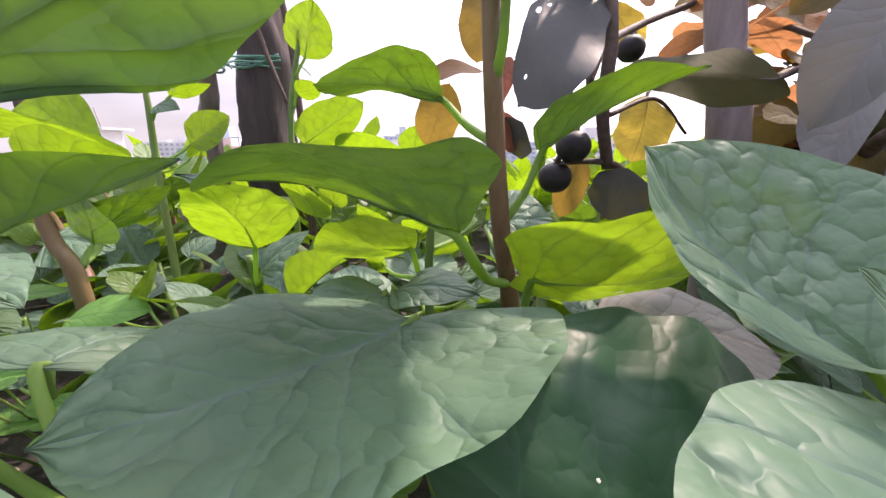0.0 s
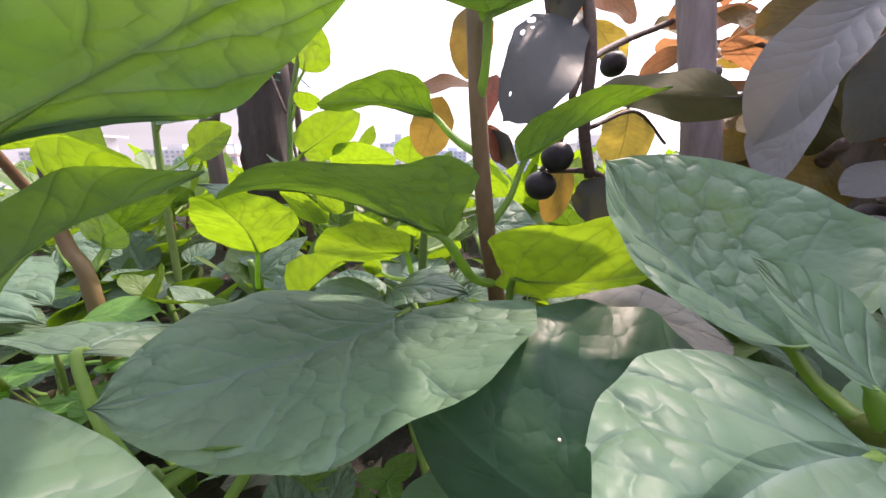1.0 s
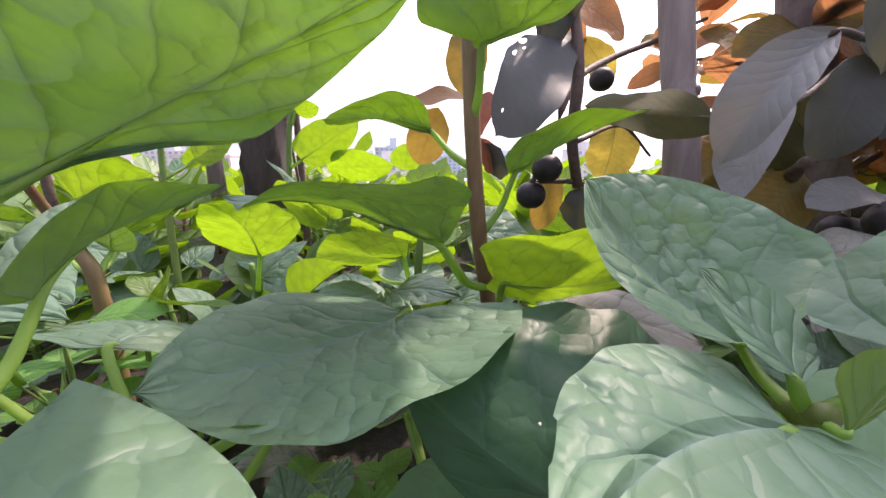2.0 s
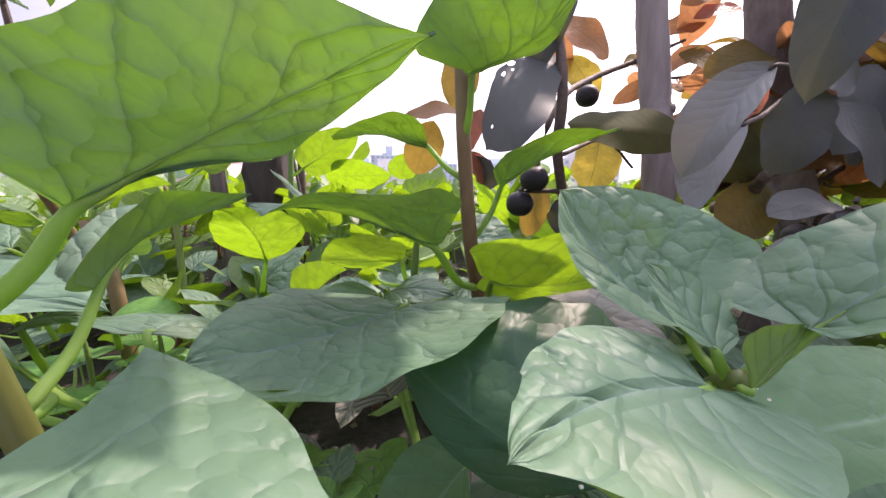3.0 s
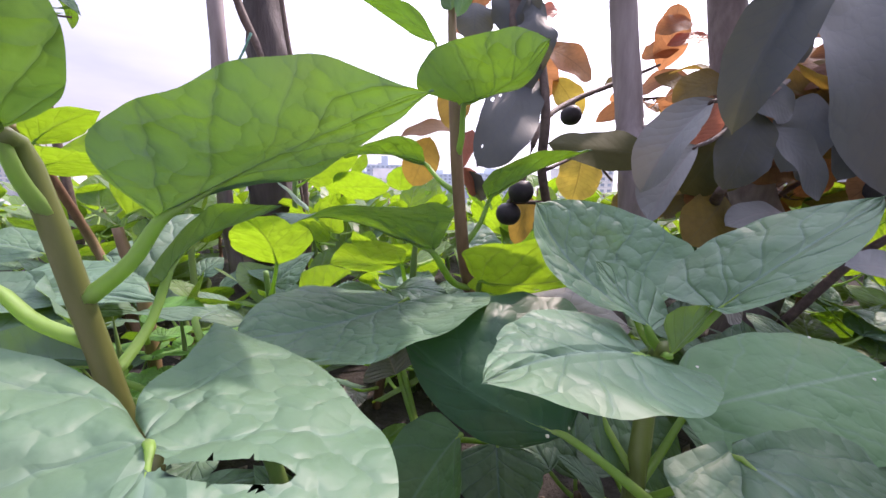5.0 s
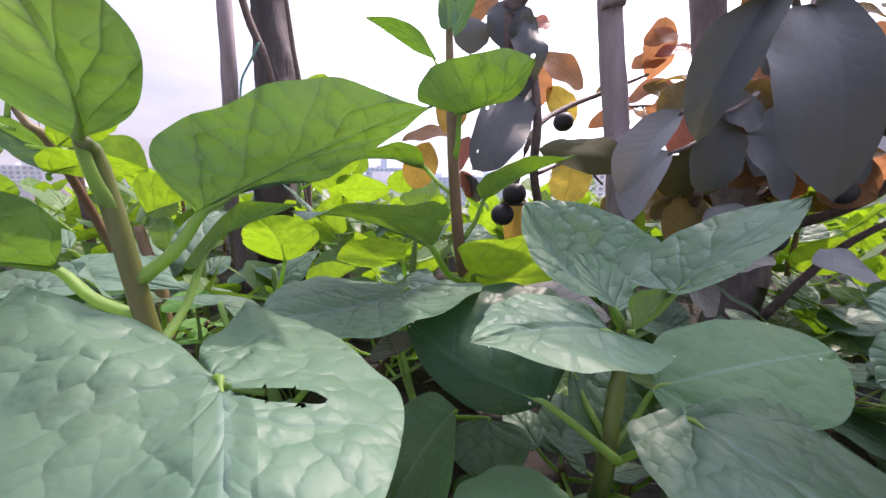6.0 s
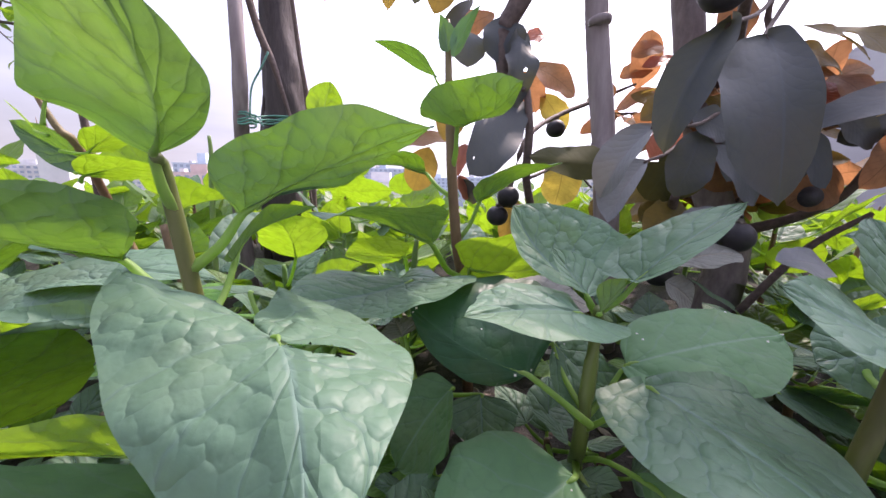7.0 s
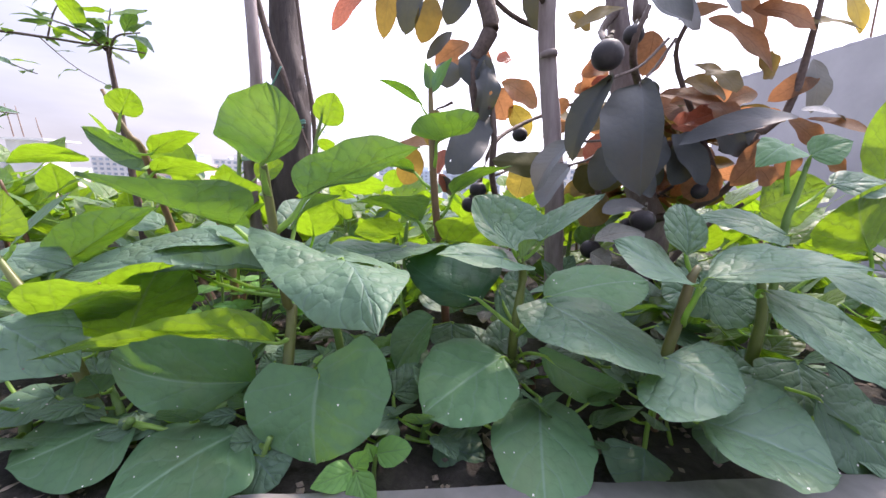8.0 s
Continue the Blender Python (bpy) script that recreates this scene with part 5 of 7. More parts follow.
vine_l = thing("malabar_spinach", (-0.276, 0.48, 0), "bushy Malabar spinach seedlings with sunlit yellow-green leaves", "plant", "spinach plants in the bed")
rod("stem", [(-0.273, 0.48, -0.01), (-0.271, 0.48, 0.081), (-0.269, 0.47, 0.128), (-0.266, 0.46, 0.164)], [0.007, 0.006, 0.005, 0.004], STEM_GREEN, vine_l, count=12)
leaf(vine_l, (-0.22, 0.403, 0.189), (-0.209, 0.297, 0.277), (-0.141, 0.63, 0.764), 0.100, VINE_YOUNG, stalk=(-0.269, 0.475, 0.118), seed=94, shape='heart', cup=0.108, lobe=0.02, quilt=0.002, nu=40, nv=15, sides=(0.052, 0.048, 0.103, 0.066, 0.088, 0.051, -0.001, -0.115), bend=0.055, droop=0.074, sweep=0.049, twist=0.22, heel=0.008)
leaf(vine_l, (-0.26, 0.47, 0.137), (-0.199, 0.5, 0.19), (-0.2, -0.4, 0.85), 0.080, stalk=(-0.268, 0.475, 0.11), seed=95, cup=-0.1, bend=0.06, quilt=0.002, nu=40, nv=15)
leaf(vine_l, (-0.181, 0.388, 0.12), (-0.095, 0.349, 0.196), (0.042, 0.909, 0.414), 0.034, VINE_YOUNG, stalk=(-0.249, 0.45, 0.079), seed=96, cup=0.104, bend=0.063, quilt=0.002, nu=40, nv=15, sides=(-0.002, 0.036, 0.269, 0.344, 0.0, 0.08, -0.004, -0.055), droop=0.006, lobe=-0.041, sweep=-0.02, twist=-0.05, heel=0.009, shape='vine')
leaf(vine_l, (-0.031, 0.325, 0.213), (-0.115, 0.312, 0.211), (-0.085, 0.437, 0.895), 0.099, VINE_YOUNG, stalk=(-0.028, 0.37, 0.169), stalk_radius=0.003, seed=97, cup=0.046, bend=0.006, quilt=0.002, nu=40, nv=15, sides=(0.063, 0.037, 0.088, 0.058, 0.009, -0.074, 0.154, -0.091), droop=-0.065, lobe=0.044, sweep=-0.008, twist=0.068, shape='round')
leaf(vine_l, (-0.374, 0.5, 0.159), (-0.336, 0.5, 0.134), (0, 0.3, 0.9), 0.030, VINE_YOUNG, seed=98, cup=0.1)

vine_m = thing("malabar_spinach", (-0.021, 0.4, 0), "thin upright Malabar spinach shoot beside a brown-stemmed vine", "plant", "spinach plants in the bed")
rod("stem", [(-0.025, 0.4, -0.01), (-0.024, 0.4, 0.151), (-0.022, 0.4, 0.198), (-0.019, 0.4, 0.229)], [0.006, 0.005, 0.005, 0.003], STEM_GREEN, vine_m)
leaf(vine_m, (-0.033, 0.4, 0.158), (-0.003, 0.46, 0.171), (-0.2, -0.4, 0.85), 0.060, stalk=(-0.024, 0.4, 0.151), seed=99, cup=-0.1, quilt=0.002, nu=40, nv=15)
leaf(vine_m, (0.026, 0.5, 0.212), (-0.032, 0.45, 0.177), (0.1, 0.2, 0.95), 0.060, VINE_YOUNG, stalk=(-0.022, 0.4, 0.191), seed=100, cup=0.1)
leaf(vine_m, (-0.083, 0.45, 0.154), (-0.116, 0.45, 0.206), (0.1, 0.3, 0.9), 0.050, VINE_YOUNG, stalk=(-0.027, 0.4, 0.158), seed=101, cup=0.1)

vine_n = thing("malabar_spinach", (-0.363, 0.33, 0), "leaning Malabar spinach vine with a rusty stem", "plant", "spinach plants in the bed")
rod("stem", [(-0.354, 0.33, -0.01), (-0.356, 0.33, 0.173), (-0.368, 0.33, 0.213), (-0.375, 0.33, 0.251)], [0.008, 0.0075, 0.007, 0.006], STEM_BROWN, vine_n, "rust-brown stem", count=12)
leaf(vine_n, (-0.363, 0.36, 0.205), (-0.347, 0.34, 0.263), (0.3, 0.3, 0.9), 0.060, stalk=(-0.36, 0.34, 0.187), seed=102, cup=0.1, bend=0.05, quilt=0.002, nu=40, nv=15)
leaf(vine_n, (-0.39, 0.4, 0.214), (-0.316, 0.42, 0.26), (-0.1, 0.2, 0.95), 0.070, stalk=(-0.363, 0.34, 0.187), seed=103, cup=0.1, bend=0.05, quilt=0.002, nu=40, nv=15)
leaf(vine_n, (-0.371, 0.34, 0.265), (-0.294, 0.36, 0.288), (-0.336, 0.282, 0.898), 0.075, VINE_YOUNG, stalk=(-0.374, 0.33, 0.245), seed=104, cup=0.08, bend=0.06, quilt=0.002, nu=40, nv=15, sides=(0.03, 0.045, 0.58, 0.58))
leaf(vine_n, (-0.463, 0.4, 0.2), (-0.404, 0.42, 0.182), (0, -0.4, 0.9), 0.090, stalk=(-0.363, 0.33, 0.19), seed=105, cup=-0.1, bend=0.08, quilt=0.002, nu=40, nv=15)
leaf(vine_n, (-0.295, 0.33, 0.162), (-0.331, 0.34, 0.184), (0.1, 0.2, 0.95), 0.040, VINE_YOUNG, seed=106, cup=0.2, bend=0.06, quilt=0.002, nu=40, nv=15)
leaf(vine_n, (-0.285, 0.33, 0.156), (-0.208, 0.33, 0.148), (0, 0.35, 0.9), 0.080, VINE_YOUNG, seed=107, cup=0.2, bend=0.06, quilt=0.002, nu=40, nv=15)
leaf(vine_n, (-0.296, 0.33, 0.156), (-0.275, 0.33, 0.2), (-0.7, -0.3, 0.5), 0.050, VINE_YOUNG, seed=108, cup=0.2, quilt=0.002, nu=40, nv=15)
leaf(vine_n, (-0.318, 0.28, 0.16), (-0.258, 0.3, 0.162), (0, -0.25, 0.95), 0.050, WEED, stalk=(-0.325, 0.29, 0.121), seed=109, cup=0.1, bend=0.06, shape='round', nu=24, nv=8)
leaf(vine_n, (-0.416, 0.3, 0.164), (-0.369, 0.33, 0.166), (0, -0.2, 0.95), 0.035, WEED, stalk=(-0.414, 0.31, 0.119), seed=110, cup=0.1, bend=0.08, shape='round', nu=24, nv=8)
leaf(vine_n, (-0.309, 0.2, 0.19), (-0.258, 0.21, 0.191), (0.05, 0, 1), 0.055, stalk=(-0.319, 0.22, 0.135), seed=111, cup=-0.05, bend=0.08, quilt=0.002, nu=40, nv=15)

vine_o = thing("malabar_spinach", (-0.318, 0.75, 0), "tall thin Malabar spinach vine tied beside a timber post", "plant", "spinach plants in the bed")
rod("stem", [(-0.335, 0.75, -0.01), (-0.336, 0.75, 0.14), (-0.324, 0.75, 0.345), (-0.3, 0.75, 0.456), (-0.277, 0.75, 0.521)], [0.007, 0.0065, 0.006, 0.005, 0.003], STEM_GREEN, vine_o, count=16)
leaf(vine_o, (-0.283, 0.75, 0.46), (-0.247, 0.72, 0.546), (-0.003, 0.944, 0.331), 0.090, VINE_YOUNG, stalk=(-0.306, 0.75, 0.427), seed=112, shape='round', cup=0.1, quilt=0.002, nu=40, nv=15, sides=(0.042, 0.047, 0.181, 0.181))
leaf(vine_o, (-0.292, 0.73, 0.307), (-0.163, 0.7, 0.379), (-0.037, 0.898, 0.439), 0.081, VINE_YOUNG, stalk=(-0.325, 0.75, 0.291), seed=113, shape='round', cup=0.1, lobe=0.1, quilt=0.002, nu=40, nv=15, sides=(0.036, 0.045, 0.038, 0.038))
leaf(vine_o, (-0.306, 0.75, 0.402), (-0.256, 0.75, 0.411), (0, 0.6, 0.8), 0.050, VINE_YOUNG, stalk=(-0.315, 0.75, 0.376), seed=114, shape='round', cup=0.1)
leaf(vine_o, (-0.238, 0.75, 0.291), (-0.102, 0.72, 0.296), (0.124, 0.687, 0.716), 0.093, VINE_YOUNG, seed=115, shape='round', cup=0.1)
leaf(vine_o, (-0.091, 0.8, 0.284), (-0.081, 0.78, 0.343), (-0.026, 0.945, 0.325), 0.066, VINE_YOUNG, seed=116, shape='round', cup=0.1, sides=(0.031, 0.034, 0.019, 0.019))

vine_p = thing("malabar_spinach", (-0.442, 0.55, 0), "thin Malabar spinach shoot with small curled leaves", "plant", "spinach plants in the bed")
rod("stem", [(-0.451, 0.55, -0.01), (-0.446, 0.55, 0.191), (-0.441, 0.55, 0.294), (-0.436, 0.55, 0.365), (-0.437, 0.55, 0.398)], [0.006, 0.0055, 0.005, 0.004, 0.003], STEM_GREEN, vine_p, count=16)
leaf(vine_p, (-0.429, 0.55, 0.357), (-0.382, 0.54, 0.352), (0, -0.6, 0.7), 0.035, stalk=(-0.437, 0.55, 0.338), seed=117, cup=-0.1, bend=0.1)
leaf(vine_p, (-0.41, 0.56, 0.373), (-0.344, 0.56, 0.388), (0.1, 0.4, 0.9), 0.030, VINE_YOUNG, stalk=(-0.431, 0.55, 0.349), seed=118, cup=0.1)
leaf(vine_p, (-0.423, 0.6, 0.306), (-0.35, 0.6, 0.349), (0, -1, 0), 0.055, VINE_YOUNG, stalk=(-0.44, 0.55, 0.277), seed=119, shape='round', cup=0.1, sides=(0.032, 0.023, 0.0, 0.0))
leaf(vine_p, (-0.568, 0.6, 0.32), (-0.686, 0.58, 0.358), (0.02, 0.856, 0.516), 0.098, VINE_YOUNG, seed=120, cup=0.1, sides=(0.055, 0.043, 0.365, 0.365))

tree = thing("fruit_tree", (0.575, 0.56, 0), "small fruit tree with rust-brown and dark leaves and black round fruit", "tree")
rod("trunk", [(0.6, 0.57, -0.01), (0.629, 0.56, 0.182), (0.575, 0.555, 0.294), (0.507, 0.56, 0.498), (0.478, 0.58, 0.685), (0.454, 0.6, 0.842)], [0.044, 0.038, 0.035, 0.03, 0.026, 0.022], BARK, tree, "grey-brown trunk", count=22, sides=16)
leaf(tree, (0.35, 0.222, 0.477), (0.336, 0.157, 0.305), (-0.32, -0.877, 0.358), 0.085, TREE_DARK, stalk=(0.445, 0.3, 0.57), seed=121, name='leaf', shape='tree', nu=24, nv=8, cup=0.22, bend=0.142, ripple=0.1, droop=0.013, lobe=0.011, sweep=0.001, twist=0.175, heel=-0.023, sides=(0.025, 0.06, 0.075, 0.296, 0.075, 0.296, 0.091, -0.075))
leaf(tree, (0.29, 0.191, 0.475), (0.24, 0.192, 0.354), (-0.627, -0.735, 0.257), 0.050, TREE_DARK, stalk=(0.432, 0.3, 0.57), seed=122, name='leaf', shape='tree', nu=24, nv=8, cup=0.197, bend=0.113, ripple=0.1, droop=0.044, lobe=-0.018, sweep=-0.026, twist=0.208, heel=-0.112, sides=(0.028, 0.021, 0.465, 0.493, -0.035, -0.007, 0.075, -0.101))
leaf(tree, (0.259, 0.239, 0.388), (0.206, 0.248, 0.305), (-0.752, -0.502, 0.427), 0.046, TREE_GREY, stalk=(0.417, 0.35, 0.433), seed=123, name='leaf', shape='tree', nu=24, nv=8, cup=0.208, bend=0.116, ripple=0.1, droop=0.019, lobe=0.001, sweep=-0.015, twist=-0.234, heel=-0.019, sides=(0.022, 0.024, 0.392, 0.349, 0.092, 0.049, -0.026, 0.027))
leaf(tree, (0.277, 0.281, 0.353), (0.218, 0.247, 0.274), (-0.251, -0.807, 0.534), 0.042, TREE_GREY, stalk=(0.376, 0.35, 0.396), seed=124, name='leaf', shape='tree', nu=24, nv=8, cup=0.194, bend=0.044, ripple=0.1, droop=-0.046, lobe=-0.008, sweep=-0.046, twist=-0.004, heel=-0.011, sides=(0.011, 0.03, 0.216, 0.268, -0.084, -0.032, -0.012, 0.0))
leaf(tree, (0.265, 0.355, 0.349), (0.149, 0.367, 0.367), (-0.044, -0.94, 0.339), 0.080, TREE_OLIVE_SHADED, stalk=(0.29, 0.36, 0.36), seed=125, name='leaf', shape='tree', nu=24, nv=8, cup=0.18, bend=-0.032, ripple=0.1, droop=0.066, lobe=0.108, sweep=0.002, twist=0.503, heel=-0.014, sides=(0.029, 0.051, -0.061, -0.285, -0.061, -0.285, 0.153, 0.003))
leaf(tree, (0.056, 0.4, 0.38), (0.043, 0.39, 0.329), (-0.5, -0.8, 0.2), 0.030, TREE_RED, seed=126, name='leaf', shape='tree', nu=24, nv=8, cup=0.7, bend=0.09, ripple=0.1)
leaf(tree, (0.045, 0.39, 0.331), (0.059, 0.39, 0.292), (0.4, -0.8, 0.3), 0.026, TREE_RED, seed=127, name='leaf', shape='tree', nu=24, nv=8, cup=0.8, bend=0.09, ripple=0.1)
leaf(tree, (0.148, 0.478, 0.464), (0.055, 0.359, 0.328), (0.278, -0.808, 0.52), 0.079, TREE_DARK, stalk=(0.152, 0.45, 0.475), seed=128, name='leaf', shape='tree', nu=56, nv=20, cup=0.198, bend=0.056, ripple=0.1, bite=[(0.33, -0.85, 0.035, 0.12), (0.40, -0.62, 0.014, 0.05), (0.62, 0.35, 0.010, 0.025), (0.47, -0.75, 0.02, 0.06), (0.86, -0.3, 0.014, 0.05)], droop=-0.031, lobe=-0.025, sweep=-0.024, twist=-0.355, heel=-0.003, sides=(0.045, 0.034, 0.027, -0.063, 0.027, -0.063, 0.1, -0.136))
leaf(tree, (0.038, 0.47, 0.47), (0.027, 0.46, 0.386), (0, -1, 0.1), 0.050, TREE_OLIVE, stalk=(0.073, 0.47, 0.485), seed=129, name='leaf', shape='tree', nu=24, nv=8, cup=0.2, bend=0.09, ripple=0.1)
leaf(tree, (0.043, 0.62, 0.408), (-0.066, 0.62, 0.394), (0, -0.5, 0.8), 0.060, TREE_RUST, seed=130, name='leaf', shape='tree', nu=24, nv=8, cup=0.2, bend=0.09, ripple=0.1)
leaf(tree, (-0.009, 0.63, 0.395), (-0.045, 0.64, 0.299), (0.1, -1, 0.1), 0.070, TREE_OLIVE, seed=131, name='leaf', shape='tree', nu=24, nv=8, cup=0.2, bend=0.09, ripple=0.1)
leaf(tree, (0.27, 0.58, 0.367), (0.254, 0.57, 0.276), (0.1, -1, 0), 0.085, TREE_YELLOW, stalk=(0.288, 0.6, 0.387), seed=132, name='leaf', shape='tree', nu=24, nv=8, cup=0.2, bend=0.09, ripple=0.1)
leaf(tree, (0.203, 0.46, 0.274), (0.183, 0.45, 0.215), (-0.1, -1, 0.2), 0.070, TREE_DARK, seed=133, name='leaf', shape='tree', nu=24, nv=8, cup=0.2, bend=0.09, ripple=0.1)
leaf(tree, (0.161, 0.5, 0.293), (0.14, 0.5, 0.208), (-0.1, -1, 0.2), 0.040, TREE_OLIVE, seed=134, name='leaf', shape='tree', nu=24, nv=8, cup=0.2, bend=0.09, ripple=0.1)
leaf(tree, (0.058, 0.4, 0.294), (0.068, 0.38, 0.32), (-0.5, -0.8, 0.2), 0.050, TREE_DARK, seed=135, name='leaf', shape='tree', nu=24, nv=8, cup=0.2, bend=0.09, ripple=0.1)
leaf(tree, (0.349, 0.5, 0.292), (0.307, 0.5, 0.257), (0, -0.6, 0.8), 0.060, TREE_OLIVE, seed=136, name='leaf', shape='tree', nu=24, nv=8, cup=0.2, bend=0.09, ripple=0.1)
leaf(tree, (0.378, 0.4, 0.357), (0.346, 0.4, 0.3), (0, -0.9, 0.3), 0.070, TREE_OLIVE_SHADED, seed=137, name='leaf', shape='tree', nu=24, nv=8, cup=0.2, bend=0.09, ripple=0.1)
leaf(tree, (0.469, 0.42, 0.402), (0.533, 0.42, 0.32), (0, -0.9, 0.3), 0.055, TREE_DARK, seed=138, name='leaf', shape='tree', nu=24, nv=8, cup=0.2, bend=0.09, ripple=0.1)
leaf(tree, (0.428, 0.42, 0.38), (0.384, 0.42, 0.304), (0, -0.9, 0.3), 0.080, TREE_OLIVE_SHADED, seed=139, name='leaf', shape='tree', nu=24, nv=8, cup=0.2, bend=0.09, ripple=0.1)
leaf(tree, (0.371, 0.33, 0.398), (0.347, 0.33, 0.307), (0, -0.9, 0.3), 0.065, TREE_DARK, seed=140, name='leaf', shape='tree', nu=24, nv=8, cup=0.2, bend=0.09, ripple=0.1)
leaf(tree, (0.39, 0.33, 0.379), (0.464, 0.33, 0.297), (0.2, -0.9, 0.3), 0.055, TREE_DARK, seed=141, name='leaf', shape='tree', nu=24, nv=8, cup=0.2, bend=0.09, ripple=0.1)
leaf(tree, (0.407, 0.4, 0.296), (0.346, 0.38, 0.233), (0, -0.8, 0.4), 0.070, TREE_OLIVE, seed=142, name='leaf', shape='tree', nu=24, nv=8, cup=0.2, bend=0.09, ripple=0.1)
leaf(tree, (0.492, 0.4, 0.275), (0.381, 0.36, 0.261), (0, -0.5, 0.8), 0.050, TREE_GREY, seed=143, name='leaf', shape='tree', nu=24, nv=8, cup=0.2, bend=0.09, ripple=0.1)
leaf(tree, (0.356, 0.33, 0.415), (0.413, 0.33, 0.393), (0, -0.9, 0.3), 0.050, TREE_DARK, seed=144, name='leaf', shape='tree', nu=24, nv=8, cup=0.2, bend=0.09, ripple=0.1)
leaf(tree, (0.489, 0.31, 0.223), (0.565, 0.3, 0.21), (0, -0.5, 0.8), 0.060, TREE_GREY, seed=145, name='leaf', shape='tree', nu=24, nv=8, cup=0.2, bend=0.09, ripple=0.1)
leaf(tree, (0.357, 0.33, 0.208), (0.459, 0.33, 0.226), (0, -0.4, 0.9), 0.060, DRY, seed=146, name='leaf', shape='tree', nu=24, nv=8, cup=0.2, bend=0.09, ripple=0.1)
leaf(tree, (0.352, 0.33, 0.183), (0.39, 0.32, 0.153), (0, -0.6, 0.7), 0.060, DRY, seed=147, name='leaf', shape='tree', nu=24, nv=8, cup=0.2, bend=0.09, ripple=0.1)
leaf(tree, (0.563, 0.42, 0.568), (0.66, 0.4, 0.514), (0, -0.6, 0.8), 0.055, TREE_OLIVE, seed=148, name='leaf', shape='tree', nu=24, nv=8, cup=0.2, bend=0.09, ripple=0.1)
leaf(tree, (0.522, 0.45, 0.516), (0.675, 0.42, 0.476), (0, -0.6, 0.8), 0.075, TREE_RUST, seed=149, name='leaf', shape='tree', nu=24, nv=8, cup=0.2, bend=0.09, ripple=0.1)
leaf(tree, (0.564, 0.4, 0.647), (0.703, 0.38, 0.55), (0.2, -0.8, 0.5), 0.085, TREE_RUST, seed=150, name='leaf', shape='tree', nu=24, nv=8, cup=0.2, bend=0.09, ripple=0.1)
leaf(tree, (0.655, 0.4, 0.667), (0.775, 0.38, 0.629), (0, -0.8, 0.5), 0.070, TREE_RUST, seed=151, name='leaf', shape='tree', nu=24, nv=8, cup=0.2, bend=0.09, ripple=0.1)
leaf(tree, (0.841, 0.42, 0.563), (0.722, 0.4, 0.497), (0, -0.8, 0.4), 0.045, TREE_RUST, seed=152, name='leaf', shape='tree', nu=24, nv=8, cup=0.2, bend=0.09, ripple=0.1)
leaf(tree, (0.822, 0.42, 0.59), (0.832, 0.41, 0.48), (0, -0.9, 0.2), 0.060, TREE_GREY, seed=153, name='leaf', shape='tree', nu=24, nv=8, cup=0.2, bend=0.09, ripple=0.1)
leaf(tree, (0.771, 0.36, 0.459), (0.954, 0.33, 0.391), (0, -0.5, 0.8), 0.060, TREE_RUST, seed=154, name='leaf', shape='tree', nu=24, nv=8, cup=0.2, bend=0.09, ripple=0.1)
leaf(tree, (0.748, 0.35, 0.462), (0.498, 0.33, 0.397), (0, -0.6, 0.7), 0.055, TREE_DARK, seed=155, name='leaf', shape='tree', nu=24, nv=8, cup=0.2, bend=0.09, ripple=0.1)
leaf(tree, (0.756, 0.4, 0.646), (0.868, 0.38, 0.631), (0, -0.6, 0.8), 0.045, TREE_OLIVE, seed=156, name='leaf', shape='tree', nu=24, nv=8, cup=0.2, bend=0.09, ripple=0.1)
leaf(tree, (0.628, 0.4, 0.681), (0.723, 0.38, 0.697), (0, -0.6, 0.8), 0.070, TREE_GREY, seed=157, name='leaf', shape='tree', nu=24, nv=8, cup=0.2, bend=0.09, ripple=0.1)
leaf(tree, (0.842, 0.42, 0.731), (0.888, 0.4, 0.631), (0, -0.9, 0.3), 0.050, TREE_YELLOW, seed=158, name='leaf', shape='tree', nu=24, nv=8, cup=0.2, bend=0.09, ripple=0.1)
leaf(tree, (0.645, 0.45, 0.692), (0.538, 0.45, 0.659), (0, -0.6, 0.7), 0.050, TREE_RUST, seed=159, name='leaf', shape='tree', nu=24, nv=8, cup=0.2, bend=0.09, ripple=0.1)
leaf(tree, (0.519, 0.5, 0.659), (0.495, 0.48, 0.557), (0, -0.9, 0.3), 0.070, TREE_RUST, seed=160, name='leaf', shape='tree', nu=24, nv=8, cup=0.2, bend=0.09, ripple=0.1)
leaf(tree, (0.447, 0.5, 0.702), (0.336, 0.5, 0.651), (0, -0.6, 0.8), 0.050, TREE_OLIVE, seed=161, name='leaf', shape='tree', nu=24, nv=8, cup=0.2, bend=0.09, ripple=0.1)
leaf(tree, (0.455, 0.45, 0.714), (0.57, 0.42, 0.633), (0, -0.8, 0.4), 0.080, TREE_GREY, seed=162, name='leaf', shape='tree', nu=24, nv=8, cup=0.2, bend=0.09, ripple=0.1)
leaf(tree, (0.352, 0.34, 0.688), (0.47, 0.3, 0.598), (0, -0.8, 0.5), 0.075, TREE_DARK, seed=163, name='leaf', shape='tree', nu=24, nv=8, cup=0.2, bend=0.09, ripple=0.1)
leaf(tree, (0.444, 0.34, 0.702), (0.571, 0.32, 0.622), (0.1, -0.8, 0.5), 0.080, TREE_DARK, seed=164, name='leaf', shape='tree', nu=24, nv=8, cup=0.2, bend=0.09, ripple=0.1)
leaf(tree, (0.706, 0.42, 0.629), (0.631, 0.42, 0.694), (0, -0.8, 0.5), 0.070, TREE_RUST, seed=165, name='leaf', shape='tree', nu=24, nv=8, cup=0.2, bend=0.09, ripple=0.1)
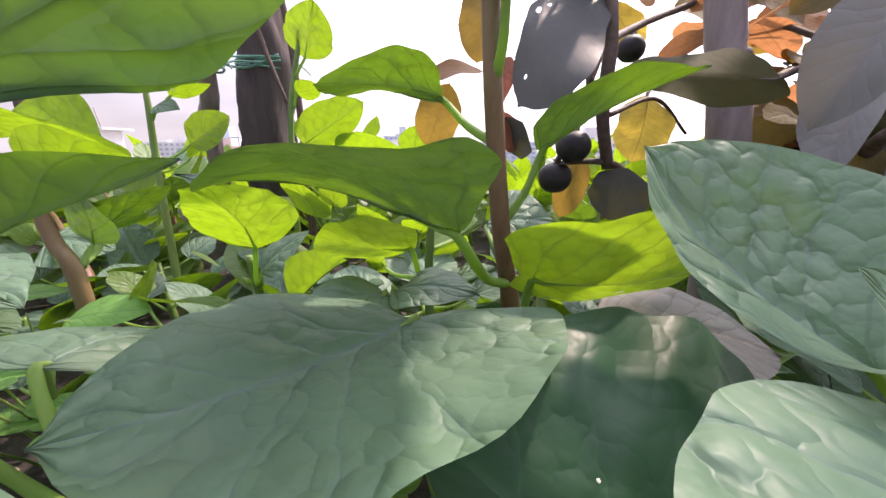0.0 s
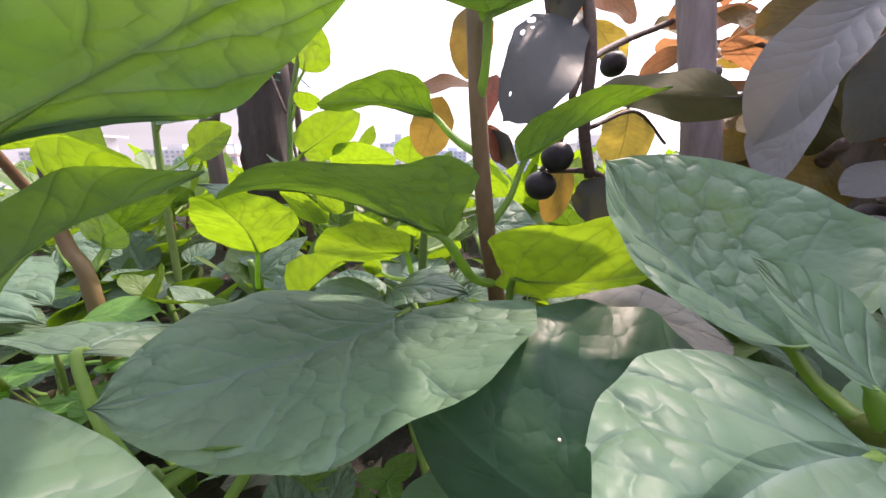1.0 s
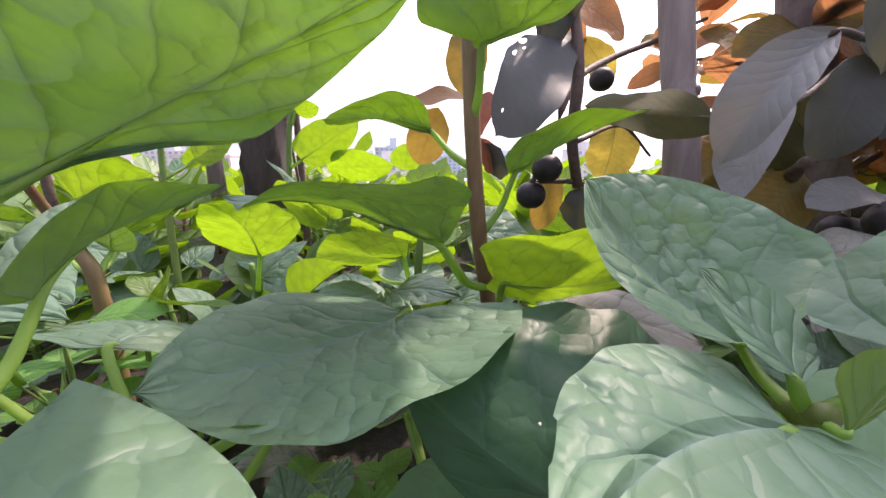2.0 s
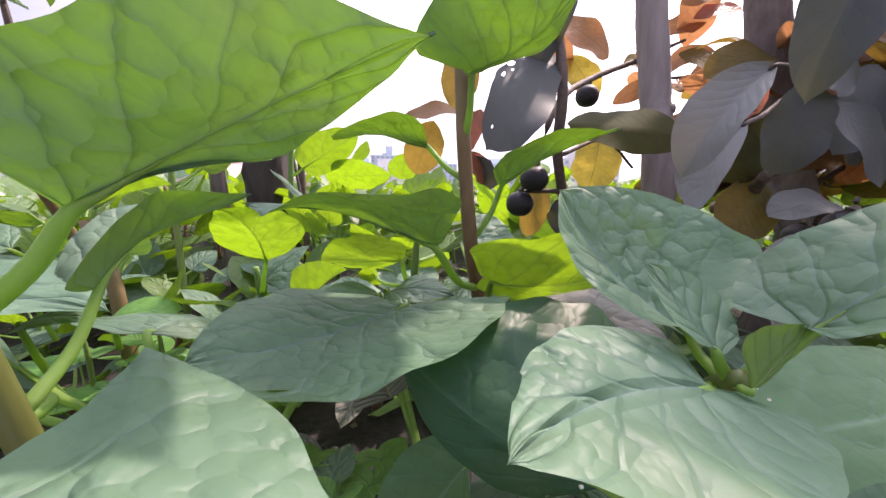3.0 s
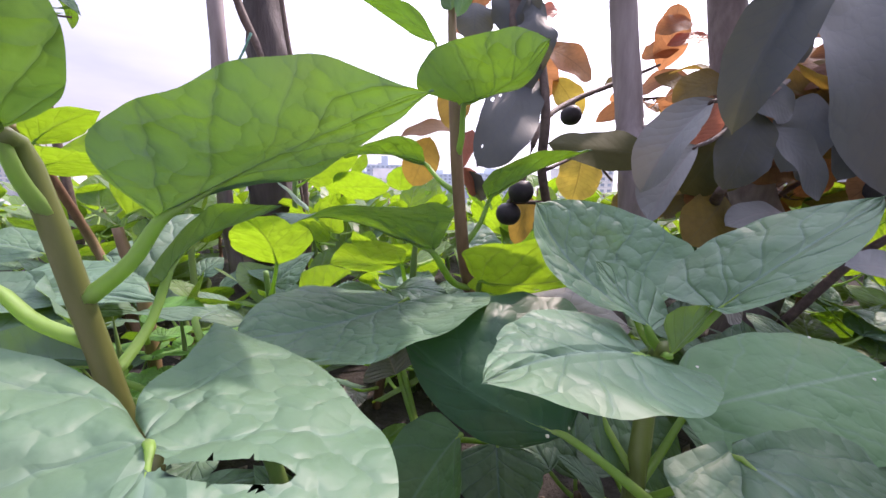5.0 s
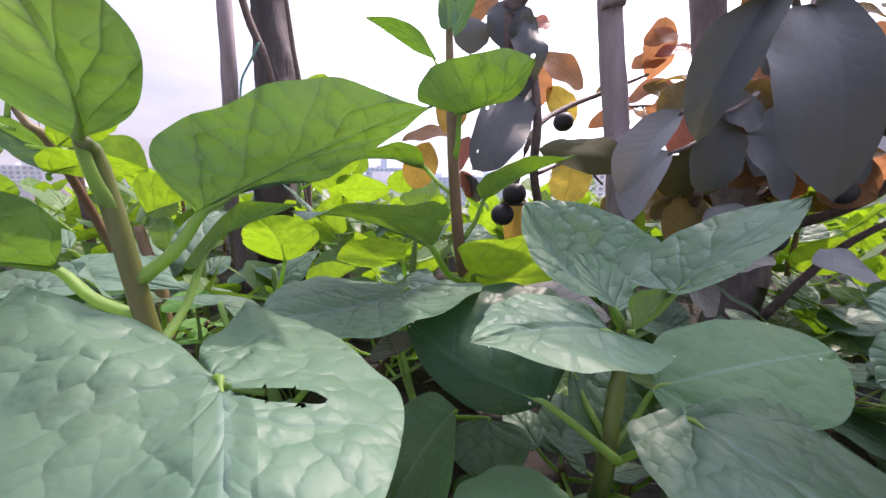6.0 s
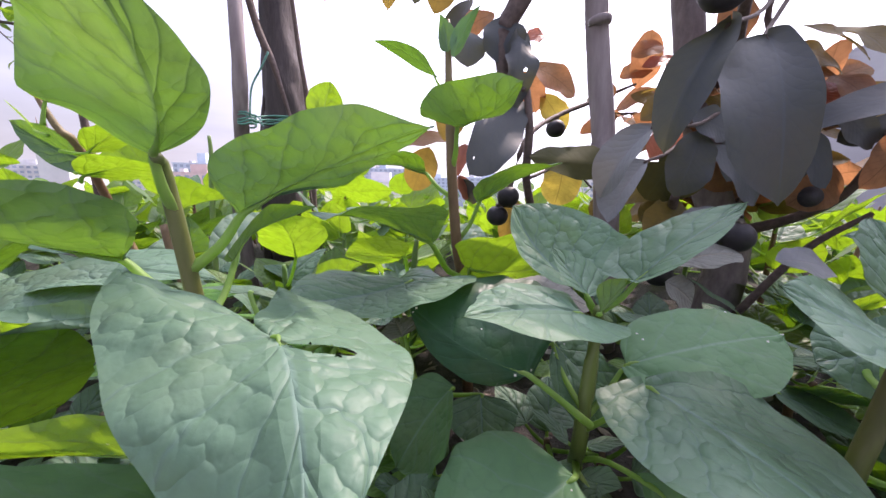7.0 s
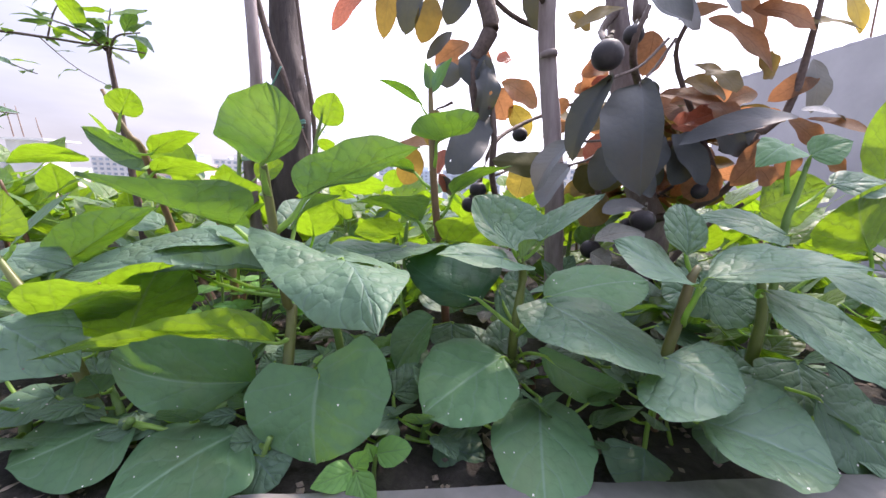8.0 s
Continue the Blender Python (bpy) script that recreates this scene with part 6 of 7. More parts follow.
leaf(tree, (0.57, 0.45, 0.542), (0.673, 0.45, 0.513), (0, -0.7, 0.6), 0.070, TREE_OLIVE, seed=166, name='leaf', shape='tree', nu=24, nv=8, cup=0.2, bend=0.09, ripple=0.1)
leaf(tree, (0.497, 0.42, 0.475), (0.452, 0.42, 0.53), (0, -0.9, 0.3), 0.060, TREE_DARK, seed=167, name='leaf', shape='tree', nu=24, nv=8, cup=0.2, bend=0.09, ripple=0.1)
leaf(tree, (0.686, 0.4, 0.579), (0.727, 0.4, 0.548), (0, -0.9, 0.4), 0.070, TREE_OLIVE, seed=168, name='leaf', shape='tree', nu=24, nv=8, cup=0.2, bend=0.09, ripple=0.1)
leaf(tree, (0.504, 0.4, 0.432), (0.457, 0.38, 0.33), (0, -0.9, 0.3), 0.070, TREE_DARK, seed=169, name='leaf', shape='tree', nu=24, nv=8, cup=0.2, bend=0.09, ripple=0.1)
leaf(tree, (0.565, 0.4, 0.434), (0.533, 0.38, 0.32), (0, -0.9, 0.3), 0.070, TREE_DARK, seed=170, name='leaf', shape='tree', nu=24, nv=8, cup=0.2, bend=0.09, ripple=0.1)
leaf(tree, (0.613, 0.4, 0.447), (0.671, 0.38, 0.384), (0, -0.9, 0.3), 0.060, TREE_DARK, seed=171, name='leaf', shape='tree', nu=24, nv=8, cup=0.2, bend=0.09, ripple=0.1)
leaf(tree, (0.565, 0.42, 0.448), (0.703, 0.44, 0.486), (0, -0.6, 0.7), 0.060, TREE_RED, seed=172, name='leaf', shape='tree', nu=24, nv=8, cup=0.2, bend=0.09, ripple=0.1)
leaf(tree, (0.54, 0.42, 0.441), (0.615, 0.44, 0.464), (0, -0.8, 0.4), 0.050, TREE_RED, seed=173, name='leaf', shape='tree', nu=24, nv=8, cup=0.2, bend=0.09, ripple=0.1)
leaf(tree, (0.726, 0.38, 0.421), (0.641, 0.36, 0.324), (0, -0.9, 0.3), 0.060, TREE_RUST, seed=174, name='leaf', shape='tree', nu=24, nv=8, cup=0.2, bend=0.09, ripple=0.1)
leaf(tree, (0.778, 0.38, 0.411), (0.737, 0.36, 0.339), (0, -0.9, 0.3), 0.050, TREE_RUST, seed=175, name='leaf', shape='tree', nu=24, nv=8, cup=0.2, bend=0.09, ripple=0.1)
leaf(tree, (0.754, 0.38, 0.461), (0.825, 0.36, 0.388), (0, -0.7, 0.5), 0.070, TREE_RUST, seed=176, name='leaf', shape='tree', nu=24, nv=8, cup=0.2, bend=0.09, ripple=0.1)
leaf(tree, (0.827, 0.36, 0.383), (0.86, 0.34, 0.355), (0, -0.7, 0.5), 0.050, TREE_RUST, seed=177, name='leaf', shape='tree', nu=24, nv=8, cup=0.2, bend=0.09, ripple=0.1)
leaf(tree, (0.642, 0.4, 0.36), (0.576, 0.4, 0.296), (0, -0.9, 0.3), 0.080, TREE_RUST, seed=178, name='leaf', shape='tree', nu=24, nv=8, cup=0.2, bend=0.09, ripple=0.1)
leaf(tree, (0.717, 0.4, 0.434), (0.635, 0.4, 0.396), (0, -0.8, 0.3), 0.050, TREE_DARK, seed=179, name='leaf', shape='tree', nu=24, nv=8, cup=0.2, bend=0.09, ripple=0.1)
leaf(tree, (0.516, 0.38, 0.424), (0.592, 0.36, 0.323), (0, -0.9, 0.3), 0.060, TREE_DARK, seed=180, name='leaf', shape='tree', nu=24, nv=8, cup=0.2, bend=0.09, ripple=0.1)
leaf(tree, (0.677, 0.34, 0.36), (0.699, 0.33, 0.327), (0, -0.9, 0.3), 0.050, TREE_RUST, seed=181, name='leaf', shape='tree', nu=24, nv=8, cup=0.2, bend=0.09, ripple=0.1)
leaf(tree, (0.857, 0.36, 0.457), (0.735, 0.34, 0.471), (0, -0.6, 0.8), 0.030, TREE_GREY, seed=182, name='leaf', shape='tree', nu=24, nv=8, cup=0.2, bend=0.09, ripple=0.1)
leaf(tree, (-0.121, 0.6, 0.775), (-0.213, 0.58, 0.653), (0, -0.9, 0.3), 0.045, TREE_RED, seed=183, name='leaf', shape='tree', nu=24, nv=8, cup=0.2, bend=0.09, ripple=0.1)
leaf(tree, (-0.067, 0.6, 0.814), (-0.092, 0.58, 0.64), (0, -1, 0.1), 0.055, TREE_OLIVE, seed=184, name='leaf', shape='tree', nu=24, nv=8, cup=0.2, bend=0.09, ripple=0.1)
leaf(tree, (-0.019, 0.58, 0.783), (-0.039, 0.57, 0.648), (0, -1, 0.1), 0.060, TREE_DARK, seed=185, name='leaf', shape='tree', nu=24, nv=8, cup=0.2, bend=0.09, ripple=0.1)
leaf(tree, (0.029, 0.58, 0.738), (-0.002, 0.57, 0.632), (0.2, -1, 0.1), 0.060, TREE_OLIVE, seed=186, name='leaf', shape='tree', nu=24, nv=8, cup=0.2, bend=0.09, ripple=0.1)
leaf(tree, (0.073, 0.6, 0.673), (0.012, 0.58, 0.6), (0, -0.9, 0.3), 0.030, TREE_DARK, seed=187, name='leaf', shape='tree', nu=24, nv=8, cup=0.2, bend=0.09, ripple=0.1)
leaf(tree, (0.106, 0.55, 0.764), (0.056, 0.54, 0.663), (0, -1, 0.2), 0.060, TREE_DARK, seed=188, name='leaf', shape='tree', nu=24, nv=8, cup=0.2, bend=0.09, ripple=0.1)
leaf(tree, (0.117, 0.6, 0.65), (0.033, 0.6, 0.594), (0, -0.8, 0.5), 0.060, TREE_RUST, seed=189, name='leaf', shape='tree', nu=24, nv=8, cup=0.2, bend=0.09, ripple=0.1)
leaf(tree, (0.148, 0.5, 0.585), (0.128, 0.46, 0.43), (0.2, -1, 0.1), 0.052, TREE_DARK, label='dry crumpled dark leaf', seed=190, name='leaf', shape='tree', nu=32, nv=10, cup=0.6, bend=0.16, ripple=0.5, bite=[(0.55, 0.4, 0.03, 0.12), (0.8, -0.5, 0.04, 0.2), (0.35, -0.95, 0.06, 0.25)])
leaf(tree, (0.237, 0.55, 0.771), (0.266, 0.55, 0.665), (0, -1, 0.1), 0.050, TREE_DARK, seed=191, name='leaf', shape='tree', nu=24, nv=8, cup=0.2, bend=0.09, ripple=0.1)
leaf(tree, (0.354, 0.6, 0.725), (0.415, 0.6, 0.689), (0, -0.8, 0.5), 0.050, TREE_OLIVE, seed=192, name='leaf', shape='tree', nu=24, nv=8, cup=0.2, bend=0.09, ripple=0.1)
leaf(tree, (0.488, 0.75, 0.554), (0.506, 0.74, 0.685), (0, -0.9, 0.3), 0.075, TREE_RUST, seed=193, name='leaf', shape='tree', nu=24, nv=8, cup=0.2, bend=0.09, ripple=0.1)
leaf(tree, (0.445, 0.75, 0.578), (0.517, 0.74, 0.601), (0, -0.7, 0.6), 0.060, TREE_RUST, seed=194, name='leaf', shape='tree', nu=24, nv=8, cup=0.2, bend=0.09, ripple=0.1)
leaf(tree, (0.48, 0.72, 0.595), (0.563, 0.7, 0.601), (0, -0.6, 0.7), 0.060, TREE_RED, seed=195, name='leaf', shape='tree', nu=24, nv=8, cup=0.2, bend=0.09, ripple=0.1)
leaf(tree, (0.461, 0.72, 0.534), (0.554, 0.7, 0.481), (0, -0.7, 0.6), 0.070, TREE_OLIVE, seed=196, name='leaf', shape='tree', nu=24, nv=8, cup=0.2, bend=0.09, ripple=0.1)
leaf(tree, (0.376, 0.45, 0.364), (0.401, 0.43, 0.428), (0, -0.7, 0.6), 0.045, TREE_RED, seed=197, name='leaf', shape='tree', nu=24, nv=8, cup=0.2, bend=0.09, ripple=0.1)
leaf(tree, (0.228, 0.75, 0.6), (0.341, 0.75, 0.533), (0.1, -0.8, 0.5), 0.090, TREE_RUST, seed=198, name='leaf', shape='tree', nu=24, nv=8, cup=0.2, bend=0.09, ripple=0.1)
leaf(tree, (0.202, 0.75, 0.588), (0.248, 0.75, 0.493), (-0.1, -0.9, 0.4), 0.080, TREE_RUST, seed=199, name='leaf', shape='tree', nu=24, nv=8, cup=0.2, bend=0.09, ripple=0.1)
leaf(tree, (0.259, 0.75, 0.538), (0.317, 0.74, 0.447), (0, -0.9, 0.4), 0.070, TREE_YELLOW, seed=200, name='leaf', shape='tree', nu=24, nv=8, cup=0.2, bend=0.09, ripple=0.1)
leaf(tree, (0.125, 0.7, 0.664), (0.19, 0.7, 0.62), (0, -0.8, 0.5), 0.060, TREE_RUST, seed=201, name='leaf', shape='tree', nu=24, nv=8, cup=0.2, bend=0.09, ripple=0.1)
leaf(tree, (0.201, 0.7, 0.643), (0.244, 0.7, 0.649), (0, -0.8, 0.5), 0.045, TREE_RED, seed=202, name='leaf', shape='tree', nu=24, nv=8, cup=0.2, bend=0.09, ripple=0.1)
leaf(tree, (0.099, 0.68, 0.634), (0.039, 0.68, 0.599), (0, -0.8, 0.5), 0.070, TREE_RUST, seed=203, name='leaf', shape='tree', nu=24, nv=8, cup=0.2, bend=0.09, ripple=0.1)
leaf(tree, (0.119, 0.5, 0.603), (0.12, 0.48, 0.518), (0, -1, 0.1), 0.075, TREE_DARK, seed=204, name='leaf', shape='tree', nu=24, nv=8, cup=0.2, bend=0.09, ripple=0.1)
leaf(tree, (0.064, 0.52, 0.584), (0.06, 0.5, 0.519), (0, -1, 0.1), 0.060, TREE_DARK, seed=205, name='leaf', shape='tree', nu=24, nv=8, cup=0.2, bend=0.09, ripple=0.1)
leaf(tree, (0.526, 0.72, 0.642), (0.442, 0.7, 0.611), (0, -0.8, 0.5), 0.050, TREE_RUST, seed=206, name='leaf', shape='tree', nu=24, nv=8, cup=0.2, bend=0.09, ripple=0.1)
leaf(tree, (0.376, 0.7, 0.504), (0.41, 0.7, 0.552), (0, -0.8, 0.5), 0.040, TREE_RUST, seed=207, name='leaf', shape='tree', nu=24, nv=8, cup=0.2, bend=0.09, ripple=0.1)
leaf(tree, (0.547, 0.35, 0.539), (0.571, 0.3, 0.488), (0, -0.6, 0.8), 0.070, TREE_OLIVE, seed=208, name='leaf', shape='tree', nu=24, nv=8, cup=0.2, bend=0.09, ripple=0.1)
leaf(tree, (0.605, 0.4, 0.492), (0.623, 0.35, 0.436), (0, -0.8, 0.5), 0.070, TREE_RUST, seed=209, name='leaf', shape='tree', nu=24, nv=8, cup=0.2, bend=0.09, ripple=0.1)
leaf(tree, (0.626, 0.4, 0.438), (0.664, 0.38, 0.457), (0, -0.8, 0.5), 0.050, TREE_RED, seed=210, name='leaf', shape='tree', nu=24, nv=8, cup=0.2, bend=0.09, ripple=0.1)
fruit(tree, (0.118, 0.45, 0.264), 0.0188)
fruit(tree, (0.134, 0.443, 0.298), 0.0188)
fruit(tree, (0.272, 0.66, 0.444), 0.021)
fruit(tree, (0.278, 0.19, 0.504), 0.0225)
fruit(tree, (0.344, 0.25, 0.555), 0.016)
fruit(tree, (0.606, 0.4, 0.31), 0.02)
fruit(tree, (0.463, 0.35, 0.249), 0.024)
fruit(tree, (0.463, 0.4, 0.23), 0.02)
fruit(tree, (0.385, 0.4, 0.177), 0.022)
rod("branch", [(0.472, 0.58, 0.735), (0.401, 0.5, 0.654), (0.31, 0.25, 0.536)], [0.012, 0.008, 0.004], TWIG, tree, count=14, sides=8)
rod("branch", [(0.522, 0.56, 0.498), (0.45, 0.4, 0.503), (0.346, 0.25, 0.529), (0.358, 0.24, 0.593)], [0.012, 0.008, 0.006, 0.004], TWIG, tree, count=14, sides=8)
rod("branch", [(0.566, 0.55, 0.36), (0.59, 0.45, 0.422), (0.751, 0.4, 0.453), (0.789, 0.4, 0.637), (0.788, 0.4, 0.759)], [0.014, 0.01, 0.008, 0.006, 0.004], TWIG, tree, count=14, sides=8)
rod("branch", [(0.6, 0.55, 0.228), (0.63, 0.45, 0.268), (0.675, 0.4, 0.324), (0.699, 0.38, 0.431)], [0.012, 0.009, 0.007, 0.004], TWIG, tree, count=14, sides=8)
rod("branch", [(0.18, 0.46, 0.274), (0.164, 0.45, 0.336), (0.165, 0.45, 0.414), (0.158, 0.47, 0.493)], [0.007, 0.007, 0.007, 0.006], TWIG, tree, count=14, sides=8)
rod("branch", [(0.377, 0.55, 0.171), (0.229, 0.5, 0.257), (0.179, 0.46, 0.28), (0.121, 0.455, 0.28)], [0.01, 0.006, 0.004, 0.002], TWIG, tree, count=14, sides=8)
rod("branch", [(0.169, 0.45, 0.33), (0.268, 0.55, 0.358), (0.341, 0.6, 0.316)], [0.003, 0.0025, 0.002], TWIG, tree, count=14, sides=8)
rod("branch", [(0.3, 0.6, 0.684), (0.208, 0.58, 0.71), (0.135, 0.57, 0.763), (0.066, 0.57, 0.806)], [0.006, 0.006, 0.005, 0.004], TWIG, tree, count=14, sides=8)
rod("branch", [(0.125, 0.55, 0.79), (0.141, 0.52, 0.705), (0.153, 0.505, 0.655), (0.142, 0.5, 0.619), (0.124, 0.5, 0.585), (0.117, 0.49, 0.54), (0.134, 0.48, 0.433)], [0.021, 0.020, 0.019, 0.019, 0.017, 0.013, 0.009], TWIG, tree, count=26, sides=9, rough=0.25, seed=4)
rod("branch", [(0.14, 0.46, 0.314), (0.173, 0.5, 0.403), (0.261, 0.62, 0.464), (0.375, 0.7, 0.516), (0.471, 0.72, 0.558)], [0.004, 0.005, 0.005, 0.005, 0.003], TWIG, tree, count=14, sides=8)
rod("branch", [(0.647, 0.4, 0.336), (0.583, 0.5, 0.591), (0.594, 0.5, 0.686), (0.587, 0.5, 0.765)], [0.006, 0.006, 0.005, 0.004], TWIG, tree, count=14, sides=8)
rod("branch", [(0.565, 0.45, 0.087), (0.641, 0.42, 0.219), (0.696, 0.38, 0.288)], [0.007, 0.006, 0.004], TWIG, tree, count=14, sides=8)
rod("branch", [(0.425, 0.5, 0.257), (0.402, 0.42, 0.282), (0.362, 0.35, 0.308)], [0.01, 0.008, 0.006], TWIG, tree, count=14, sides=8)

# ---------------------------------------------------------------- plants further back in the bed
LABELS = ("Malabar spinach plant with sunlit yellow-green leaves in dense rows", "Malabar spinach plant with upright translucent leaves", "low Malabar spinach plant with dull pale leaves")


def filler_vine(seed, height, leaves, size, young, label):
    """A spinach plant at the origin: a wavering stem with stalked leaves all round it."""
    rng = random.Random(seed)
    root = thing("malabar_spinach", (0, 0, 0), label, "plant", "spinach plants in the bed")
    lean = (rng.uniform(-0.05, 0.05), rng.uniform(-0.05, 0.05))
    top = Vector((lean[0], lean[1], height))
    mid = Vector((lean[0] * 0.2 + rng.uniform(-0.01, 0.01), lean[1] * 0.3, height * 0.5))
    pts = [Vector((0, 0, -0.012)), mid, top]
    curve = spline(pts, 21)
    rod("stem", pts, [0.0065, 0.0055, 0.003], STEM_BROWN if seed % 3 == 0 else STEM_GREEN, root, count=10, sides=8, seed=seed)
    for i in range(leaves):
        f = 0.25 + 0.75 * (i + rng.uniform(0, 0.6)) / leaves
        at = curve[min(20, int(f * 20))]
        az = i * 2.4 + rng.uniform(-0.4, 0.4)
        out = Vector((math.cos(az), math.sin(az), 0))
        rise = rng.uniform(0.1, 0.75)
        reach = size * rng.uniform(0.35, 0.6)
        base = at + out * reach + Vector((0, 0, reach * rise))
        pitch = rng.uniform(-0.3, 0.95) if young < 0.5 else rng.uniform(0.1, 1.2)
        length = size * rng.uniform(0.75, 1.15) * (1.05 - 0.45 * f)
        tip = base + (out * math.cos(pitch) + Vector((0, 0, math.sin(pitch)))) * length
        up = Vector((rng.uniform(-0.4, 0.4), rng.uniform(-0.4, 0.4), 1)) - out * 0.3
        leaf(root, base, tip, up, length * rng.uniform(0.72, 0.92), VINE_YOUNG if rng.random() < young else VINE, at, 0.0022, seed=seed * 31 + i,
             shape=rng.choice(("vine", "round", "vine")), cup=rng.uniform(-0.1, 0.18), bend=rng.uniform(0.0, 0.10), ripple=0.05, lobe=0.08, nu=16, nv=5)
    return root


def set_out():
    """The rows of spinach behind, each a turned copy of one of a few plants."""
    rng = random.Random(11)
    tall = [filler_vine(40 + k, 0.19 + 0.03 * (k % 3), 12, 0.135, 0.9, LABELS[k % 2]) for k in range(6)]
    low = [filler_vine(60 + k, 0.06 + 0.02 * (k % 3), 8, 0.115, 0.25, LABELS[2]) for k in range(5)]
    creeping = [filler_vine(80 + k, 0.03 + 0.008 * k, 6, 0.07, 0.0, LABELS[2]) for k in range(3)]
    used = set()
    spots = []
    for i in range(13):
        for j in range(8):
            x, y = -1.65 + i * 0.27 + rng.uniform(-0.08, 0.08), 0.68 + j * 0.155 + rng.uniform(-0.05, 0.05)
            spots.append((x, y, "tall"))
    for i in range(13):
        for j in range(5):
            x, y = -1.25 + i * 0.2 + rng.uniform(-0.05, 0.05), 0.14 + j * 0.115 + rng.uniform(-0.03, 0.03)
            if -0.62 < x < -0.08 and y < 0.45:
                spots.append((x, y, "creeping"))
            elif y > 0.27 or abs(x) > 0.38:
                spots.append((x, y, "low"))
    for i in range(12):
        for j in range(2):
            spots.append((-0.48 + i * 0.10 + rng.uniform(-0.03, 0.03), 0.03 + j * 0.12 + rng.uniform(-0.02, 0.03), "creeping"))
    for x, y, kind in spots:
        if math.hypot(x + 0.47, y - 0.94) < 0.12 or math.hypot(x - 0.34, y - 0.5) < 0.06 or math.hypot(x - 0.59, y - 0.56) < 0.09:
            continue
        kinds = tall if kind == "tall" else low if kind == "low" else creeping
        k = rng.randrange(len(kinds))
        scale = rng.uniform(0.8, 1.15)
        root = kinds[k]
        if root not in used:
            used.add(root)
            root.location = (x, y, 0)
            root.rotation_euler = (0, 0, rng.uniform(0, 6.28))
        else:
            made = copy_thing(root, pose(x, y, 0, 0, 0, rng.uniform(0, 360)))
            made.scale = (scale, scale, scale)


set_out()


def shade_crown():
    """The fruit tree's top: mostly unseen limbs with leaf sprays, added to shade the bed."""
    rng = random.Random(17)
    top = Vector((0.55, 0.62, 0.9))
    rod("trunk_top", [(0.535, 0.595, 0.72), (0.53, 0.61, 0.85), (0.56, 0.64, 0.98)], [0.018, 0.012, 0.006], BARK, tree, count=10, sides=12)
    for i in range(30):
        az = i * 2.4 + rng.uniform(-0.3, 0.3)
        start = top + Vector((0, 0, rng.uniform(-0.16, 0.3)))
        end = start + Vector((math.cos(az) * (rng.uniform(0.25, 0.62) if math.cos(az) > 0 else rng.uniform(0.04, 0.14)), math.sin(az) * rng.uniform(0.15, 0.42), rng.uniform(-0.12, 0.25)))
        if end.z < 0.72:
            end.z = 0.72 + rng.uniform(0, 0.1)
        mid = start.lerp(end, 0.5) + Vector((0, 0, 0.04))
        if end.x < 0.85:
            continue
        rod("branch", [start, mid, end], [0.008, 0.006, 0.003], TWIG, tree, count=8, sides=6)
        for k, p in enumerate(spline([start, mid, end], 11)[2:]):
            a = k * 2.4 + rng.uniform(-0.5, 0.5)
            o = Vector((math.cos(a), math.sin(a), rng.uniform(-0.5, 0.3))).normalized()
            size = rng.uniform(0.09, 0.14)
            base = p + o * 0.012
            leaf(tree, base, base + o * size, (rng.uniform(-0.5, 0.5), rng.uniform(-0.7, 0.1), 1), size * rng.uniform(0.42, 0.52),
                 rng.choice((TREE_RUST, TREE_DARK, TREE_OLIVE, TREE_DARK, TREE_GREY)), seed=700 + i * 12 + k, shape="tree", cup=rng.uniform(0.05, 0.4), bend=rng.uniform(0.02, 0.15), ripple=0.1, nu=10, nv=4)


shade_crown()


def middle_crown():
    """Shoots between the trunk and the pole, each with a spray of leaves."""
    rng = random.Random(23)
    for i in range(19):
        x, y, z = rng.uniform(0.46, 0.80), rng.uniform(0.45, 0.85), rng.uniform(0.28, 0.53)
        start = Vector((0.575 + (z - 0.3) * -0.1, 0.56, max(0.25, z - 0.12)))
        end = Vector((x, y, z))
        mid = start.lerp(end, 0.5) + Vector((0, 0, 0.03))
        rod("branch", [start, mid, end], [0.006, 0.004, 0.002], TWIG, tree, count=8, sides=6)
        for k in range(7):
            a = k * 0.9 + rng.uniform(-0.3, 0.3)
            o = Vector((math.cos(a), math.sin(a) * 0.6, rng.uniform(-0.5, 0.5))).normalized()
            size = rng.uniform(0.09, 0.145)
            base = mid.lerp(end, 0.4 + 0.6 * k / 6) + o * 0.012
            leaf(tree, base, base + o * size, (rng.uniform(-0.5, 0.5), -rng.uniform(0.2, 1.2), 0.7), size * rng.uniform(0.45, 0.58),
                 rng.choice((TREE_RUST, TREE_RUST, TREE_OLIVE, TREE_RUST, TREE_OLIVE)), base - o * 0.012, 0.0016, seed=1100 + i * 9 + k, shape="tree", cup=rng.uniform(0.05, 0.4), bend=rng.uniform(0.02, 0.16), ripple=0.1, nu=12, nv=4)


middle_crown()

# ---------------------------------------------------------------- small weeds, litter


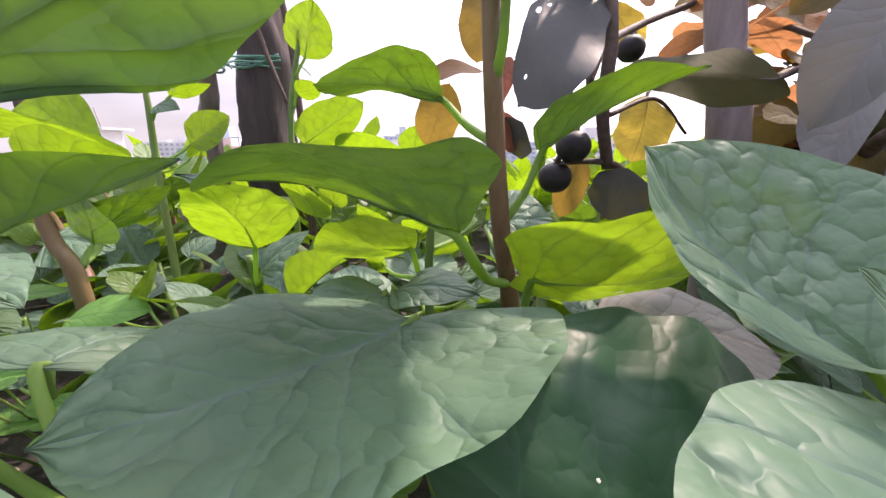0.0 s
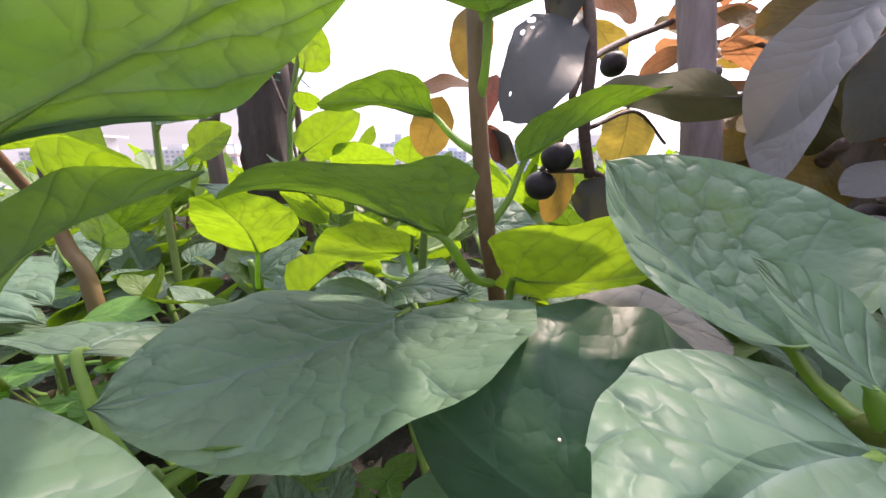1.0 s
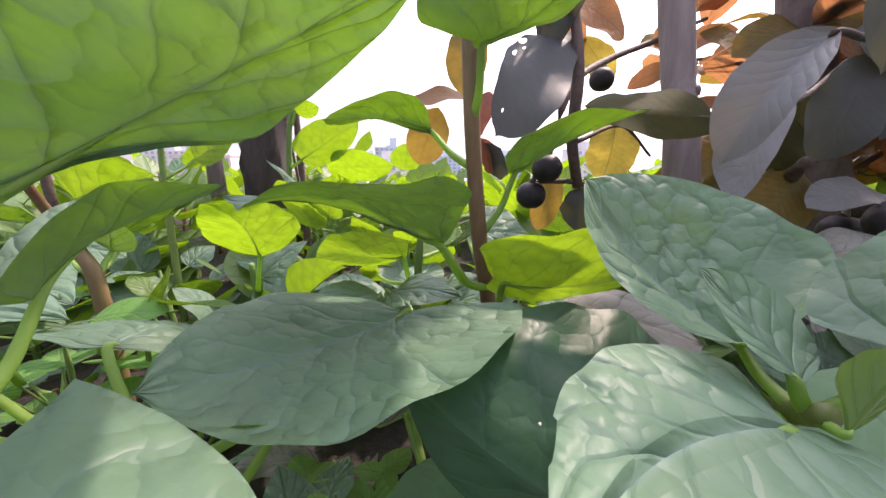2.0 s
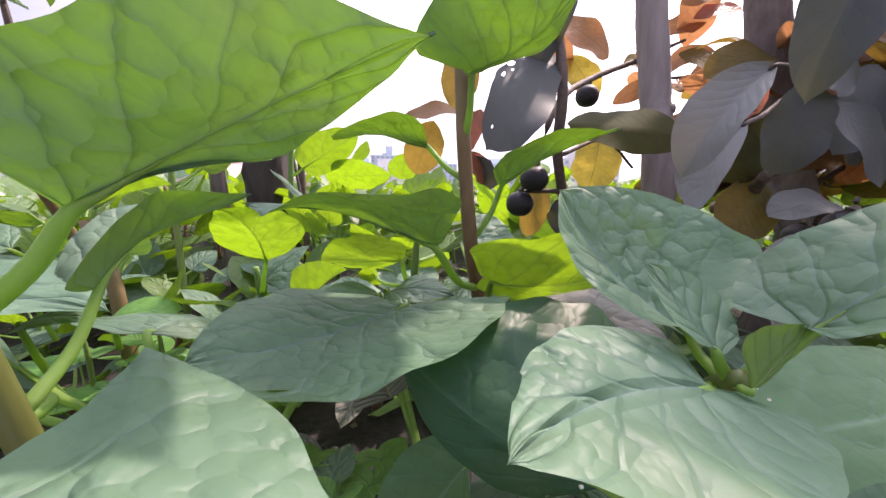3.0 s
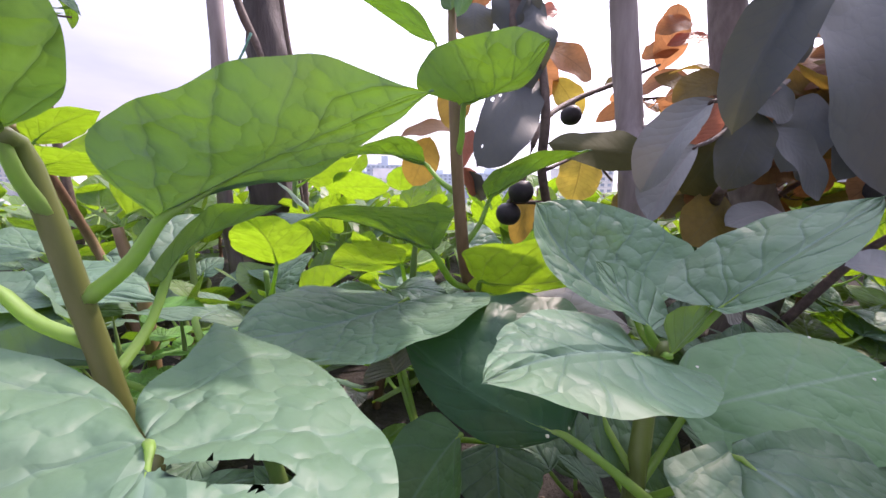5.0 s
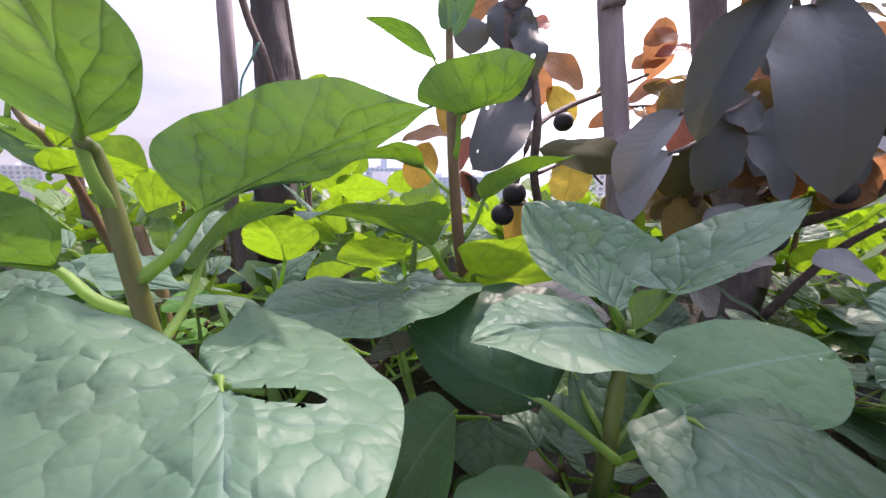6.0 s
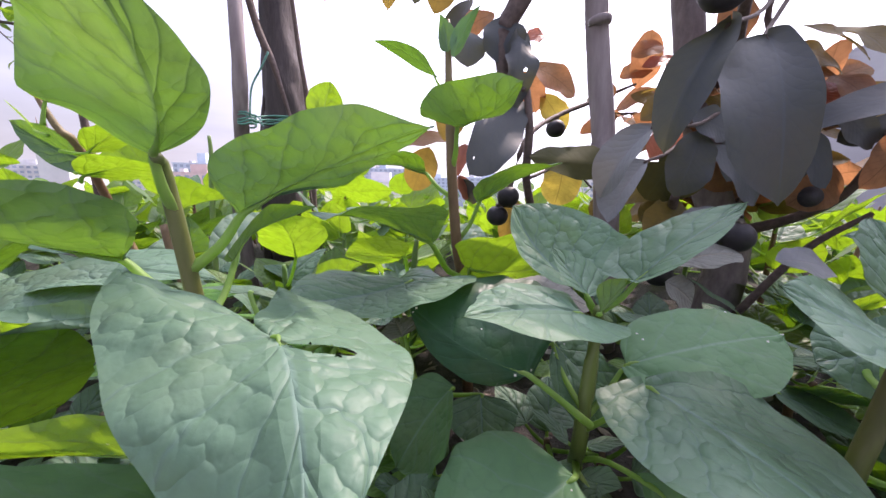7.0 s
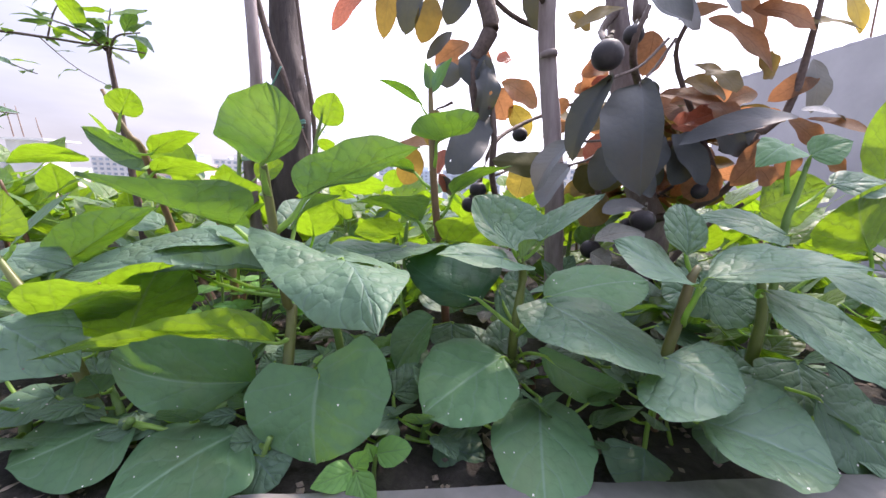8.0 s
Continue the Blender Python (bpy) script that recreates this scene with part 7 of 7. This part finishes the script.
def weed(at, seed, height, label):
    """A weed with thin stalks, each with three small leaflets, and a seed spike."""
    rng = random.Random(seed)
    root = thing("weed", (at[0], at[1], 0), label, "weed", "weeds between the plants")
    foot = Vector((at[0], at[1], -0.008))
    for i in range(9):
        az = rng.uniform(0, 6.28)
        out = Vector((math.cos(az), math.sin(az), 0))
        tip = foot + out * rng.uniform(0.02, 0.07) + Vector((0, 0, height * rng.uniform(0.6, 1.0)))
        rod("stalk", [foot, foot.lerp(tip, 0.6) - out * 0.008, tip], [0.0014, 0.001], STEM_GREEN, root, count=6, sides=5)
        for k in range(3):
            a = az + k * 2.1
            o = Vector((math.cos(a), math.sin(a), rng.uniform(-0.15, 0.25)))
            size = rng.uniform(0.022, 0.036)
            leaf(root, tip, tip + o * size, (rng.uniform(-0.2, 0.2), rng.uniform(-0.3, 0.2), 1), size * 0.75, WEED, seed=seed * 50 + i * 3 + k, shape="round", cup=0.1, nu=10, nv=4)
    spike = foot + Vector((0.01, 0.0, height * 1.35))
    rod("seed_spike", [foot, foot.lerp(spike, 0.6) + Vector((0.004, 0, 0)), spike], [0.0012, 0.0022, 0.0008], STEM_GREEN, root, "pale green seed spike", count=24, sides=6, rough=0.9, seed=seed)


for x, y, h, s in ((-0.30, 0.30, 0.13, 2), (-0.36, 0.28, 0.13, 3), (-0.08, 0.20, 0.05, 5), (-0.04, 0.17, 0.05, 6), (-0.17, 0.30, 0.10, 7)):
    weed((x, y), s, h, "small pale weed with round leaflets on thin stalks")


def litter():
    """Crumbs of soil, twigs and dead leaf scraps lying on the bed."""
    rng = random.Random(5)
    verts, faces = [], []
    for i in range(1500):
        x, y = rng.uniform(-0.9, 1.0), -0.06 + 1.1 * rng.random() ** 1.4
        r = rng.uniform(0.0015, 0.006)
        z = -0.004 + r * 0.3
        stretch = rng.choice((1, 1, 1, 3.5))
        a = rng.uniform(0, 6.28)
        n0 = len(verts)
        for dx, dy, dz in ((1, 0, 0), (0, 1, 0), (-1, 0, 0), (0, -1, 0), (0, 0, 0.9), (0, 0, -0.9)):
            px, py = dx * r * stretch, dy * r * rng.uniform(0.7, 1.2)
            verts.append((x + px * math.cos(a) - py * math.sin(a), y + px * math.sin(a) + py * math.cos(a), z + dz * r * 0.7))
        for f in ((0, 1, 4), (1, 2, 4), (2, 3, 4), (3, 0, 4), (1, 0, 5), (2, 1, 5), (3, 2, 5), (0, 3, 5)):
            faces.append(tuple(n0 + k for k in f))
    ob = new("soil_litter", mesh_from("soil_litter", verts, faces, LITTER, smooth=False))
    tagged(ob, "crumbs of earth, twigs and dry scraps on the soil", "litter", kind="stuff")


LITTER = plain_material("litter", (0.05, 0.04, 0.03), (0.26, 0.21, 0.17), 40, 0.9, 0.4, 0.002, (0.12, 0.09, 0.06), 15, 0.5)
litter()


def dead_leaves():
    rng = random.Random(8)
    for i in range(26):
        x, y = rng.uniform(-0.35, 0.75), rng.uniform(0.12, 0.6)
        a = rng.uniform(0, 6.28)
        size = rng.uniform(0.04, 0.085)
        at = Vector((x, y, 0.016 + rng.uniform(0, 0.012)))
        root = thing("dead_leaf", at, "curled grey-brown dead leaf lying on the soil", "dead leaf", "dead leaves")
        leaf(root, at, at + Vector((math.cos(a), math.sin(a), rng.uniform(-0.05, 0.1))) * size, (rng.uniform(-0.3, 0.3), rng.uniform(-0.3, 0.3), 1), size * 0.5, DRY, name="blade", seed=300 + i, shape="tree", cup=rng.uniform(0.2, 0.7), bend=rng.uniform(-0.1, 0.15), ripple=0.12, nu=14, nv=5)


dead_leaves()


def shrub_leaves(root, points, radius, seed, count, size):
    """A twig with small pointed leaves set along it."""
    rng = random.Random(seed)
    rod("twig", points, [radius * 0.7, radius * 0.55, radius * 0.3], TWIG, root, count=12, sides=6, rough=0.2, seed=seed)
    path = spline(points, 30)
    for k in range(count):
        p = path[min(29, int(4 + 25 * (k + rng.random()) / count))]
        a = rng.uniform(0, 6.28)
        o = Vector((math.cos(a), math.sin(a) * 0.6, rng.uniform(-0.7, 0.5))).normalized()
        length = size * rng.uniform(0.6, 1.2)
        b = p + o * 0.008
        leaf(root, b, b + o * length, (rng.uniform(-0.5, 0.5), rng.uniform(-0.8, 0.2), 0.8), length * rng.uniform(0.36, 0.5), VINE_YOUNG if rng.random() < 0.45 else VINE,
             p, 0.0012, seed=seed * 97 + k, shape=rng.choice(("taper", "vine", "round")), cup=rng.uniform(0, 0.4), bend=rng.uniform(-0.05, 0.2), ripple=0.12, nu=10, nv=4)


shrub = thing("shrub", (-0.80, 0.70, 0), "leggy shrub with sparse small dark green leaves", "shrub")
rod("stem", [(-0.80, 0.70, -0.01), (-0.81, 0.70, 0.3), (-0.825, 0.70, 0.55), (-0.83, 0.70, 0.64)], [0.010, 0.009, 0.007, 0.004], TWIG, shrub, count=14, sides=8)
for pts, r, seed, count, size in (
        (((-0.83, 0.70, 0.62), (-0.87, 0.68, 0.66), (-0.93, 0.67, 0.68)), 0.005, 1, 9, 0.085),
        (((-0.83, 0.70, 0.60), (-0.79, 0.68, 0.65), (-0.72, 0.67, 0.66)), 0.005, 2, 8, 0.085),
        (((-0.83, 0.70, 0.63), (-0.82, 0.70, 0.68), (-0.80, 0.69, 0.72)), 0.004, 3, 7, 0.07),
        (((-1.35, 0.72, 0.68), (-1.05, 0.70, 0.655), (-0.72, 0.68, 0.615)), 0.006, 4, 10, 0.055),
        (((-0.98, 0.70, 0.64), (-0.95, 0.70, 0.71), (-0.90, 0.70, 0.77)), 0.003, 5, 5, 0.05),
        (((-1.35, 0.66, 0.56), (-1.15, 0.66, 0.60), (-0.98, 0.66, 0.55)), 0.004, 6, 12, 0.075),
        (((-1.00, 0.70, 0.65), (-0.90, 0.69, 0.57), (-0.76, 0.69, 0.50)), 0.002, 7, 3, 0.05),
        (((-1.30, 0.72, 0.90), (-1.05, 0.70, 0.87), (-0.66, 0.68, 0.84)), 0.004, 8, 16, 0.07),
        (((-1.35, 0.70, 0.42), (-1.2, 0.68, 0.46), (-1.05, 0.66, 0.45)), 0.004, 9, 10, 0.08)):
    shrub_leaves(shrub, pts, r, seed, count, size)


def speck_mesh(material):
    rim = [(math.cos(k / 7 * 2 * math.pi), math.sin(k / 7 * 2 * math.pi), -0.5) for k in range(7)]
    return mesh_from("speck", rim + [(0, 0, 0.5)], [(k, (k + 1) % 7, 7) for k in range(7)], material)


PALE_SPECK, RUSTY_SPECK = speck_mesh(SPOT), speck_mesh(RUSTY)


def specks(owner, count, seed, me, size):
    """Droplets and scale specks sitting on a leaf."""
    rng = random.Random(seed)
    polys = [p for p in owner.data.polygons if p.area > 1e-7]
    for i in range(count):
        p = rng.choice(polys)
        normal = p.normal if p.normal.z > 0 else -p.normal
        r = size * rng.uniform(0.6, 1.3)
        turn = normal.to_track_quat("Z", "Y").to_matrix().to_4x4()
        speck = new("speck", me)
        speck.parent = owner
        speck.matrix_local = Matrix.Translation(p.center + normal * r * 0.35) @ turn @ Matrix.Scale(r, 4)


for owner in list(vine_a.children) + list(vine_c.children) + list(vine_f.children) + list(vine_i.children):
    if owner.name.startswith("leaf") and owner.data.polygons[0].center.z < 0.17:
        specks(owner, 7, len(owner.data.polygons) + int(owner.data.vertices[0].co.x * 1e4), PALE_SPECK, 0.0012)
for owner in list(vine_b.children):
    if owner.name.startswith("leaf"):
        specks(owner, 3, 4 + int(owner.data.vertices[0].co.x * 1e4), RUSTY_SPECK, 0.0015)
